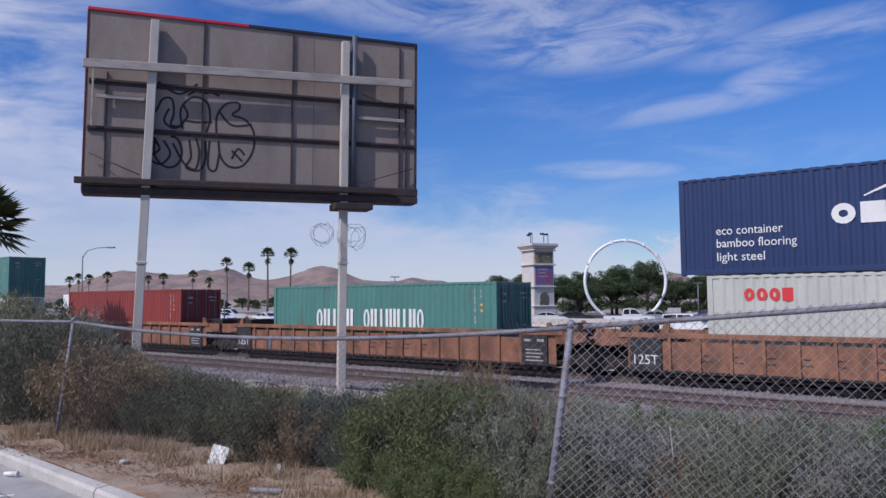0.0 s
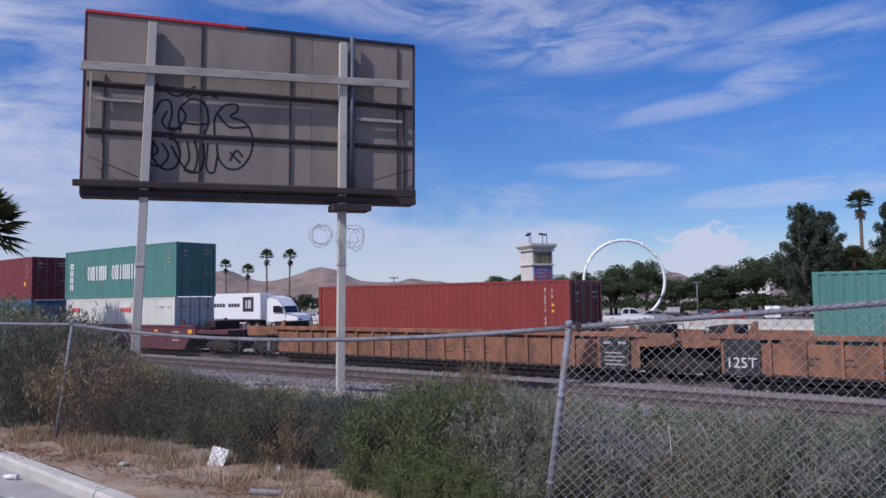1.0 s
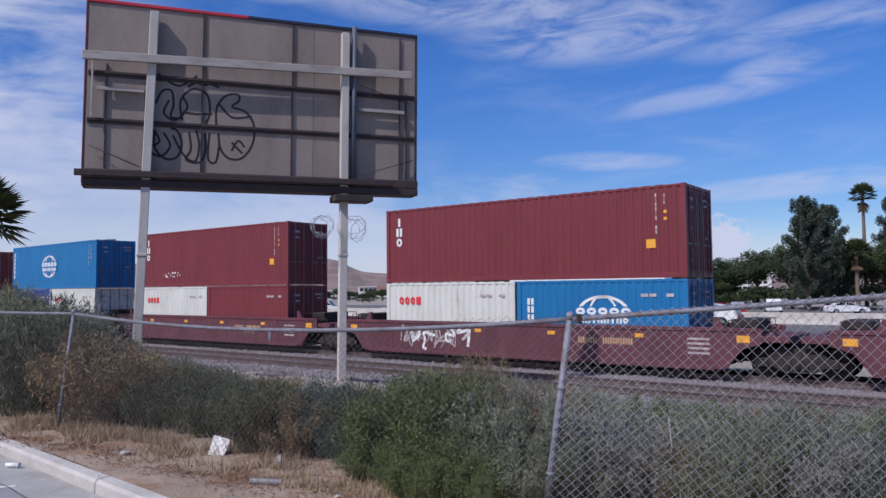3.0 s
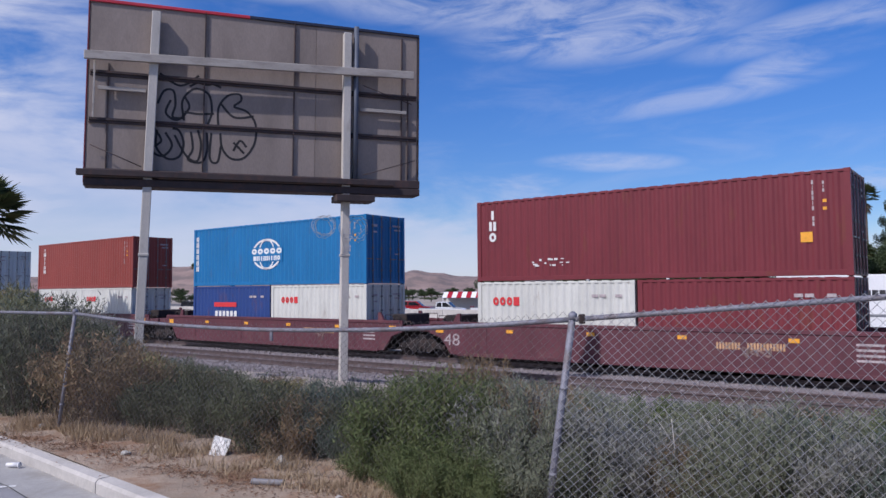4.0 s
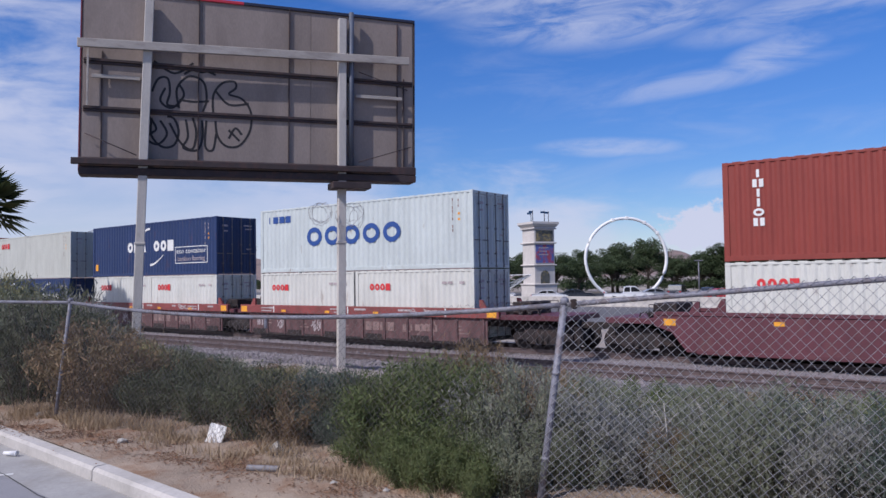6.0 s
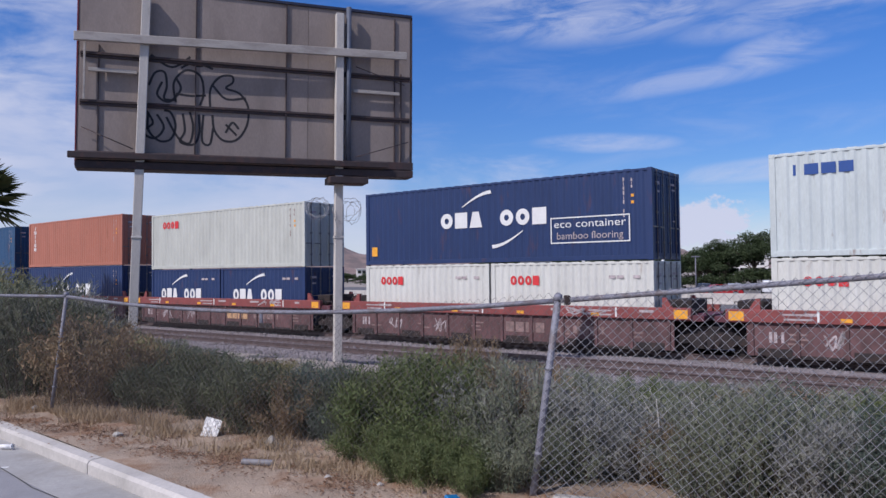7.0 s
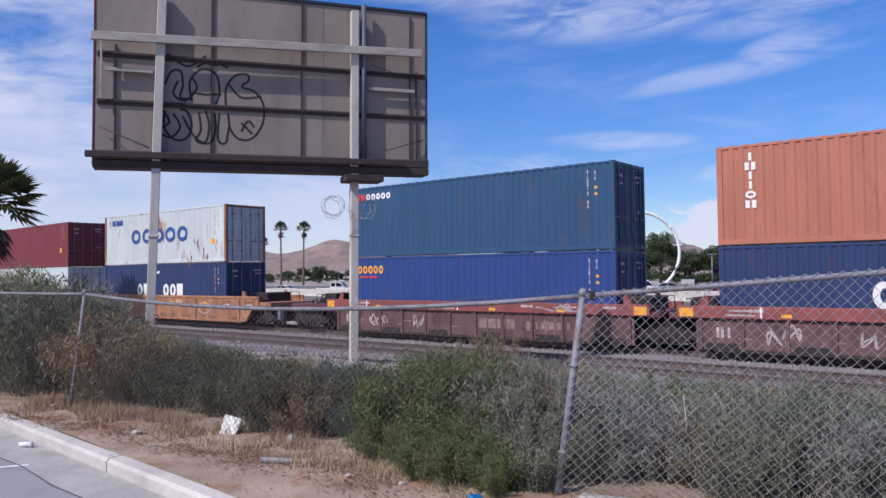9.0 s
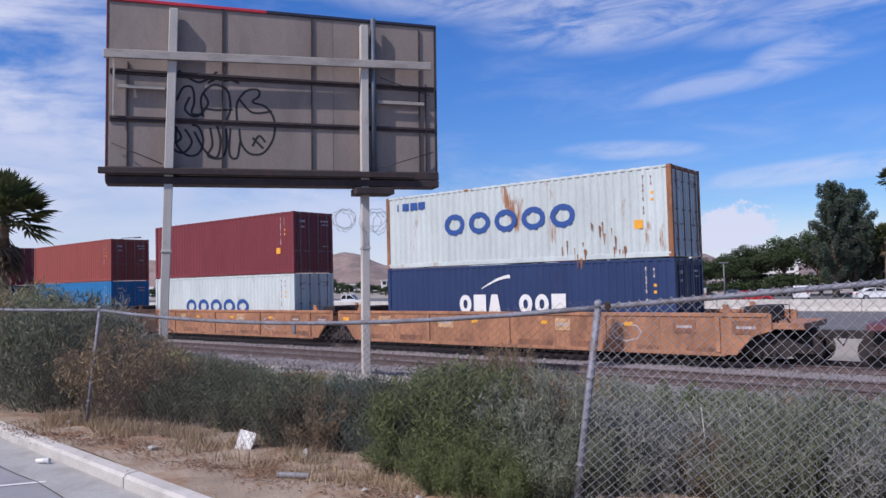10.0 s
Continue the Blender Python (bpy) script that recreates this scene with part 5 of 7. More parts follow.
                    for x in (-6.1, -2.9, 2.2, 6.4, 8.2):
                        w = rnd.uniform(0.22, 0.4)
                        part("data_plate", Geo().box(x - w, x + w, -y0 - 0.014, -y0, 0.86, 1.26, 0.004), MARK_TAN if x < 6 else C_ORANGE, car, "worn data plate")
                        part("data_bar", one_slab(x - w * 0.7, x + w * 0.7, 1.02, 1.1, -y0 - 0.016), MARK_DIM, car, "pale bar in place of print")
                    for x in (-6.6, -4.7, -2.2, 1.1, 2.9, 5.2, 6.9):
                        w = rnd.uniform(0.3, 0.7)
                        part("grime_plate", Geo().box(x - w, x + w, -y0 - 0.008, -y0, bot + 0.07, bot + rnd.uniform(0.16, 0.3), 0.003), C_ORANGE, car, "dark grimy lower plate")
    if kind == "rib":
        for e, sg in ((left_end, -1), (right_end, 1)):
            a, b = sorted((sg * body, e))
            for y in (-1.36, 1.36):
                g = Geo().prism([(a, 1.44), (b, 1.44), (b, 1.12), ((a + b) / 2, 1.02), (a, 1.02)], 1, y - 0.05, y + 0.05)
                part("end_sill", g, col, car)
    part("well_floor", Geo().box(-body + 0.5, body - 0.5, -y0 + 0.1, y0 - 0.1, 0.14, 0.24, 0.01), STEEL_DARK, car)
    for e, sg in ((left_end, -1), (right_end, 1)):
        a, b = sorted((sg * (body - 0.9), e))
        part("end_platform", Geo().box(a, b, -1.36, 1.36, 1.02, 1.20, 0.012), col if kind in ("rib", "amber") else C_MAROON, car)
        part("end_bulkhead", Geo().box(sg * (body - 0.95) - 0.05, sg * (body - 0.95) + 0.05, -1.3, 1.3, 0.3, 1.25, 0.01), STEEL_DARK, car)
        part("end_beam", Geo().box(a, b, -0.35, 0.35, 0.70, 1.02, 0.02), STEEL_DARK, car)
        # brake gear and grab irons above the platform
        g = Geo()
        m = (a + b) / 2
        for y in (-1.25, 1.25):
            part("grab_iron", Geo().tube([(m - 0.35, y, 1.2), (m - 0.35, y, 1.62), (m + 0.35, y, 1.62), (m + 0.35, y, 1.2)], 0.018, 5), STEEL_DARK, car)
        g.tube([(m - 0.5, -0.9, 1.3), (m + 0.5, -0.9, 1.3)], 0.09, 8)
        part("brake_cylinder", g, STEEL_DARK, car)
        part("brake_box", Geo().box(m - 0.42, m + 0.34, -0.75, 0.75, 1.2, 1.64, 0.03), STEEL_DARK, car)
        for y in (-1.28, 1.28):
            x = sg * (body - 0.35)
            q = Geo().prism([(x - sg * 0.02, 1.2), (x + sg * 0.42, 1.2), (x + sg * 0.10, 1.72), (x - sg * 0.02, 1.72)], 1, y - 0.05, y + 0.05)
            part("load_guide", q, col if kind != "brown" else C_CHORD, car, "sloping load guide")
        for k in (-0.7, 0.2, 0.62):
            part("air_hose", Geo().tube([(m + k, -1.15, 1.2), (m + k + 0.05, -1.2, 1.34), (m + k + 0.2, -1.1, 1.38), (m + k + 0.34, -1.15, 1.2)], 0.03, 5), STEEL_DARK, car)
        wq = Geo().disc((m + 0.1 * sg, -1.05, 1.42), 1, 0.14, 0.20, 0.03, 14)
        wq.box(m + 0.1 * sg - 0.17, m + 0.1 * sg + 0.17, -1.06, -1.04, 1.405, 1.435)
        part("hand_brake", wq, STEEL_DARK, car, "round hand brake wheel")
    for x in bogies:
        bogie(car, x)
    return car


def cars():
    names = sorted(S, key=lambda k: -S[k])
    kinds = dict(zip("ABCDEFGHIJKLMNOPQ", ["rib"] * 3 + ["maroon"] * 5 + ["brown"] * 5 + ["amber"] * 4))
    labels = {"rib": "rusty orange ribbed container well car", "maroon": "dirty maroon smooth-sided container well car",
              "brown": "weathered brown ribbed well car with red top chord", "amber": "faded amber-orange smooth well car"}
    for i, k in enumerate(names):
        le = (S[names[i + 1]] - S[k]) / 2 if i + 1 < len(names) else -9.05
        re = (S[names[i - 1]] - S[k]) / 2 if i else 9.8
        wheels, cut_l, cut_r = [], le + 0.15, re - 0.15
        if i + 1 < len(names) and kinds[names[i + 1]] == kinds[k]:
            wheels.append(le)
        else:
            cut_l = le + 0.75
            wheels.append(le + 1.75)
        if i and kinds[names[i - 1]] != kinds[k]:
            cut_r = re - 0.75
            wheels.append(re - 1.75)
        c = well_car(k, kinds[k], cut_l, cut_r, wheels, labels[kinds[k]])
        if cut_l > le + 0.3:
            g = Geo().box(le - 0.1, cut_l + 0.2, -0.12, 0.12, 0.72, 0.95, 0.02)
            g.tube([(le + 0.2, -0.35, 0.9), (le, -0.4, 0.55), (le - 0.2, -0.35, 0.8)], 0.03, 6)
            part("coupler", g, STEEL_DARK, c)
        if cut_r < re - 0.3:
            part("coupler", Geo().box(cut_r - 0.2, re + 0.1, -0.12, 0.12, 0.72, 0.95, 0.02), STEEL_DARK, c)
        TRAIN.append((c, S[k], 0.0))


cars()

# ---- brush behind the fence ----


def shrub_meshes(name, leaf, seed, count, blade, high, wide, dry=0.0):
    """Feathery broom: upright twigs with many small narrow leaves."""
    rnd = random.Random(seed)
    tw, lf = Geo(), Geo()
    for k in range(34):
        a, r = rnd.uniform(0, 6.28), wide * math.sqrt(rnd.random())
        base = Vector((math.cos(a) * r * 0.35, math.sin(a) * r * 0.35, -0.12))
        tip = Vector((math.cos(a) * r, math.sin(a) * r, high * (1.05 - 0.35 * (r / wide) ** 2) * rnd.uniform(0.72, 1.12)))
        mid = base.lerp(tip, 0.5) + Vector((0, 0, 0.08 * high))
        pts = [base, mid, tip]
        tw.tube(pts, [0.008, 0.005, 0.002], 3, False)
        for j in range(count // 34):
            t = rnd.random() ** 0.8
            p = (base.lerp(mid, 2 * t) if t < 0.5 else mid.lerp(tip, 2 * t - 1)) + Vector((rnd.gauss(0, 0.055), rnd.gauss(0, 0.055), rnd.gauss(0, 0.045)))
            d = Vector((rnd.gauss(0, 0.55), rnd.gauss(0, 0.55), rnd.uniform(0.25, 1.0))).normalized()
            s = d.cross(Vector((rnd.gauss(0, 1), rnd.gauss(0, 1), rnd.gauss(0, 0.4)))).normalized()
            l = blade * rnd.uniform(0.6, 1.4)
            w = l * 0.11
            lf.add([p - s * w, p + s * w, p + d * l + s * w * 0.3], [(0, 1, 2)])
    return raw("stem", tw, BARK), raw("foliage", lf, leaf)


def brush():
    kinds = {}
    for name, leaf, seed in (("broom", LEAF_BROOM, 1), ("green", LEAF_GREEN, 2), ("dry", LEAF_DRY, 3), ("grey", LEAF_GREY, 4), ("dark", LEAF_DARK, 5), ("teal", LEAF_TEAL, 6), ("olive", LEAF_OLIVE, 7)):
        kinds[name] = (shrub_meshes(name, leaf, seed, 10000, 0.055, 0.92, 0.70), shrub_meshes(name, leaf, seed + 10, 5000, 0.085, 0.92, 0.75))
    labels = {"broom": "dusty green broom shrub behind the fence", "green": "fresh green feathery shrub against the fence",
              "dry": "dry brown broom shrub behind the fence", "grey": "grey-green scrub bush beside the tracks", "dark": "olive scrub bush behind the fence, leaves darkened as shade", "teal": "blue-green broom shrub behind the fence", "olive": "olive-yellow broom shrub behind the fence"}

    def put(kind, x, y, sc, tall=1.0, far=False):
        tw, lf = kinds[kind][1 if far else 0]
        t = thing("shrub", labels[kind], "shrub", pose(x, y, height(x, y), rnd.uniform(-9, 9), rnd.uniform(-9, 9), rnd.uniform(0, 360)) @ Matrix.Diagonal((sc, sc, sc * tall, 1)), "roadside shrubs")
        part("stem", tw, BARK, t)
        part("foliage", lf, LEAF_BROOM, t)
    rnd = random.Random(12)
    line = [(-16, 2.4), (-10.9, 3.04), (-7.8, 3.65), (-2.33, 4.03), (0.5, 4.86), (3.4, 5.8)]
    # how far the brush tops stay under eye level, in metres for each metre away, by bearing
    bearing = [-0.75, -0.52, -0.48, -0.42, -0.30, -0.15, -0.06, 0.04, 0.12, 0.24, 0.40, 0.62, 0.9]
    under = [-0.015, 0.004, 0.034, 0.082, 0.105, 0.128, 0.126, 0.120, 0.124, 0.150, 0.158, 0.172, 0.19]
    s = -16.5
    while s < 3.0:
        front = float(np.interp(s, [a for a, b in line], [b for a, b in line]))
        n = front + 0.55
        while n < 12.6:
            ss, nn = s + rnd.uniform(-0.28, 0.28), n + rnd.uniform(-0.12, 0.2)
            p = place(ss, nn)
            depth = n - front
            n += 0.86 + 0.10 * depth
            if p.y < 1.5:
                continue
            b = p.x / p.y
            top = 1.5 - p.y * float(np.interp(b, bearing, under)) + 0.05 - 0.30 * rnd.random() ** 2
            tall = top - height(p.x, p.y)
            if tall < 0.28:
                continue
            k = rnd.random()
            kind = "broom" if k < 0.42 else "grey" if k < 0.68 else "teal" if k < 0.80 else "dry" if k < 0.88 else "green"
            # darkened leaves stand in for the shade in the brush by the left post
            if -0.57 < b < -0.40:
                kind = "dark" if k < 0.45 else "olive" if k < 0.62 else "dry" if k < 0.74 else "grey"
            elif b < -0.47:
                kind = "dry" if k < 0.38 else "olive" if k < 0.85 else "broom"
            elif b < -0.05:
                kind = "dark" if k < 0.34 else "teal" if k < 0.42 else "broom" if k < 0.66 else "olive" if k < 0.82 else "green" if k < 0.90 else "dry"
            tall = min(tall, 2.0 if b < -0.47 else 1.5)
            sc = min(max(tall / 0.95, 0.72), 1.15) * rnd.uniform(0.9, 1.08)
            put(kind, p.x, p.y, sc, tall / (1.0 * sc), depth > 3.4)
        s += 0.84
    # the thick green bush that leans out over the fence foot
    for x, y, sc, tall in ((-0.30, 5.70, 0.80, 1.05), (0.02, 5.55, 0.78, 1.10), (0.10, 5.22, 0.60, 0.9), (-0.45, 5.85, 0.62, 1.0), (-0.12, 5.30, 0.52, 0.95), (0.02, 6.0, 0.75, 1.15),
                           (-0.50, 5.55, 0.45, 0.8), (0.22, 5.6, 0.6, 1.2), (-0.2, 5.95, 0.7, 1.2)):
        put("green", x, y, sc, tall * 0.86)
    for x, y, sc in ((-0.08, 5.02, 0.40), (0.14, 4.90, 0.42), (-0.32, 5.20, 0.38), (0.30, 4.82, 0.36), (-0.22, 4.98, 0.32), (0.02, 4.82, 0.33), (0.24, 4.68, 0.30)):
        put("green", x, y, sc, 0.9)
    for x, y, sc in ((0.46, 4.80, 0.42), (0.62, 4.90, 0.45), (0.40, 5.1, 0.5)):
        put("broom", x, y, sc, 1.0)
    for x, y in ((0.28, 6.3), (0.36, 6.4)):
        put("dry", x, y, 0.36, 2.7)
    for x, y, sc in ((-1.20, 6.75, 0.62), (-0.95, 6.55, 0.66), (-0.78, 6.35, 0.58), (-0.62, 6.15, 0.5), (-1.05, 6.35, 0.42), (-0.80, 6.10, 0.38)):
        put("teal", x, y, sc, 0.95)
    # low scrub right behind the straight end of the fence
    d = (FENCE[4] - FENCE[3]).normalized()
    back = Vector((-d.y, d.x, 0))
    for k in range(26):
        p = FENCE[3] + d * (0.15 + k * 0.21) + back * rnd.uniform(0.28, 0.75)
        put(("broom", "grey", "grey", "dry", "broom")[k % 5], p.x, p.y, rnd.uniform(0.40, 0.62), rnd.uniform(0.8, 1.1))
    for x, y in ((0.45, 5.75), (0.62, 5.5), (0.55, 5.2), (0.75, 5.9)):
        put("broom" if x < 0.6 else "dry", x, y, 0.6, 1.25)
    # dry grass along the foot of the fence
    g = Geo()
    for _ in range(6500):
        t = rnd.random() ** 1.15
        a = Vector((-4.6, 8.05, 0)).lerp(Vector((-0.75, 5.5, 0)), t)
        c = a + Vector((rnd.gauss(0.0, 0.17), rnd.gauss(-0.02, 0.17), 0)) + N * 0.02
        if noise.noise((c.x * 1.7, c.y * 1.7, 3)) < -0.12:
            continue
        c.z = height(c.x, c.y)
        d = Vector((rnd.gauss(0, 0.5), rnd.gauss(0, 0.5), 1)).normalized()
        s2 = Vector((rnd.gauss(0, 1), rnd.gauss(0, 1), 0)).normalized()
        l, w = rnd.uniform(0.05, 0.18), 0.005
        g.add([c - s2 * w, c + s2 * w, c + d * l], [(0, 1, 2)])
    for _ in range(3200):
        c = Vector((-1.75, 5.98, 0)).lerp(Vector((0.12, 4.72, 0)), rnd.random()) + N * rnd.gauss(0.0, 0.11) + U * rnd.gauss(0, 0.05)
        if noise.noise((c.x * 2.6, c.y * 2.6, 8)) < -0.05:
            continue
        c.z = height(c.x, c.y)
        d = Vector((rnd.gauss(0, 0.7), rnd.gauss(0, 0.7), 0.8)).normalized()
        s2 = Vector((rnd.gauss(0, 1), rnd.gauss(0, 1), 0)).normalized()
        g.add([c - s2 * 0.004, c + s2 * 0.004, c + d * rnd.uniform(0.04, 0.13)], [(0, 1, 2)])
    tagged(new("dry_grass", raw("dry_grass", g, STRAW)), "yellow dry grass at the fence foot", "grass", kind="stuff")
    # leaf litter and crumbs on the dirt
    g = Geo()
    for _ in range(9000):
        if rnd.random() < 0.72:
            p = Vector((-4.9, 8.0, 0)).lerp(Vector((0.5, 4.45, 0)), rnd.random()) + N * rnd.gauss(-0.22, 0.13)
        else:
            p = K0 + KT * rnd.uniform(-6, 5) + KD * (0.3 + 1.5 * math.sqrt(rnd.random()))
        if noise.noise((p.x * 2.3, p.y * 2.3, 9)) < 0.0 and rnd.random() < 0.8:
            continue
        p.z = height(p.x, p.y) + 0.022
        r = rnd.uniform(0.003, 0.013)
        w = rnd.uniform(0, 6.28)
        e = Vector((math.cos(w), math.sin(w), rnd.uniform(-.2, .4))) * r * 1.6
        q = Vector((-math.sin(w), math.cos(w), rnd.uniform(-.2, .3))) * r * 0.5
        g.add([p - e, p + q, p + e, p - q + Vector((0, 0, 0.004))], [(0, 1, 2, 3)])
    RUSTY = leafmat("rusty_litter", (0.25, 0.125, 0.065), (0.12, 0.075, 0.05), 0.9, 0.0)
    tagged(new("leaf_litter", raw("leaf_litter", g, RUSTY)), "rust-brown dead leaves and crumbs on the dirt", "litter", kind="stuff")


brush()


def litter():
    def ground_pose(x, y, dz=0.0, rx=0, ry=0, rz=0):
        return pose(x, y, height(x, y) + dz, rx, ry, rz)
    g = Geo()
    n = 7
    vs = [(0.15 * (i / (n - 1) - 0.5), 0.008 * math.sin(i * 1.7 + j), 0.165 * j / (n - 1)) for j in range(n) for i in range(n)]
    vs += [(v[0], v[1] + 0.006, v[2]) for v in vs]
    m = n * n
    fs = [(j * n + i, j * n + i + 1, (j + 1) * n + i + 1, (j + 1) * n + i) for j in range(n - 1) for i in range(n - 1)]
    fs += [tuple(k + m for k in reversed(f)) for f in fs]
    g.add(vs, fs)
    t = thing("discarded_sign", "crumpled white card leaning in the dry grass", "litter", ground_pose(-1.95, 6.36, 0.0, -18, 12, -12))
    part("card", g, PAPER, t)
    t = thing("plastic_pipe", "short grey plastic pipe lying on the dirt", "pipe", ground_pose(-1.29, 5.44, 0.032, 0, 0, -12))
    g = Geo()
    g.disc((0, 0, 0), 0, 0.019, 0.024, 0.25, 14)
    part("tube", g, PIPE_GREY, t)
    for x, y, r in ((-1.33, 6.06, 0.070), (-1.24, 6.0, 0.045), (-2.72, 6.35, 0.05), (-0.72, 5.05, 0.03), (-0.35, 4.85, 0.03), (-4.2, 7.75, 0.05)):
        bm = bmesh.new()
        bmesh.ops.create_icosphere(bm, subdivisions=1, radius=r)
        for v in bm.verts:
            v.co *= 1 + 0.7 * noise.noise(v.co * 30 + Vector((x, y, 0)))
            v.co.z *= 0.7
        g = Geo().add([v.co[:] for v in bm.verts], [tuple(v.index for v in f.verts) for f in bm.faces])
        bm.free()
        t = thing("stone", "broken lump of pale concrete on the dirt", "stone", ground_pose(x, y, r * 0.4), "broken concrete lumps")
        part("lump", g, STONE_GREY, t)
    t = thing("paper_cup", "flattened white paper cup on the asphalt", "cup", pose(-3.72, 6.43, 0.030, 0, 90, -8))
    part("cup", Geo().tube([(0, 0, -0.06), (0, 0, 0.06)], [0.016, 0.024], 12), PAPER, t)
    part("cup_rim", Geo().disc((0, 0, 0.06), 2, 0.021, 0.026, 0.007, 14), PAPER, t)
    t = thing("bottle_cap_litter", "small blue plastic scrap by the fence", "litter", ground_pose(0.12, 4.55, 0.02, 20, 10, 40))
    part("scrap", Geo().box(-0.05, 0.05, -0.025, 0.025, -0.01, 0.012, 0.006), P_BLUE, t)
    # stalks with no leaves that stand before the brush
    for x, y in ((1.75, 5.0), (2.35, 4.7), (1.4, 4.9)):
        t = thing("dead_stalk", "bare pale dead stalk behind the fence", "plant", ground_pose(x, y, -0.03), "dead stalks")
        q = [Vector((0, 0, 0)), Vector((0.04, 0.02, 0.2)), Vector((0.10, 0.0, 0.38)), Vector((0.09, 0.02, 0.58))]
        g = Geo().tube(q, [0.009, 0.007, 0.005, 0.003], 5)
        part("stalk", g, DEADWOOD, t)
        for k in range(6):
            b = q[1].lerp(q[3], k / 6)
            part("side_twig", Geo().tube([b, b + Vector((0.12 * math.cos(k * 2.1), 0.12 * math.sin(k * 2.1), 0.13))], [0.004, 0.0015], 4), DEADWOOD, t)


litter()

# ---- trees ----


def fan_leaf(g, base, out, r, rnd, n=11):
    """One stiff fan frond: a stalk and a ring of pointed blades."""
    up = Vector((0, 0, 1))
    side = out.cross(up)
    side = side.normalized() if side.length > 0.05 else Vector((1, 0, 0))
    stalk = base + out * r * 0.45
    w = 0.03 * r
    g.add([base - side * w, base + side * w, stalk + side * w, stalk - side * w], [(0, 1, 2, 3)])
    top = side.cross(out).normalized()
    for k in range(n):
        a = (k / (n - 1) - 0.5) * 2.6
        d = (out * math.cos(a) + side * math.sin(a) + top * 0.12 * math.cos(a * 2)).normalized()
        l = r * 0.58 * (1 - 0.18 * abs(a)) * rnd.uniform(0.85, 1.1)
        q = (d.cross(top)).normalized() * l * 0.085
        tip = stalk + d * l - up * 0.12 * l
        m = stalk + d * l * 0.55
        g.add([stalk, m - q, tip, m + q], [(0, 1, 2, 3)])


def fan_palm(x, y, top, r, seed, label, fronds=46, lean=0.0, foot=None):
    rnd = random.Random(seed)
    z0 = -1.76 if foot is None else foot
    p = thing("fan_palm", label, "palm tree", pose(x, y, z0), "fan palms")
    h = top - z0
    pts = [Vector((lean * h * (k / 6) ** 1.6, 0, h * k / 6)) for k in range(7)]
    part("trunk", Geo().tube(pts, [0.20 + 0.10 * (1 - k / 6) for k in range(7)], 9), PALM_BARK, p)
    c = pts[-1]
    g, d = Geo(), Geo()
    for k in range(fronds):
        a = k * 2.39996 + rnd.uniform(-.2, .2)
        e = math.radians(78 - 105 * (k / fronds) + rnd.uniform(-9, 9))
        o = Vector((math.cos(a) * math.cos(e), math.sin(a) * math.cos(e), math.sin(e)))
        fan_leaf(g, c, o, r, rnd)
    for k in range(fronds // 2):
        a = k * 2.39996
        e = math.radians(-45 - 35 * rnd.random())
        fan_leaf(d, c - Vector((0, 0, 0.2 * r + 0.5 * r * rnd.random())), Vector((math.cos(a) * math.cos(e), math.sin(a) * math.cos(e), math.sin(e))), r * 0.7, rnd, 7)
    part("crown", raw("crown", g, LEAF_PALM), LEAF_PALM, p)
    part("dead_skirt", raw("dead_skirt", d, LEAF_SKIRT), LEAF_SKIRT, p, "brown skirt of dead fronds")


def palms():
    far = "tall slender fan palm in the distance"
    for i, (x, y, z, r) in enumerate(((-47.6, 200, 13.9, 2.3), (-41.5, 200, 13.8, 2.3), (-76.1, 260, 14.6, 2.5), (-60.7, 230, 11.3, 2.5), (-213, 420, 13.4, 3.1), (-207.5, 420, 15.2, 2.9),
                                      (-202, 420, 14.6, 2.9), (-191.5, 420, 15.8, 3.2), (-144, 380, 13.4, 3.0), (-119, 350, 13.6, 2.8), (-160, 400, 13.6, 2.4), (-114, 360, 10.6, 2.6))):
        fan_palm(x, y, z, r, 40 + i, far, 34, 0.02 * math.sin(i * 2.2))
    fan_palm(60.2, 105, 14.6, 2.1, 70, "tall fan palm before dark conifers", 44)
    fan_palm(55.6, 99, 6.2, 2.2, 71, "short fan palm before dark conifers", 40)
    fan_palm(-23.9, 37.5, 5.5, 2.7, 72, "shaggy dark fan palm beside the tracks", 60, 0.0, -0.9)


palms()


def leaf_cloud(g, c, r, count, size, rnd, flat=0.8):
    for _ in range(count):
        d = Vector((rnd.gauss(0, 1), rnd.gauss(0, 1), rnd.gauss(0, 1))).normalized()
        p = c + Vector((d.x * r, d.y * r, d.z * r * flat)) * (rnd.random() ** 0.4)
        a = Vector((rnd.gauss(0, 1), rnd.gauss(0, 1), rnd.gauss(0, 0.6))).normalized()
        b = a.cross(Vector((rnd.gauss(0, 1), rnd.gauss(0, 1), rnd.gauss(0, 1)))).normalized()
        s = size * rnd.uniform(0.6, 1.3)
        g.add([p - a * s, p + b * s * 0.45, p + a * s, p - b * s * 0.45], [(0, 1, 2, 3)])


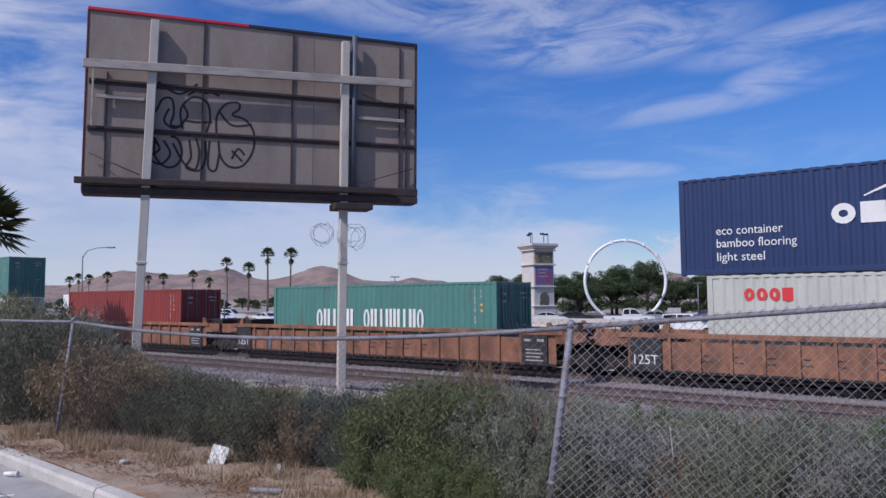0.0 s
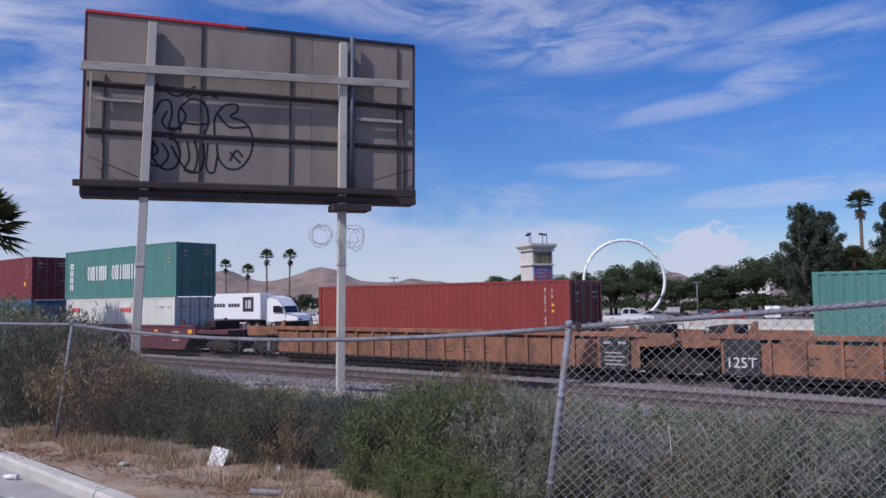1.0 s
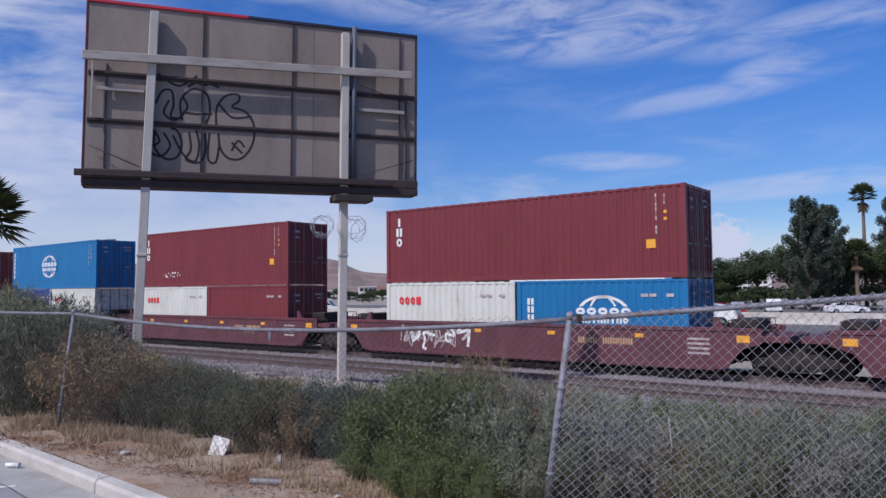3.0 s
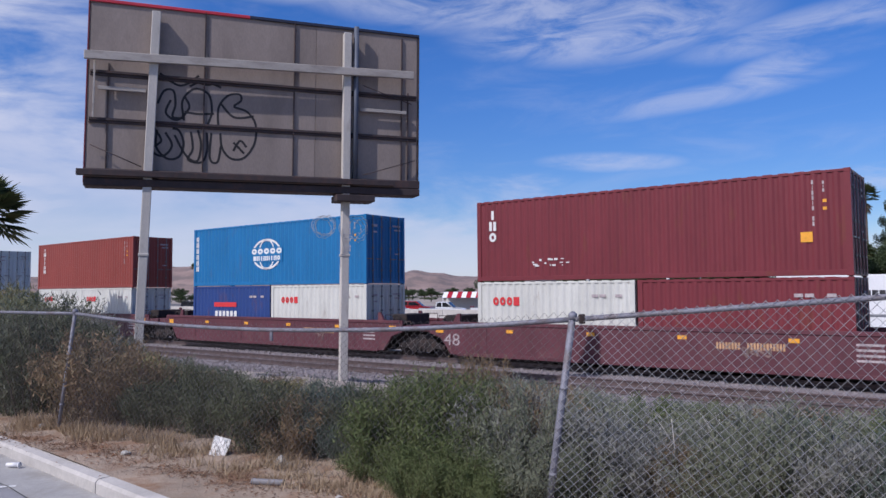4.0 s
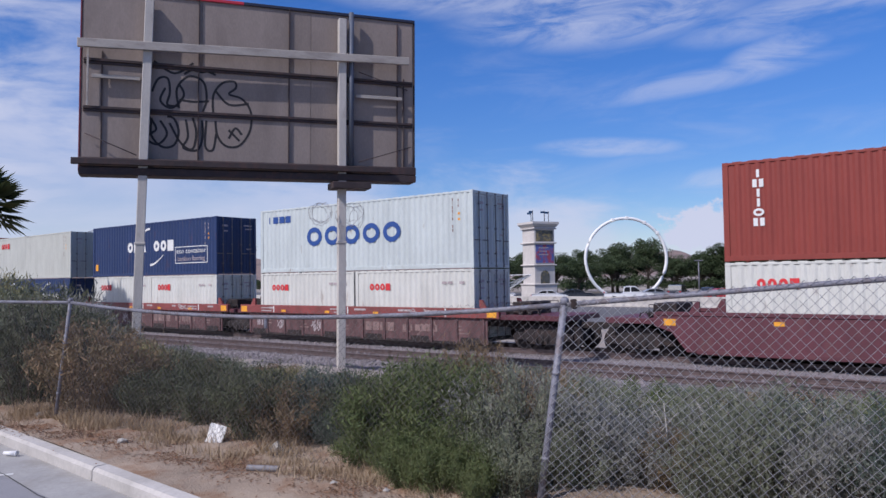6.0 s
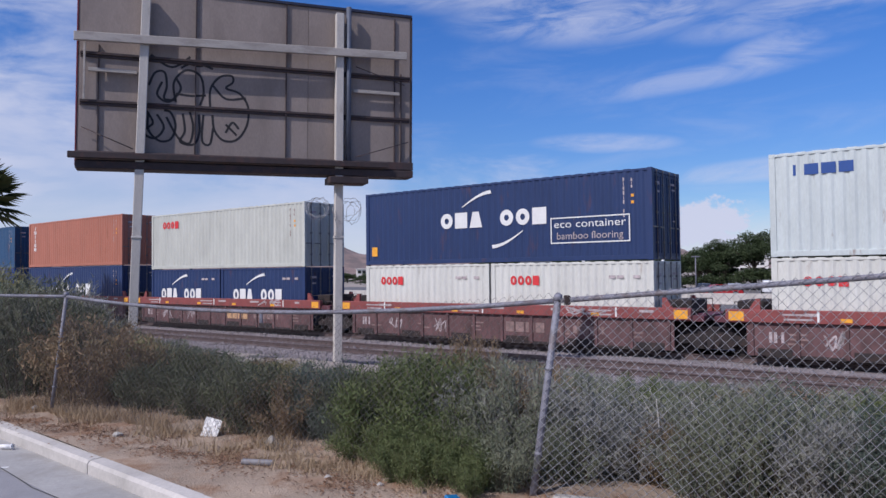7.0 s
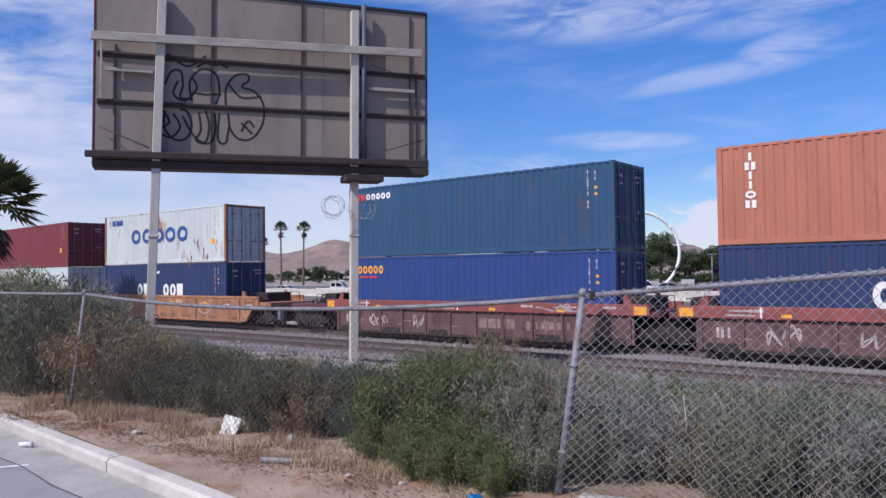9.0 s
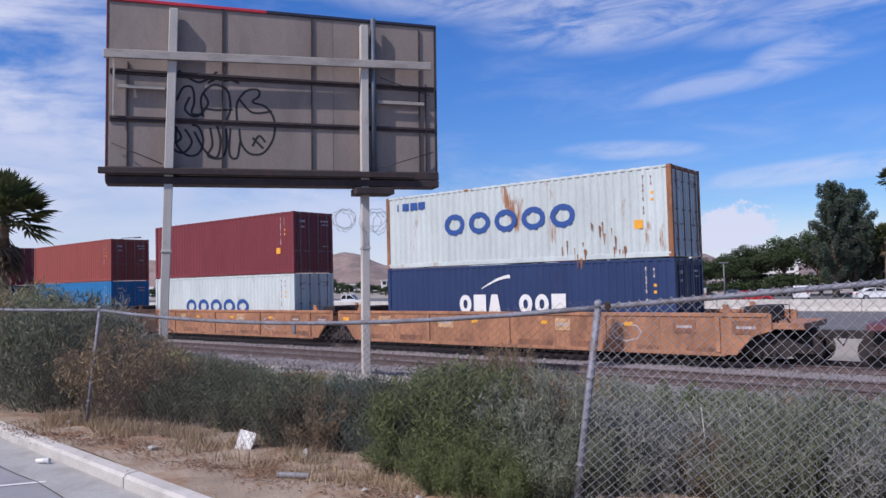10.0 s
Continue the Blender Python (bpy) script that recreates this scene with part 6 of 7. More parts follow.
def tree_model(seed, label, conifer):
    """A tree of unit height ten: trunk, limbs and a broken crown."""
    rnd = random.Random(seed)
    t = thing("conifer_tree" if conifer else "broadleaf_tree", label, "tree", pose(0, 0, 0), "distant trees")
    tr, lm, g = Geo(), Geo(), Geo()
    tr.tube([(0, 0, 0), (0.1, 0.05, 4), (0.0, 0.1, 9.4 if conifer else 6.0)], [0.28, 0.2, 0.04], 8)
    if conifer:
        for k in range(96):
            z = 1.2 + 8.2 * (k / 96) ** 0.9
            a = k * 2.39996 + rnd.uniform(-.4, .4)
            l = (2.9 - 2.1 * (k / 96) ** 1.4) * rnd.uniform(0.35, 1.28)
            d = Vector((math.cos(a), math.sin(a), rnd.uniform(0.25, 0.85))).normalized()
            e = Vector((0, 0, z)) + d * l
            lm.tube([(0, 0, z), e], [0.06, 0.015], 4, False)
            for q in (0.45, 0.7, 0.9, 1.05):
                leaf_cloud(g, Vector((0, 0, z)).lerp(e, q) + Vector((0, 0, 0.15)), 0.34 - 0.12 * q, 84, 0.085, rnd, 2.1)
    else:
        for k in range(34):
            a, e = k * 2.39996, rnd.uniform(-0.25, 1.4)
            rr = rnd.uniform(1.7, 3.6)
            c = Vector((math.cos(a) * math.cos(e) * rr, math.sin(a) * math.cos(e) * rr, 5.6 + math.sin(e) * rr * 1.05))
            lm.tube([(0, 0, rnd.uniform(2.5, 5)), c], [0.09, 0.03], 4, False)
            leaf_cloud(g, c, rnd.uniform(0.7, 1.3), 260, 0.14, rnd, 0.85)
            leaf_cloud(g, c * 0.7 + Vector((0, 0, 1.2)), 1.0, 40, 0.22, rnd)
        for k in range(12):
            a = k * 0.55
            leaf_cloud(g, Vector((math.cos(a) * 2.6, math.sin(a) * 2.6, 1.8 + rnd.random())), 1.2, 110, 0.2, rnd)
    part("trunk", tr, BARK, t)
    part("branchwork", lm, BARK, t)
    m = LEAF_PINE if conifer else LEAF_TREE
    part("crown", raw("crown", g, m), m, t)
    return t


def trees():
    rnd = random.Random(8)
    con, con2 = tree_model(91, "tall dark conifer beyond the road", True), tree_model(92, "tall dark conifer beyond the road", True)
    br = [tree_model(93 + k, "dense dark green tree beyond the road", False) for k in range(3)]
    used = set()

    def put(src, x, y, top, wide=1.0):
        top, wide = (top + 0.9, wide * 1.15) if src not in (con, con2) and y < 200 else (top, wide)
        k = (top + 1.8) / (9.9 if src in (con, con2) else 9.2)
        m = pose(x, y, -1.8, 0, 0, rnd.uniform(0, 360)) @ Matrix.Diagonal((k * wide, k * wide, k, 1))
        if src in used:
            o = copy_thing(src, m)
            o.matrix_basis = m
        else:
            used.add(src)
            src.matrix_basis = m
    put(con, 49.4, 100, 13.6, 0.98)
    put(con2, 53.6, 103, 12.9, 0.98)
    put(con, 65.5, 106, 14.4, 1.0)
    put(con2, 69.5, 110, 14.5, 0.8)
    put(con2, 60, 112, 9.0, 0.9)
    for i, (x, y, z, w) in enumerate(((45.7, 130, 4.2, 1.1), (34.6, 125, 6.3, 0.9), (51.5, 118, 0.8, 1.3), (40, 129, 3.6, 1.2), (30, 131, 3.8, 1.2), (24.5, 132, 3.2, 1.2), (19.5, 128, 4.2, 1.1),
                                      (56, 114, 6.3, 1.0), (9.0, 126, 4.4, 1.3), (47.5, 122, 1.6, 1.3), (62, 118, 6.0, 1.0), (36.5, 140, 4.6, 1.2), (55, 150, 2.6, 1.4), (70, 120, 7.0, 1.0),
                                      (27, 145, 5.6, 1.2), (16, 150, 5.0, 1.3), (43, 118, 3.4, 1.3), (38, 120, 3.0, 1.3), (59, 108, 5.6, 1.1), (47, 112, 0.6, 1.4), (22, 120, 3.2, 1.3), (32, 136, 6.0, 1.1), (65, 100, 5.0, 1.2), (55.5, 107, 4.2, 1.2), (45, 117, 5.0, 1.1), (48.6, 114, 6.0, 1.0), (41.5, 119, 3.8, 1.2), (52.5, 111, 6.8, 1.0), (57.5, 104, 6.0, 1.1), (63, 103, 7.2, 1.0))):
        put(br[i % 3], x, y, z, w)
    for i in range(34):
        a = -0.60 + 0.72 * i / 33
        y = rnd.uniform(230, 420)
        put(br[i % 3], a * y, y, rnd.uniform(0.8, 3.6), rnd.uniform(1.2, 2.0))
    for i in range(44):
        a = -0.60 + 0.60 * i / 43 + rnd.uniform(-0.008, 0.008)
        y = rnd.uniform(205, 330)
        put(br[i % 3], a * y, y, rnd.uniform(0.6, 2.6), rnd.uniform(1.1, 2.2))


trees()

# ---- beyond the tracks ----


def beyond():
    road = Geo()
    a, b, c, d = place(-400, 46), place(400, 46), place(400, 69), place(-400, 69)
    road.prism([(p.x, p.y) for p in (a, b, c, d)], 2, -1.85, -1.73)
    tagged(new("far_road", road.mesh("far_road", FAR_ASPHALT)), "grey asphalt road beyond the tracks", "road", kind="structure")
    lot = Geo()
    a, b, c, d = place(-400, 71), place(400, 71), place(400, 125), place(-400, 125)
    lot.prism([(p.x, p.y) for p in (a, b, c, d)], 2, -1.85, -1.735)
    tagged(new("parking_lot", lot.mesh("parking_lot", FAR_ASPHALT)), "grey asphalt car park beyond the road", "car park", kind="structure")
    wall = thing("concrete_barrier", "long pale concrete roadside barrier", "barrier", along(0, 70, -1.74))
    seg = Geo().prism([(-0.3, 0), (-0.3, 0.08), (-0.16, 0.33), (-0.09, 0.98), (-0.07, 1.02), (0.07, 1.02), (0.09, 0.98), (0.16, 0.33), (0.3, 0.08), (0.3, 0)], 0, 0.02, 5.98).mesh("barrier_segment", CONCRETE)
    for i in range(-26, 14):
        o = part("barrier_segment", seg, CONCRETE, wall)
        o.matrix_local = pose(i * 6.0, 0, 0)


beyond()


def tower():
    t = thing("sign_tower", "pale stone sign tower with flags and bright panels", "tower", pose(14.2, 110, -1.76, 0, 0, 24))
    H = 10.9
    part("shaft", Geo().box(-1.72, 1.72, -1.72, 1.72, 0, H, 0.03), STONE_PALE, t)
    part("plinth", Geo().box(-1.95, 1.95, -1.95, 1.95, 0, 1.9, 0.05), STONE_PALE, t)
    for z, e, h in ((1.9, 2.08, 0.22), (4.75, 1.98, 0.22), (8.0, 1.98, 0.22), (10.15, 2.0, 0.2)):
        part("moulding", Geo().box(-e, e, -e, e, z, z + h, 0.05), STONE_PALE, t)
    cp = Geo()
    e0, e1 = 1.85, 2.25
    vs = [(sx * e, sy * e, z) for e, z in ((e0, H - 0.5), (e1, H), (e1, H + 0.32)) for sx, sy in ((-1, -1), (1, -1), (1, 1), (-1, 1))]
    fs = [(i, (i + 1) % 4, (i + 1) % 4 + 4, i + 4) for i in range(4)] + [(i + 4, (i + 1) % 4 + 4, (i + 1) % 4 + 8, i + 8) for i in range(4)] + [(0, 3, 2, 1), (8, 9, 10, 11)]
    cp.add(vs, fs)
    part("cornice", cp, STONE_PALE, t)
    SIGN = mat("dark_sign_panel", (0.10, 0.10, 0.085), 0.5, 0, 0.4, 1.2, 6, 0.0, (0.36, 0.27, 0.10), 0.7)
    SCREEN = mat("coloured_screen", (0.10, 0.13, 0.34), 0.35, 0, 0.4, 0.8, 5, 0.0, (0.42, 0.06, 0.06), 0.9, spot=0.46)
    part("sign_panel", Geo().box(-1.45, 1.45, -1.80, -1.70, 8.35, 9.95, 0.02), SIGN, t, "dark sign panel with gilded marks")
    part("screen", Geo().box(-1.5, 1.5, -1.82, -1.70, 5.15, 7.85, 0.02), SCREEN, t, "red and blue picture screen")
    # no recess is cut: a dark plate carries the niche's shade as colour
    g = Geo()
    out = [(-0.75, 1.95)] + [(-0.75 * math.cos(a * math.pi / 8), 3.3 + 0.75 * math.sin(a * math.pi / 8)) for a in range(9)] + [(0.75, 1.95)]
    g.prism(out, 1, -1.79, -1.69)
    part("niche", g, SIGN, t, "dark arched plate for a shaded niche")
    for k in range(3):
        part("sign_bar", Geo().box(-1.0, 0.6 - 0.3 * (k % 2), -1.835, -1.822, 7.3 - 0.5 * k, 7.45 - 0.5 * k), MARK_DIM, t, "pale bar in place of small print")
    for x, y in ((-1.6, -1.2), (0.4, -1.2), (1.5, -0.6), (-0.4, 1.3)):
        f = part("flag_pole", Geo().tube([(x, y, H + 0.3), (x, y, H + 2.0)], 0.05, 6), STEEL_DARK, t)
        fl = Geo()
        for k in range(4):
            fl.add([(x - 0.16 * k, y + 0.05 * math.sin(k * 2), H + 1.95), (x - 0.16 * (k + 1), y + 0.05 * math.sin(k * 2 + 2), H + 1.92), (x - 0.16 * (k + 1), y + 0.05 * math.sin(k * 2 + 2), H + 1.62), (x - 0.16 * k, y + 0.05 * math.sin(k * 2), H + 1.65)], [(0, 1, 2, 3)])
        part("flag", fl, P_STEEL, f, "small dark flag")


tower()


def ring_arch():
    a = thing("ring_sculpture", "huge thin white ring standing on edge", "sculpture", pose(23.55, 95, 3.55))
    pts = [(5.22 * math.cos(w * math.pi / 32), 0, 5.22 * math.sin(w * math.pi / 32)) for w in range(65)]
    part("ring", Geo().tube(pts, 0.20, 10, False), WHITE_PIPE, a)
    for w in (62, 88, 108, 38):
        c = (5.22 * math.cos(math.radians(w)), 0, 5.22 * math.sin(math.radians(w)))
        part("joint_collar", Geo().box(c[0] - 0.2, c[0] + 0.2, -0.24, 0.24, c[2] - 0.2, c[2] + 0.24, 0.05), WHITE_PIPE, a)
    part("foot", Geo().box(-1.4, 1.4, -0.8, 0.8, -5.35, -4.85, 0.05), CONCRETE, a)


ring_arch()


def butterfly_canopy():
    c = thing("steel_canopy", "white V-shaped steel lattice canopy on a red column", "canopy", pose(7.3, 88, -1.74))
    part("column", Geo().tube([(0, 0, 0), (0, 0, 1.4)], 0.22, 10), CAR_RED, c, "red column")
    for y in (-1.5, 0, 1.5):
        g = Geo()
        for sx in (-1, 1):
            g.tube([(0, y * 0.3, 1.4), (sx * 2.9, y, 3.35)], 0.06, 5)
            g.tube([(sx * 0.5, y * 0.6, 2.4), (sx * 2.9, y, 3.35)], 0.045, 5)
            for k in range(4):
                q = 0.2 + 0.2 * k
                g.tube([(sx * 2.9 * q, y, 1.4 + 1.95 * q), (sx * (0.5 + 2.4 * (q + 0.08)), y, 2.4 + 0.95 * (q + 0.08))], 0.03, 4)
        part("truss", g, WHITE_PIPE, c)
    part("roof_edge", Geo().box(-3.0, 3.0, -1.6, 1.6, 3.33, 3.42, 0.02), WHITE_PIPE, c)


butterfly_canopy()


def market_stall():
    s = thing("market_canopy", "red and white striped market canopy", "canopy", pose(2.4, 100, -1.74, 0, 0, -12))
    for i in range(8):
        x = -2.6 + i * 0.65
        g = Geo().prism([(-1.4, 2.35), (0, 3.1), (1.4, 2.35), (1.4, 2.28), (0, 3.03), (-1.4, 2.28)], 0, x, x + 0.645)
        part("roof_stripe", g, CAR_RED if i % 2 else WHITE_PIPE, s)
    for x in (-2.5, 2.5):
        for y in (-1.3, 1.3):
            part("leg", Geo().tube([(x, y, 0), (x, y, 2.35)], 0.05, 6), WHITE_PIPE, s)
    part("back_wall", Geo().box(-2.5, 2.5, 1.25, 1.35, 0, 2.3, 0.01), WALL_WHITE, s)


market_stall()


def street_lamps():
    for x, y, h, r in ((-39.2, 80, 8.0, 1), (-30.5, 103, 4.2, 0), (36.0, 104, 5.0, 0), (-6.2, 95, 6.0, 0)):
        l = thing("street_lamp", "tall grey street lamp with a curved arm" if r else "slim grey lamp post with a flat head", "street lamp", pose(x, y, -1.74), "street lamps")
        part("pole", Geo().tube([(0, 0, 0), (0, 0, h)], [0.11, 0.07], 8), GALV, l)
        if r:
            part("arm", Geo().tube([(0, 0, h), (0.5, 0, h + 0.75), (1.6, 0, h + 1.05), (3.0, 0, h + 1.1)], 0.05, 6), GALV, l)
            part("lamp_head", Geo().box(2.7, 3.5, -0.15, 0.15, h + 1.0, h + 1.16, 0.05), GALV, l)
        else:
            part("lamp_head", Geo().box(-0.6, 0.6, -0.15, 0.15, h, h + 0.14, 0.04), GALV, l)


street_lamps()


def office(x, y, w, d, z, storeys, turn, label, wallm=None):
    b = thing("office_building", label, "building", pose(x, y, -1.8, 0, 0, turn), "distant buildings")
    h = z + 1.8
    part("wall", Geo().box(-w / 2, w / 2, -d / 2, d / 2, 0, h, 0.05), wallm or WALL_WHITE, b)
    part("roof", Geo().box(-w / 2 - 0.3, w / 2 + 0.3, -d / 2 - 0.3, d / 2 + 0.3, h, h + 0.35, 0.05), wallm or WALL_WHITE, b)
    st = h / storeys
    pane = Geo().box(-0.75, 0.75, -0.05, 0.05, 0, st * 0.5, 0.01).mesh("window", GLASS_DARK)
    for k in range(storeys):
        for i in range(int(w / 1.9)):
            o = part("window", pane, GLASS_DARK, b)
            o.matrix_local = pose(-w / 2 + 1.2 + i * 1.9, -d / 2 - 0.03, k * st + st * 0.3)


def house(x, y, w, h, turn, roofm):
    b = thing("house", "small pale house with a low pitched roof", "house", pose(x, y, -1.8, 0, 0, turn), "distant houses")
    d = w * 0.7
    part("wall", Geo().box(-w / 2, w / 2, -d / 2, d / 2, 0, h, 0.02), WALL_WHITE, b)
    part("roof", Geo().prism([(-d / 2 - 0.4, h), (0, h + d * 0.28), (d / 2 + 0.4, h), (d / 2 + 0.4, h - 0.12), (-d / 2 - 0.4, h - 0.12)], 0, -w / 2 - 0.3, w / 2 + 0.3), roofm, b)
    pane = Geo().box(-0.6, 0.6, -0.05, 0.05, 0, 1.1, 0.01).mesh("window", GLASS_DARK)
    for i in (-0.3, 0.0, 0.3):
        o = part("window", pane, GLASS_DARK, b)
        o.matrix_local = pose(i * w, -d / 2 - 0.03, h * 0.35)


def distance():
    office(126, 300, 13, 12, 6.6, 4, -20, "white office block with dark window bands")
    office(-30, 330, 16, 10, 3.2, 2, 8, "low white building among trees")
    office(-52, 300, 14, 10, 1.6, 1, 4, "low white building among trees")
    for x, y, w, h, t in ((-190, 380, 9, 3.6, 12), (-172, 390, 9, 3.4, -8), (-150, 340, 8, 3.4, 5), (-20, 280, 10, 3.2, -6)):
        house(x, y, w, h, t, ROOF_RED if w > 9 else CONCRETE)
    # hills
    bumps = ((200, 70, 70), (300, 62, 75), (395, 78, 60), (480, 30, 60), (570, 92, 62), (660, 30, 60), (745, 46, 55), (850, 30, 70), (1100, 56, 55), (1190, 58, 50), (1290, 42, 55), (40, 40, 90), (1500, 50, 120))

    def at(a, b):
        d = 2100 + 900 * b
        px = 784 + 1300 * a
        h = sum(q * math.exp(-((px - c) / w) ** 2) for c, q, w in bumps) + 26
        x, y = a * d, d
        rise = smooth(b, 0.0, 0.55) * (1 - 0.35 * smooth(b, 0.6, 1.0))
        rough = noise.fractal((x / 260, y / 260, 2.0), 0.9, 2.1, 6)
        ridge = 1 - abs(noise.noise((x / 120, y / 420, 7.0)))
        return (x, y, -6 + (h * (0.80 + 0.22 * ridge) + 9 * rough) * rise * d / 2600)
    g = grid_mesh("hills", list(np.arange(-0.95, 0.96, 0.006)), list(np.arange(0, 1.01, 0.05)), at, HILL)
    tagged(g, "bare tan desert hills on the horizon", "hills", kind="structure")


distance()

# ---- vehicles ----


def loft(sections):
    """A closed skin through matching outlines."""
    g = Geo()
    n = len(sections[0])
    vs = [p for s in sections for p in s]
    fs = [(j * n + i, j * n + (i + 1) % n, (j + 1) * n + (i + 1) % n, (j + 1) * n + i) for j in range(len(sections) - 1) for i in range(n)]
    fs += [tuple(range(n - 1, -1, -1)), tuple(range((len(sections) - 1) * n, len(sections) * n))]
    return g.add(vs, fs)


def wheel_set(car, xs, y, r):
    ty = Geo().disc((0, 0, 0), 1, r * 0.62, r, 0.22, 20).mesh("tyre", RUBBER)
    rm = Geo().disc((0, 0, 0), 1, 0.0, r * 0.63, 0.16, 16).mesh("rim", RIM)
    for x in xs:
        for s in (-1, 1):
            w = part("wheel", ty, RUBBER, car)
            w.matrix_local = pose(x, s * y, r)
            part("rim", rm, RIM, w)


CARS = {}


def vehicle(kind, m, label, where):
    """Heading along +x. Outlines are half-profiles swept across the width."""
    key = (kind, m.name)
    if key in CARS:
        c = copy_thing(CARS[key], where)
        return tagged(c, label)
    c = thing({"sedan": "sedan_car", "suv": "suv_car", "pickup": "pickup_truck"}[kind], label, "car" if kind != "pickup" else "pickup truck", where, "cars beyond the tracks")
    if kind == "sedan":
        low = [(-2.3, 0.32), (-2.33, 0.75), (-2.2, 0.98), (-1.5, 1.02), (1.0, 0.98), (1.9, 0.86), (2.25, 0.7), (2.3, 0.35)]
        cab = [(-1.75, 1.0), (-1.05, 1.38), (-0.3, 1.45), (0.35, 1.40), (1.15, 0.97)]
        wx, r, w = (-1.4, 1.42), 0.33, 0.9
    elif kind == "suv":
        low = [(-2.4, 0.40), (-2.45, 0.9), (-2.4, 1.15), (1.0, 1.12), (2.15, 1.02), (2.4, 0.85), (2.42, 0.42)]
        cab = [(-2.38, 1.13), (-2.15, 1.76), (-1.5, 1.82), (0.3, 1.80), (1.15, 1.1)]
        wx, r, w = (-1.5, 1.5), 0.38, 0.96
    else:
        low = [(-2.9, 0.5), (-2.9, 1.12), (-0.75, 1.12), (-0.7, 1.14), (1.5, 1.14), (2.6, 1.08), (2.85, 0.9), (2.88, 0.5)]
        cab = [(-0.75, 1.12), (-0.62, 1.80), (-0.3, 1.88), (0.75, 1.86), (1.55, 1.12)]
        wx, r, w = (-1.75, 1.85), 0.40, 0.98
    part("body", loft([[(x, s * w * k, z) for x, z in low] for s, k in ((-1, 0.94), (-1, 1.0), (1, 1.0), (1, 0.94))]), m, c)
    part("cabin", loft([[(x * (0.97 if k < 0.9 else 1), s * w * k, 0.98 * z if k < 0.8 else z) for x, z in cab] for s, k in ((-1, 0.86), (1, 0.86))]), m, c)
    mid = [sum(x for x, z in cab) / len(cab), sum(z for x, z in cab) / len(cab)]
    for s in (-1, 1):
        g = Geo()
        win = [(mid[0] + (x - mid[0]) * 0.86, mid[1] + (z - mid[1]) * 0.74) for x, z in cab]
        g.prism(win, 1, s * w * 0.862 - 0.01, s * w * 0.862 + 0.01)
        part("side_window", g, GLASS_DARK, c)
        pl = Geo().box(mid[0] - 0.05, mid[0] + 0.05, s * w * 0.865 - 0.015, s * w * 0.865 + 0.015, cab[0][1], cab[2][1] - 0.08)
        part("door_pillar", pl, m, c)
        part("headlight", Geo().box(low[-2][0] - 0.18, low[-2][0] + 0.03, s * w * 0.62 - 0.16, s * w * 0.62 + 0.16, low[-2][1] - 0.12, low[-2][1] + 0.02, 0.02), RIM, c)
        part("tail_light", Geo().box(low[1][0] - 0.03, low[1][0] + 0.12, s * w * 0.75 - 0.12, s * w * 0.75 + 0.12, low[1][1] - 0.05, low[1][1] + 0.13, 0.02), CAR_RED, c)
    ws = Geo()
    a, b = cab[-1], cab[-2]
    ws.add([(a[0] - 0.06, -w * 0.76, a[1] + 0.05), (a[0] - 0.06, w * 0.76, a[1] + 0.05), (b[0] + 0.05, w * 0.74, b[1] - 0.04), (b[0] + 0.05, -w * 0.74, b[1] - 0.04)], [(0, 1, 2, 3)])
    for i, v in enumerate(ws.v):
        ws.v[i] = (v[0] + 0.035, v[1], v[2] + 0.02)
    part("windscreen", ws, GLASS_DARK, c)
    if kind == "pickup":
        part("load_bed", Geo().box(-2.8, -0.85, -0.82, 0.82, 1.125, 1.13), RUBBER, c, "dark open load bed")
    wheel_set(c, wx, w - 0.10, r)
    part("bumper", Geo().box(low[-1][0] - 0.12, low[-1][0] + 0.06, -w * 0.9, w * 0.9, 0.36, 0.56, 0.04), CAR_DARK if kind == "pickup" else m, c)
    CARS[key] = c
    return c


TRAFFIC = []


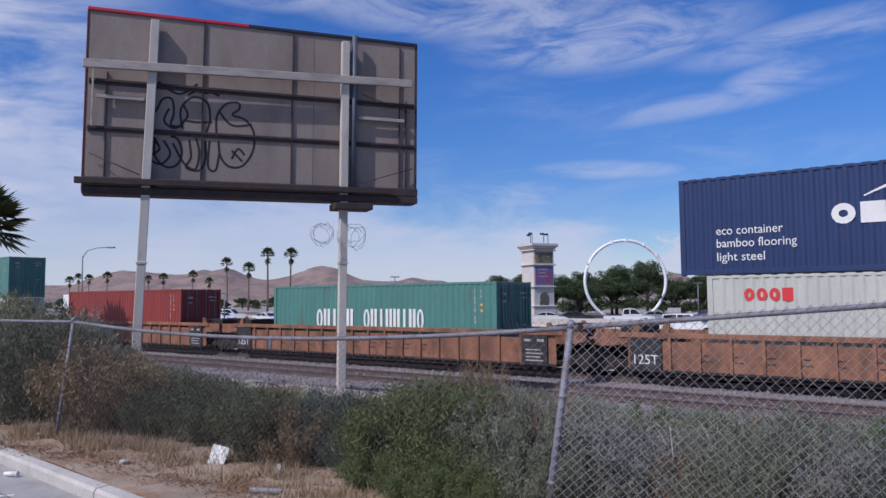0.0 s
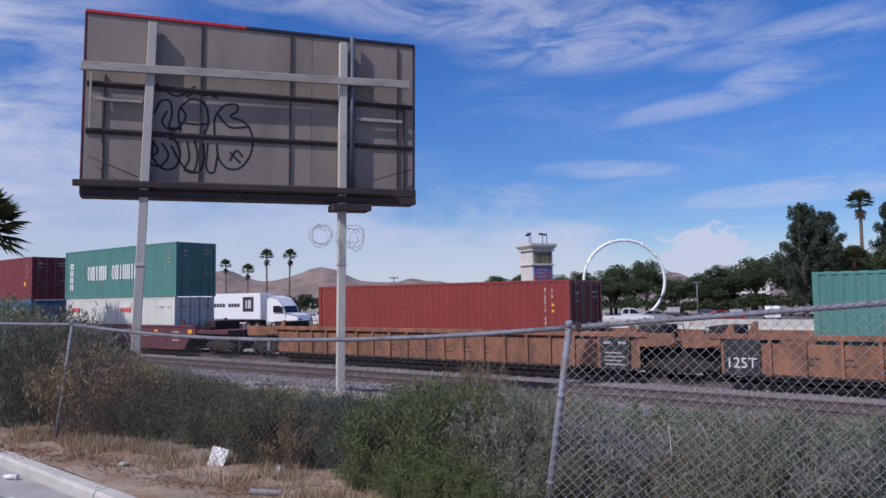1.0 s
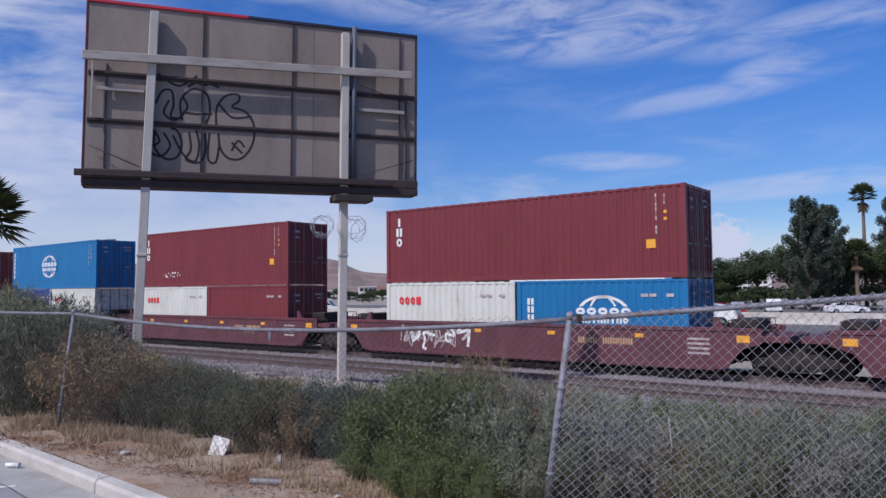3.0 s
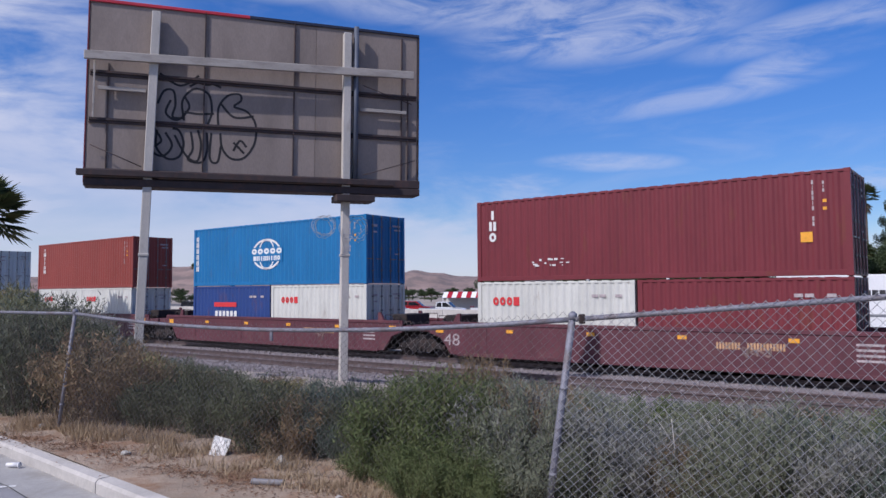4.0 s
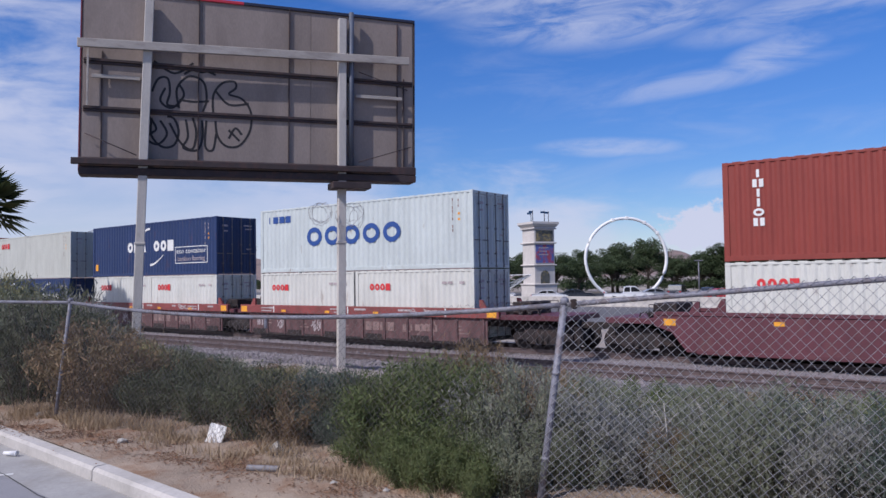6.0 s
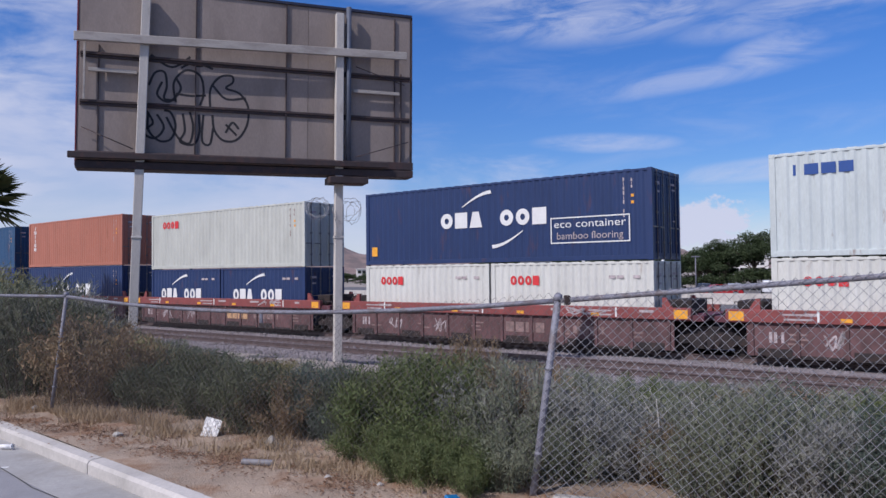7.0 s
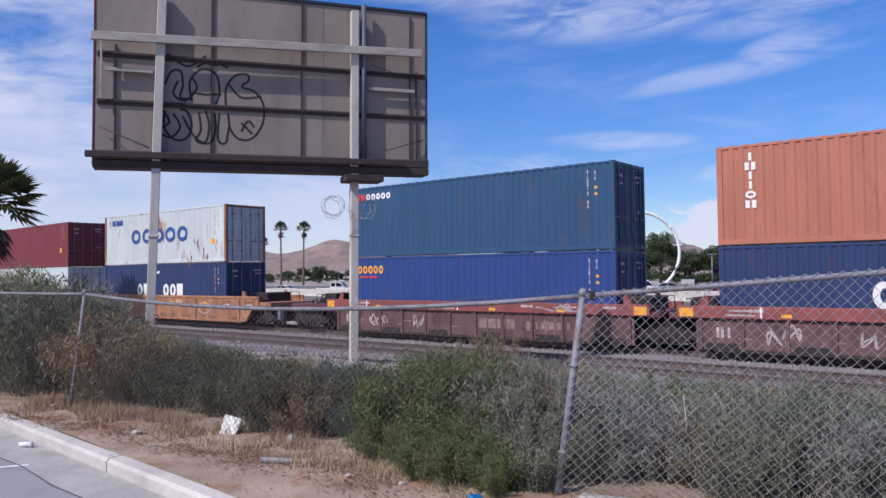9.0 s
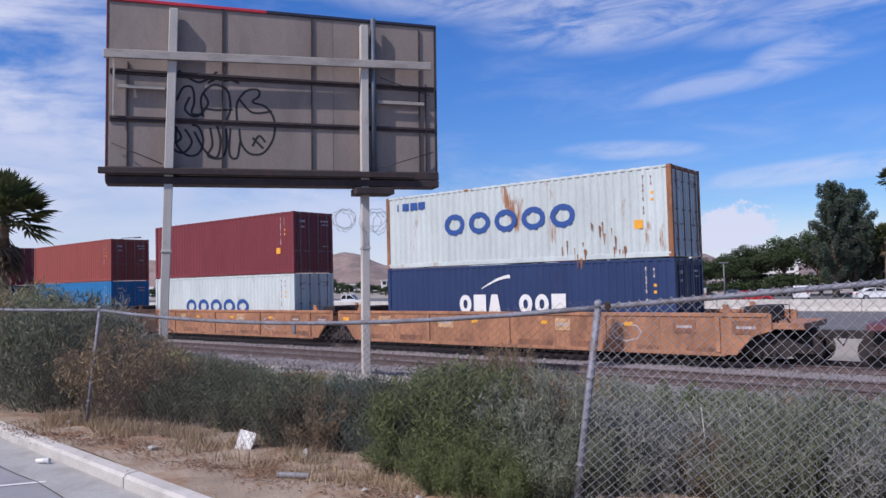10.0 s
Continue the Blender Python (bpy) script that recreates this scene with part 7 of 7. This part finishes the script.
def parked():
    PZ = -1.735
    rows = [("pickup", CAR_WHITE, "white pickup truck parked in the lot", 21.6, 86, 2), ("sedan", CAR_WHITE, "white car parked in the lot", 13.2, 92, 5), ("pickup", CAR_WHITE, "white pickup truck parked in the lot", -0.3, 92, -3),
            ("sedan", CAR_WHITE, "white car parked in the lot", -6.3, 97, 8), ("pickup", CAR_WHITE, "white pickup truck parked in the lot", 6.2, 94, 0), ("sedan", CAR_DARK, "dark grey car parked in the lot", 17.0, 95, 12),
            ("sedan", CAR_SILVER, "silver car parked in the lot", 26.5, 92, 10), ("suv", CAR_DARK, "dark grey utility car parked in the lot", 30.5, 96, 75), ("sedan", CAR_DARK, "dark grey car parked in the lot", 34.0, 95, 80),
            ("sedan", CAR_SILVER, "silver car parked in the lot", 37.5, 94, 78), ("suv", CAR_WHITE, "white utility car parked in the lot", 41.5, 93, 82), ("sedan", CAR_RED, "red car parked in the lot", 33.5, 88, 6),
            ("sedan", CAR_WHITE, "white car parked in the lot", 48.0, 88, 4), ("sedan", CAR_SILVER, "silver car parked in the lot", 54.0, 86, 0), ("pickup", CAR_WHITE, "white pickup truck parked in the lot", -17.5, 108, 4),
            ("suv", CAR_RED, "red utility car parked in the lot", -4.2, 104, 4), ("sedan", CAR_WHITE, "white car parked in the lot", -26.0, 112, 0), ("suv", CAR_WHITE, "white utility car parked in the lot", -34.0, 118, 3),
            ("suv", CAR_DARK, "dark grey utility car parked in the lot", -42.0, 124, 0), ("sedan", CAR_WHITE, "white car parked in the lot", 60.5, 84, 0)]
    for k, m, lab, x, y, t in rows:
        vehicle(k, m, lab, pose(x, y, PZ, 0, 0, t - 14))


parked()


def semi_truck():
    t = thing("semi_truck", "white articulated lorry with a plain white trailer", "lorry", pose(0, 0, 0))
    tr = part("trailer", Geo().box(-13.6, 0, -1.28, 1.28, 1.25, 4.15, 0.04), CAR_WHITE, t)
    part("trailer_frame", Geo().box(-13.3, -0.4, -0.6, 0.6, 0.95, 1.25, 0.02), STEEL_DARK, t)
    part("side_skirt", Geo().box(-9.5, -3.8, -1.22, -1.18, 0.45, 1.25, 0.01), CAR_WHITE, t)
    part("mark_plate", Geo().box(-2.6, -1.0, -1.292, -1.282, 2.15, 3.75), BLACK_PANEL, tr, "black square mark")
    mark(tr, "mark_shape", blocks("ib", -2.25, -1.35, 2.5, 3.4, -1.296, 0.34), MARK_WHITE, "white plain shape")
    mark(tr, "mark_bar", blocks("ssssssss sssssss ssss", -12.4, -3.0, 2.65, 3.05, -1.287, 0.3), BLACK_PANEL, "dark bar")
    part("rub_rail", Geo().box(-13.6, 0, -1.30, -1.28, 1.25, 1.36), RIM, tr)
    cab = [(0.7, 0.9), (0.7, 3.55), (1.1, 3.85), (2.2, 3.6), (3.0, 2.75), (3.35, 2.0), (5.0, 1.75), (5.25, 1.2), (5.25, 0.6), (0.9, 0.6)]
    part("cab", loft([[(x, s * k, z) for x, z in cab] for s, k in ((-1, 1.05), (-1, 1.18), (1, 1.18), (1, 1.05))]), CAR_WHITE, t)
    part("chassis", Geo().box(-2.6, 5.0, -0.5, 0.5, 0.6, 0.95, 0.02), STEEL_DARK, t)
    for s in (-1, 1):
        part("side_window", Geo().prism([(1.75, 2.05), (1.75, 2.75), (2.75, 2.75), (3.15, 2.05)], 1, s * 1.19 - 0.01, s * 1.19 + 0.01), GLASS_DARK, t)
        part("mirror", Geo().box(3.15, 3.3, s * 1.42 - 0.08, s * 1.42 + 0.08, 1.95, 2.65, 0.02), STEEL_DARK, t)
        part("fuel_tank", Geo().tube([(1.0, s * 0.95, 0.68), (2.7, s * 0.95, 0.68)], 0.32, 12), RIM, t)
        part("headlight", Geo().box(5.0, 5.27, s * 0.85 - 0.2, s * 0.85 + 0.2, 1.2, 1.45, 0.03), RIM, t)
    part("windscreen", Geo().add([(3.06, -0.98, 2.72), (3.06, 0.98, 2.72), (3.40, 0.98, 2.04), (3.40, -0.98, 2.04)], [(0, 1, 2, 3)]), GLASS_DARK, t)
    wheel_set(t, (-12.4, -11.1, -1.9, -0.6, 4.1), 1.1, 0.5)
    a, v = Vector((-28.45, 86.55, -1.73)), Vector((18.7, -10.7, 0))
    turn = math.degrees(math.atan2(v.y, v.x))
    TRAFFIC.append((t, [(q, pose(*(a + v * (q - 0.5)), 0, 0, turn)) for q in (0.0, 5.0, 10.0)]))


semi_truck()


def road_traffic():
    def lane(ob, n, px, t0, v):
        q = (px - 784) / 1303
        d = n / (N.y + N.x * q)
        s0 = U.x * q * d + U.y * d
        TRAFFIC.append((ob, [(t, along(s0 + v * (t - t0), n, -1.728)) for t in (0.0, 5.0, 10.0)]))
    lane(vehicle("suv", CAR_WHITE, "white utility car driving on the road", pose(0, 0, 0)), 60, 1222, 0.0, 33)
    lane(vehicle("sedan", CAR_WHITE, "white car driving on the road", pose(0, 0, 0)), 67, 1196, 1.9, 36)
    lane(vehicle("sedan", CAR_WHITE, "white car driving on the road", pose(0, 0, 0)), 67, 1412, 1.9, 36)
    lane(vehicle("suv", CAR_SILVER, "silver utility car driving on the road", pose(0, 0, 0)), 60, 790, 0.5, 30)
    lane(vehicle("sedan", CAR_WHITE, "white car driving on the road", pose(0, 0, 0)), 64, 1075, 7.5, 31)


road_traffic()


def motions():
    """The train passes at an even speed; the road traffic behind it runs the same way."""
    for ob, s, z in TRAIN:
        ts = [k * 0.5 for k in range(21)] if s < BEND - 3 else (0.0, 5.0, 10.0)
        walk(ob, [(t, line(s + SPEED * t, TRACK, RAIL_Z + z)) for t in ts])
    for ob, rows in TRAFFIC:
        walk(ob, rows)


motions()
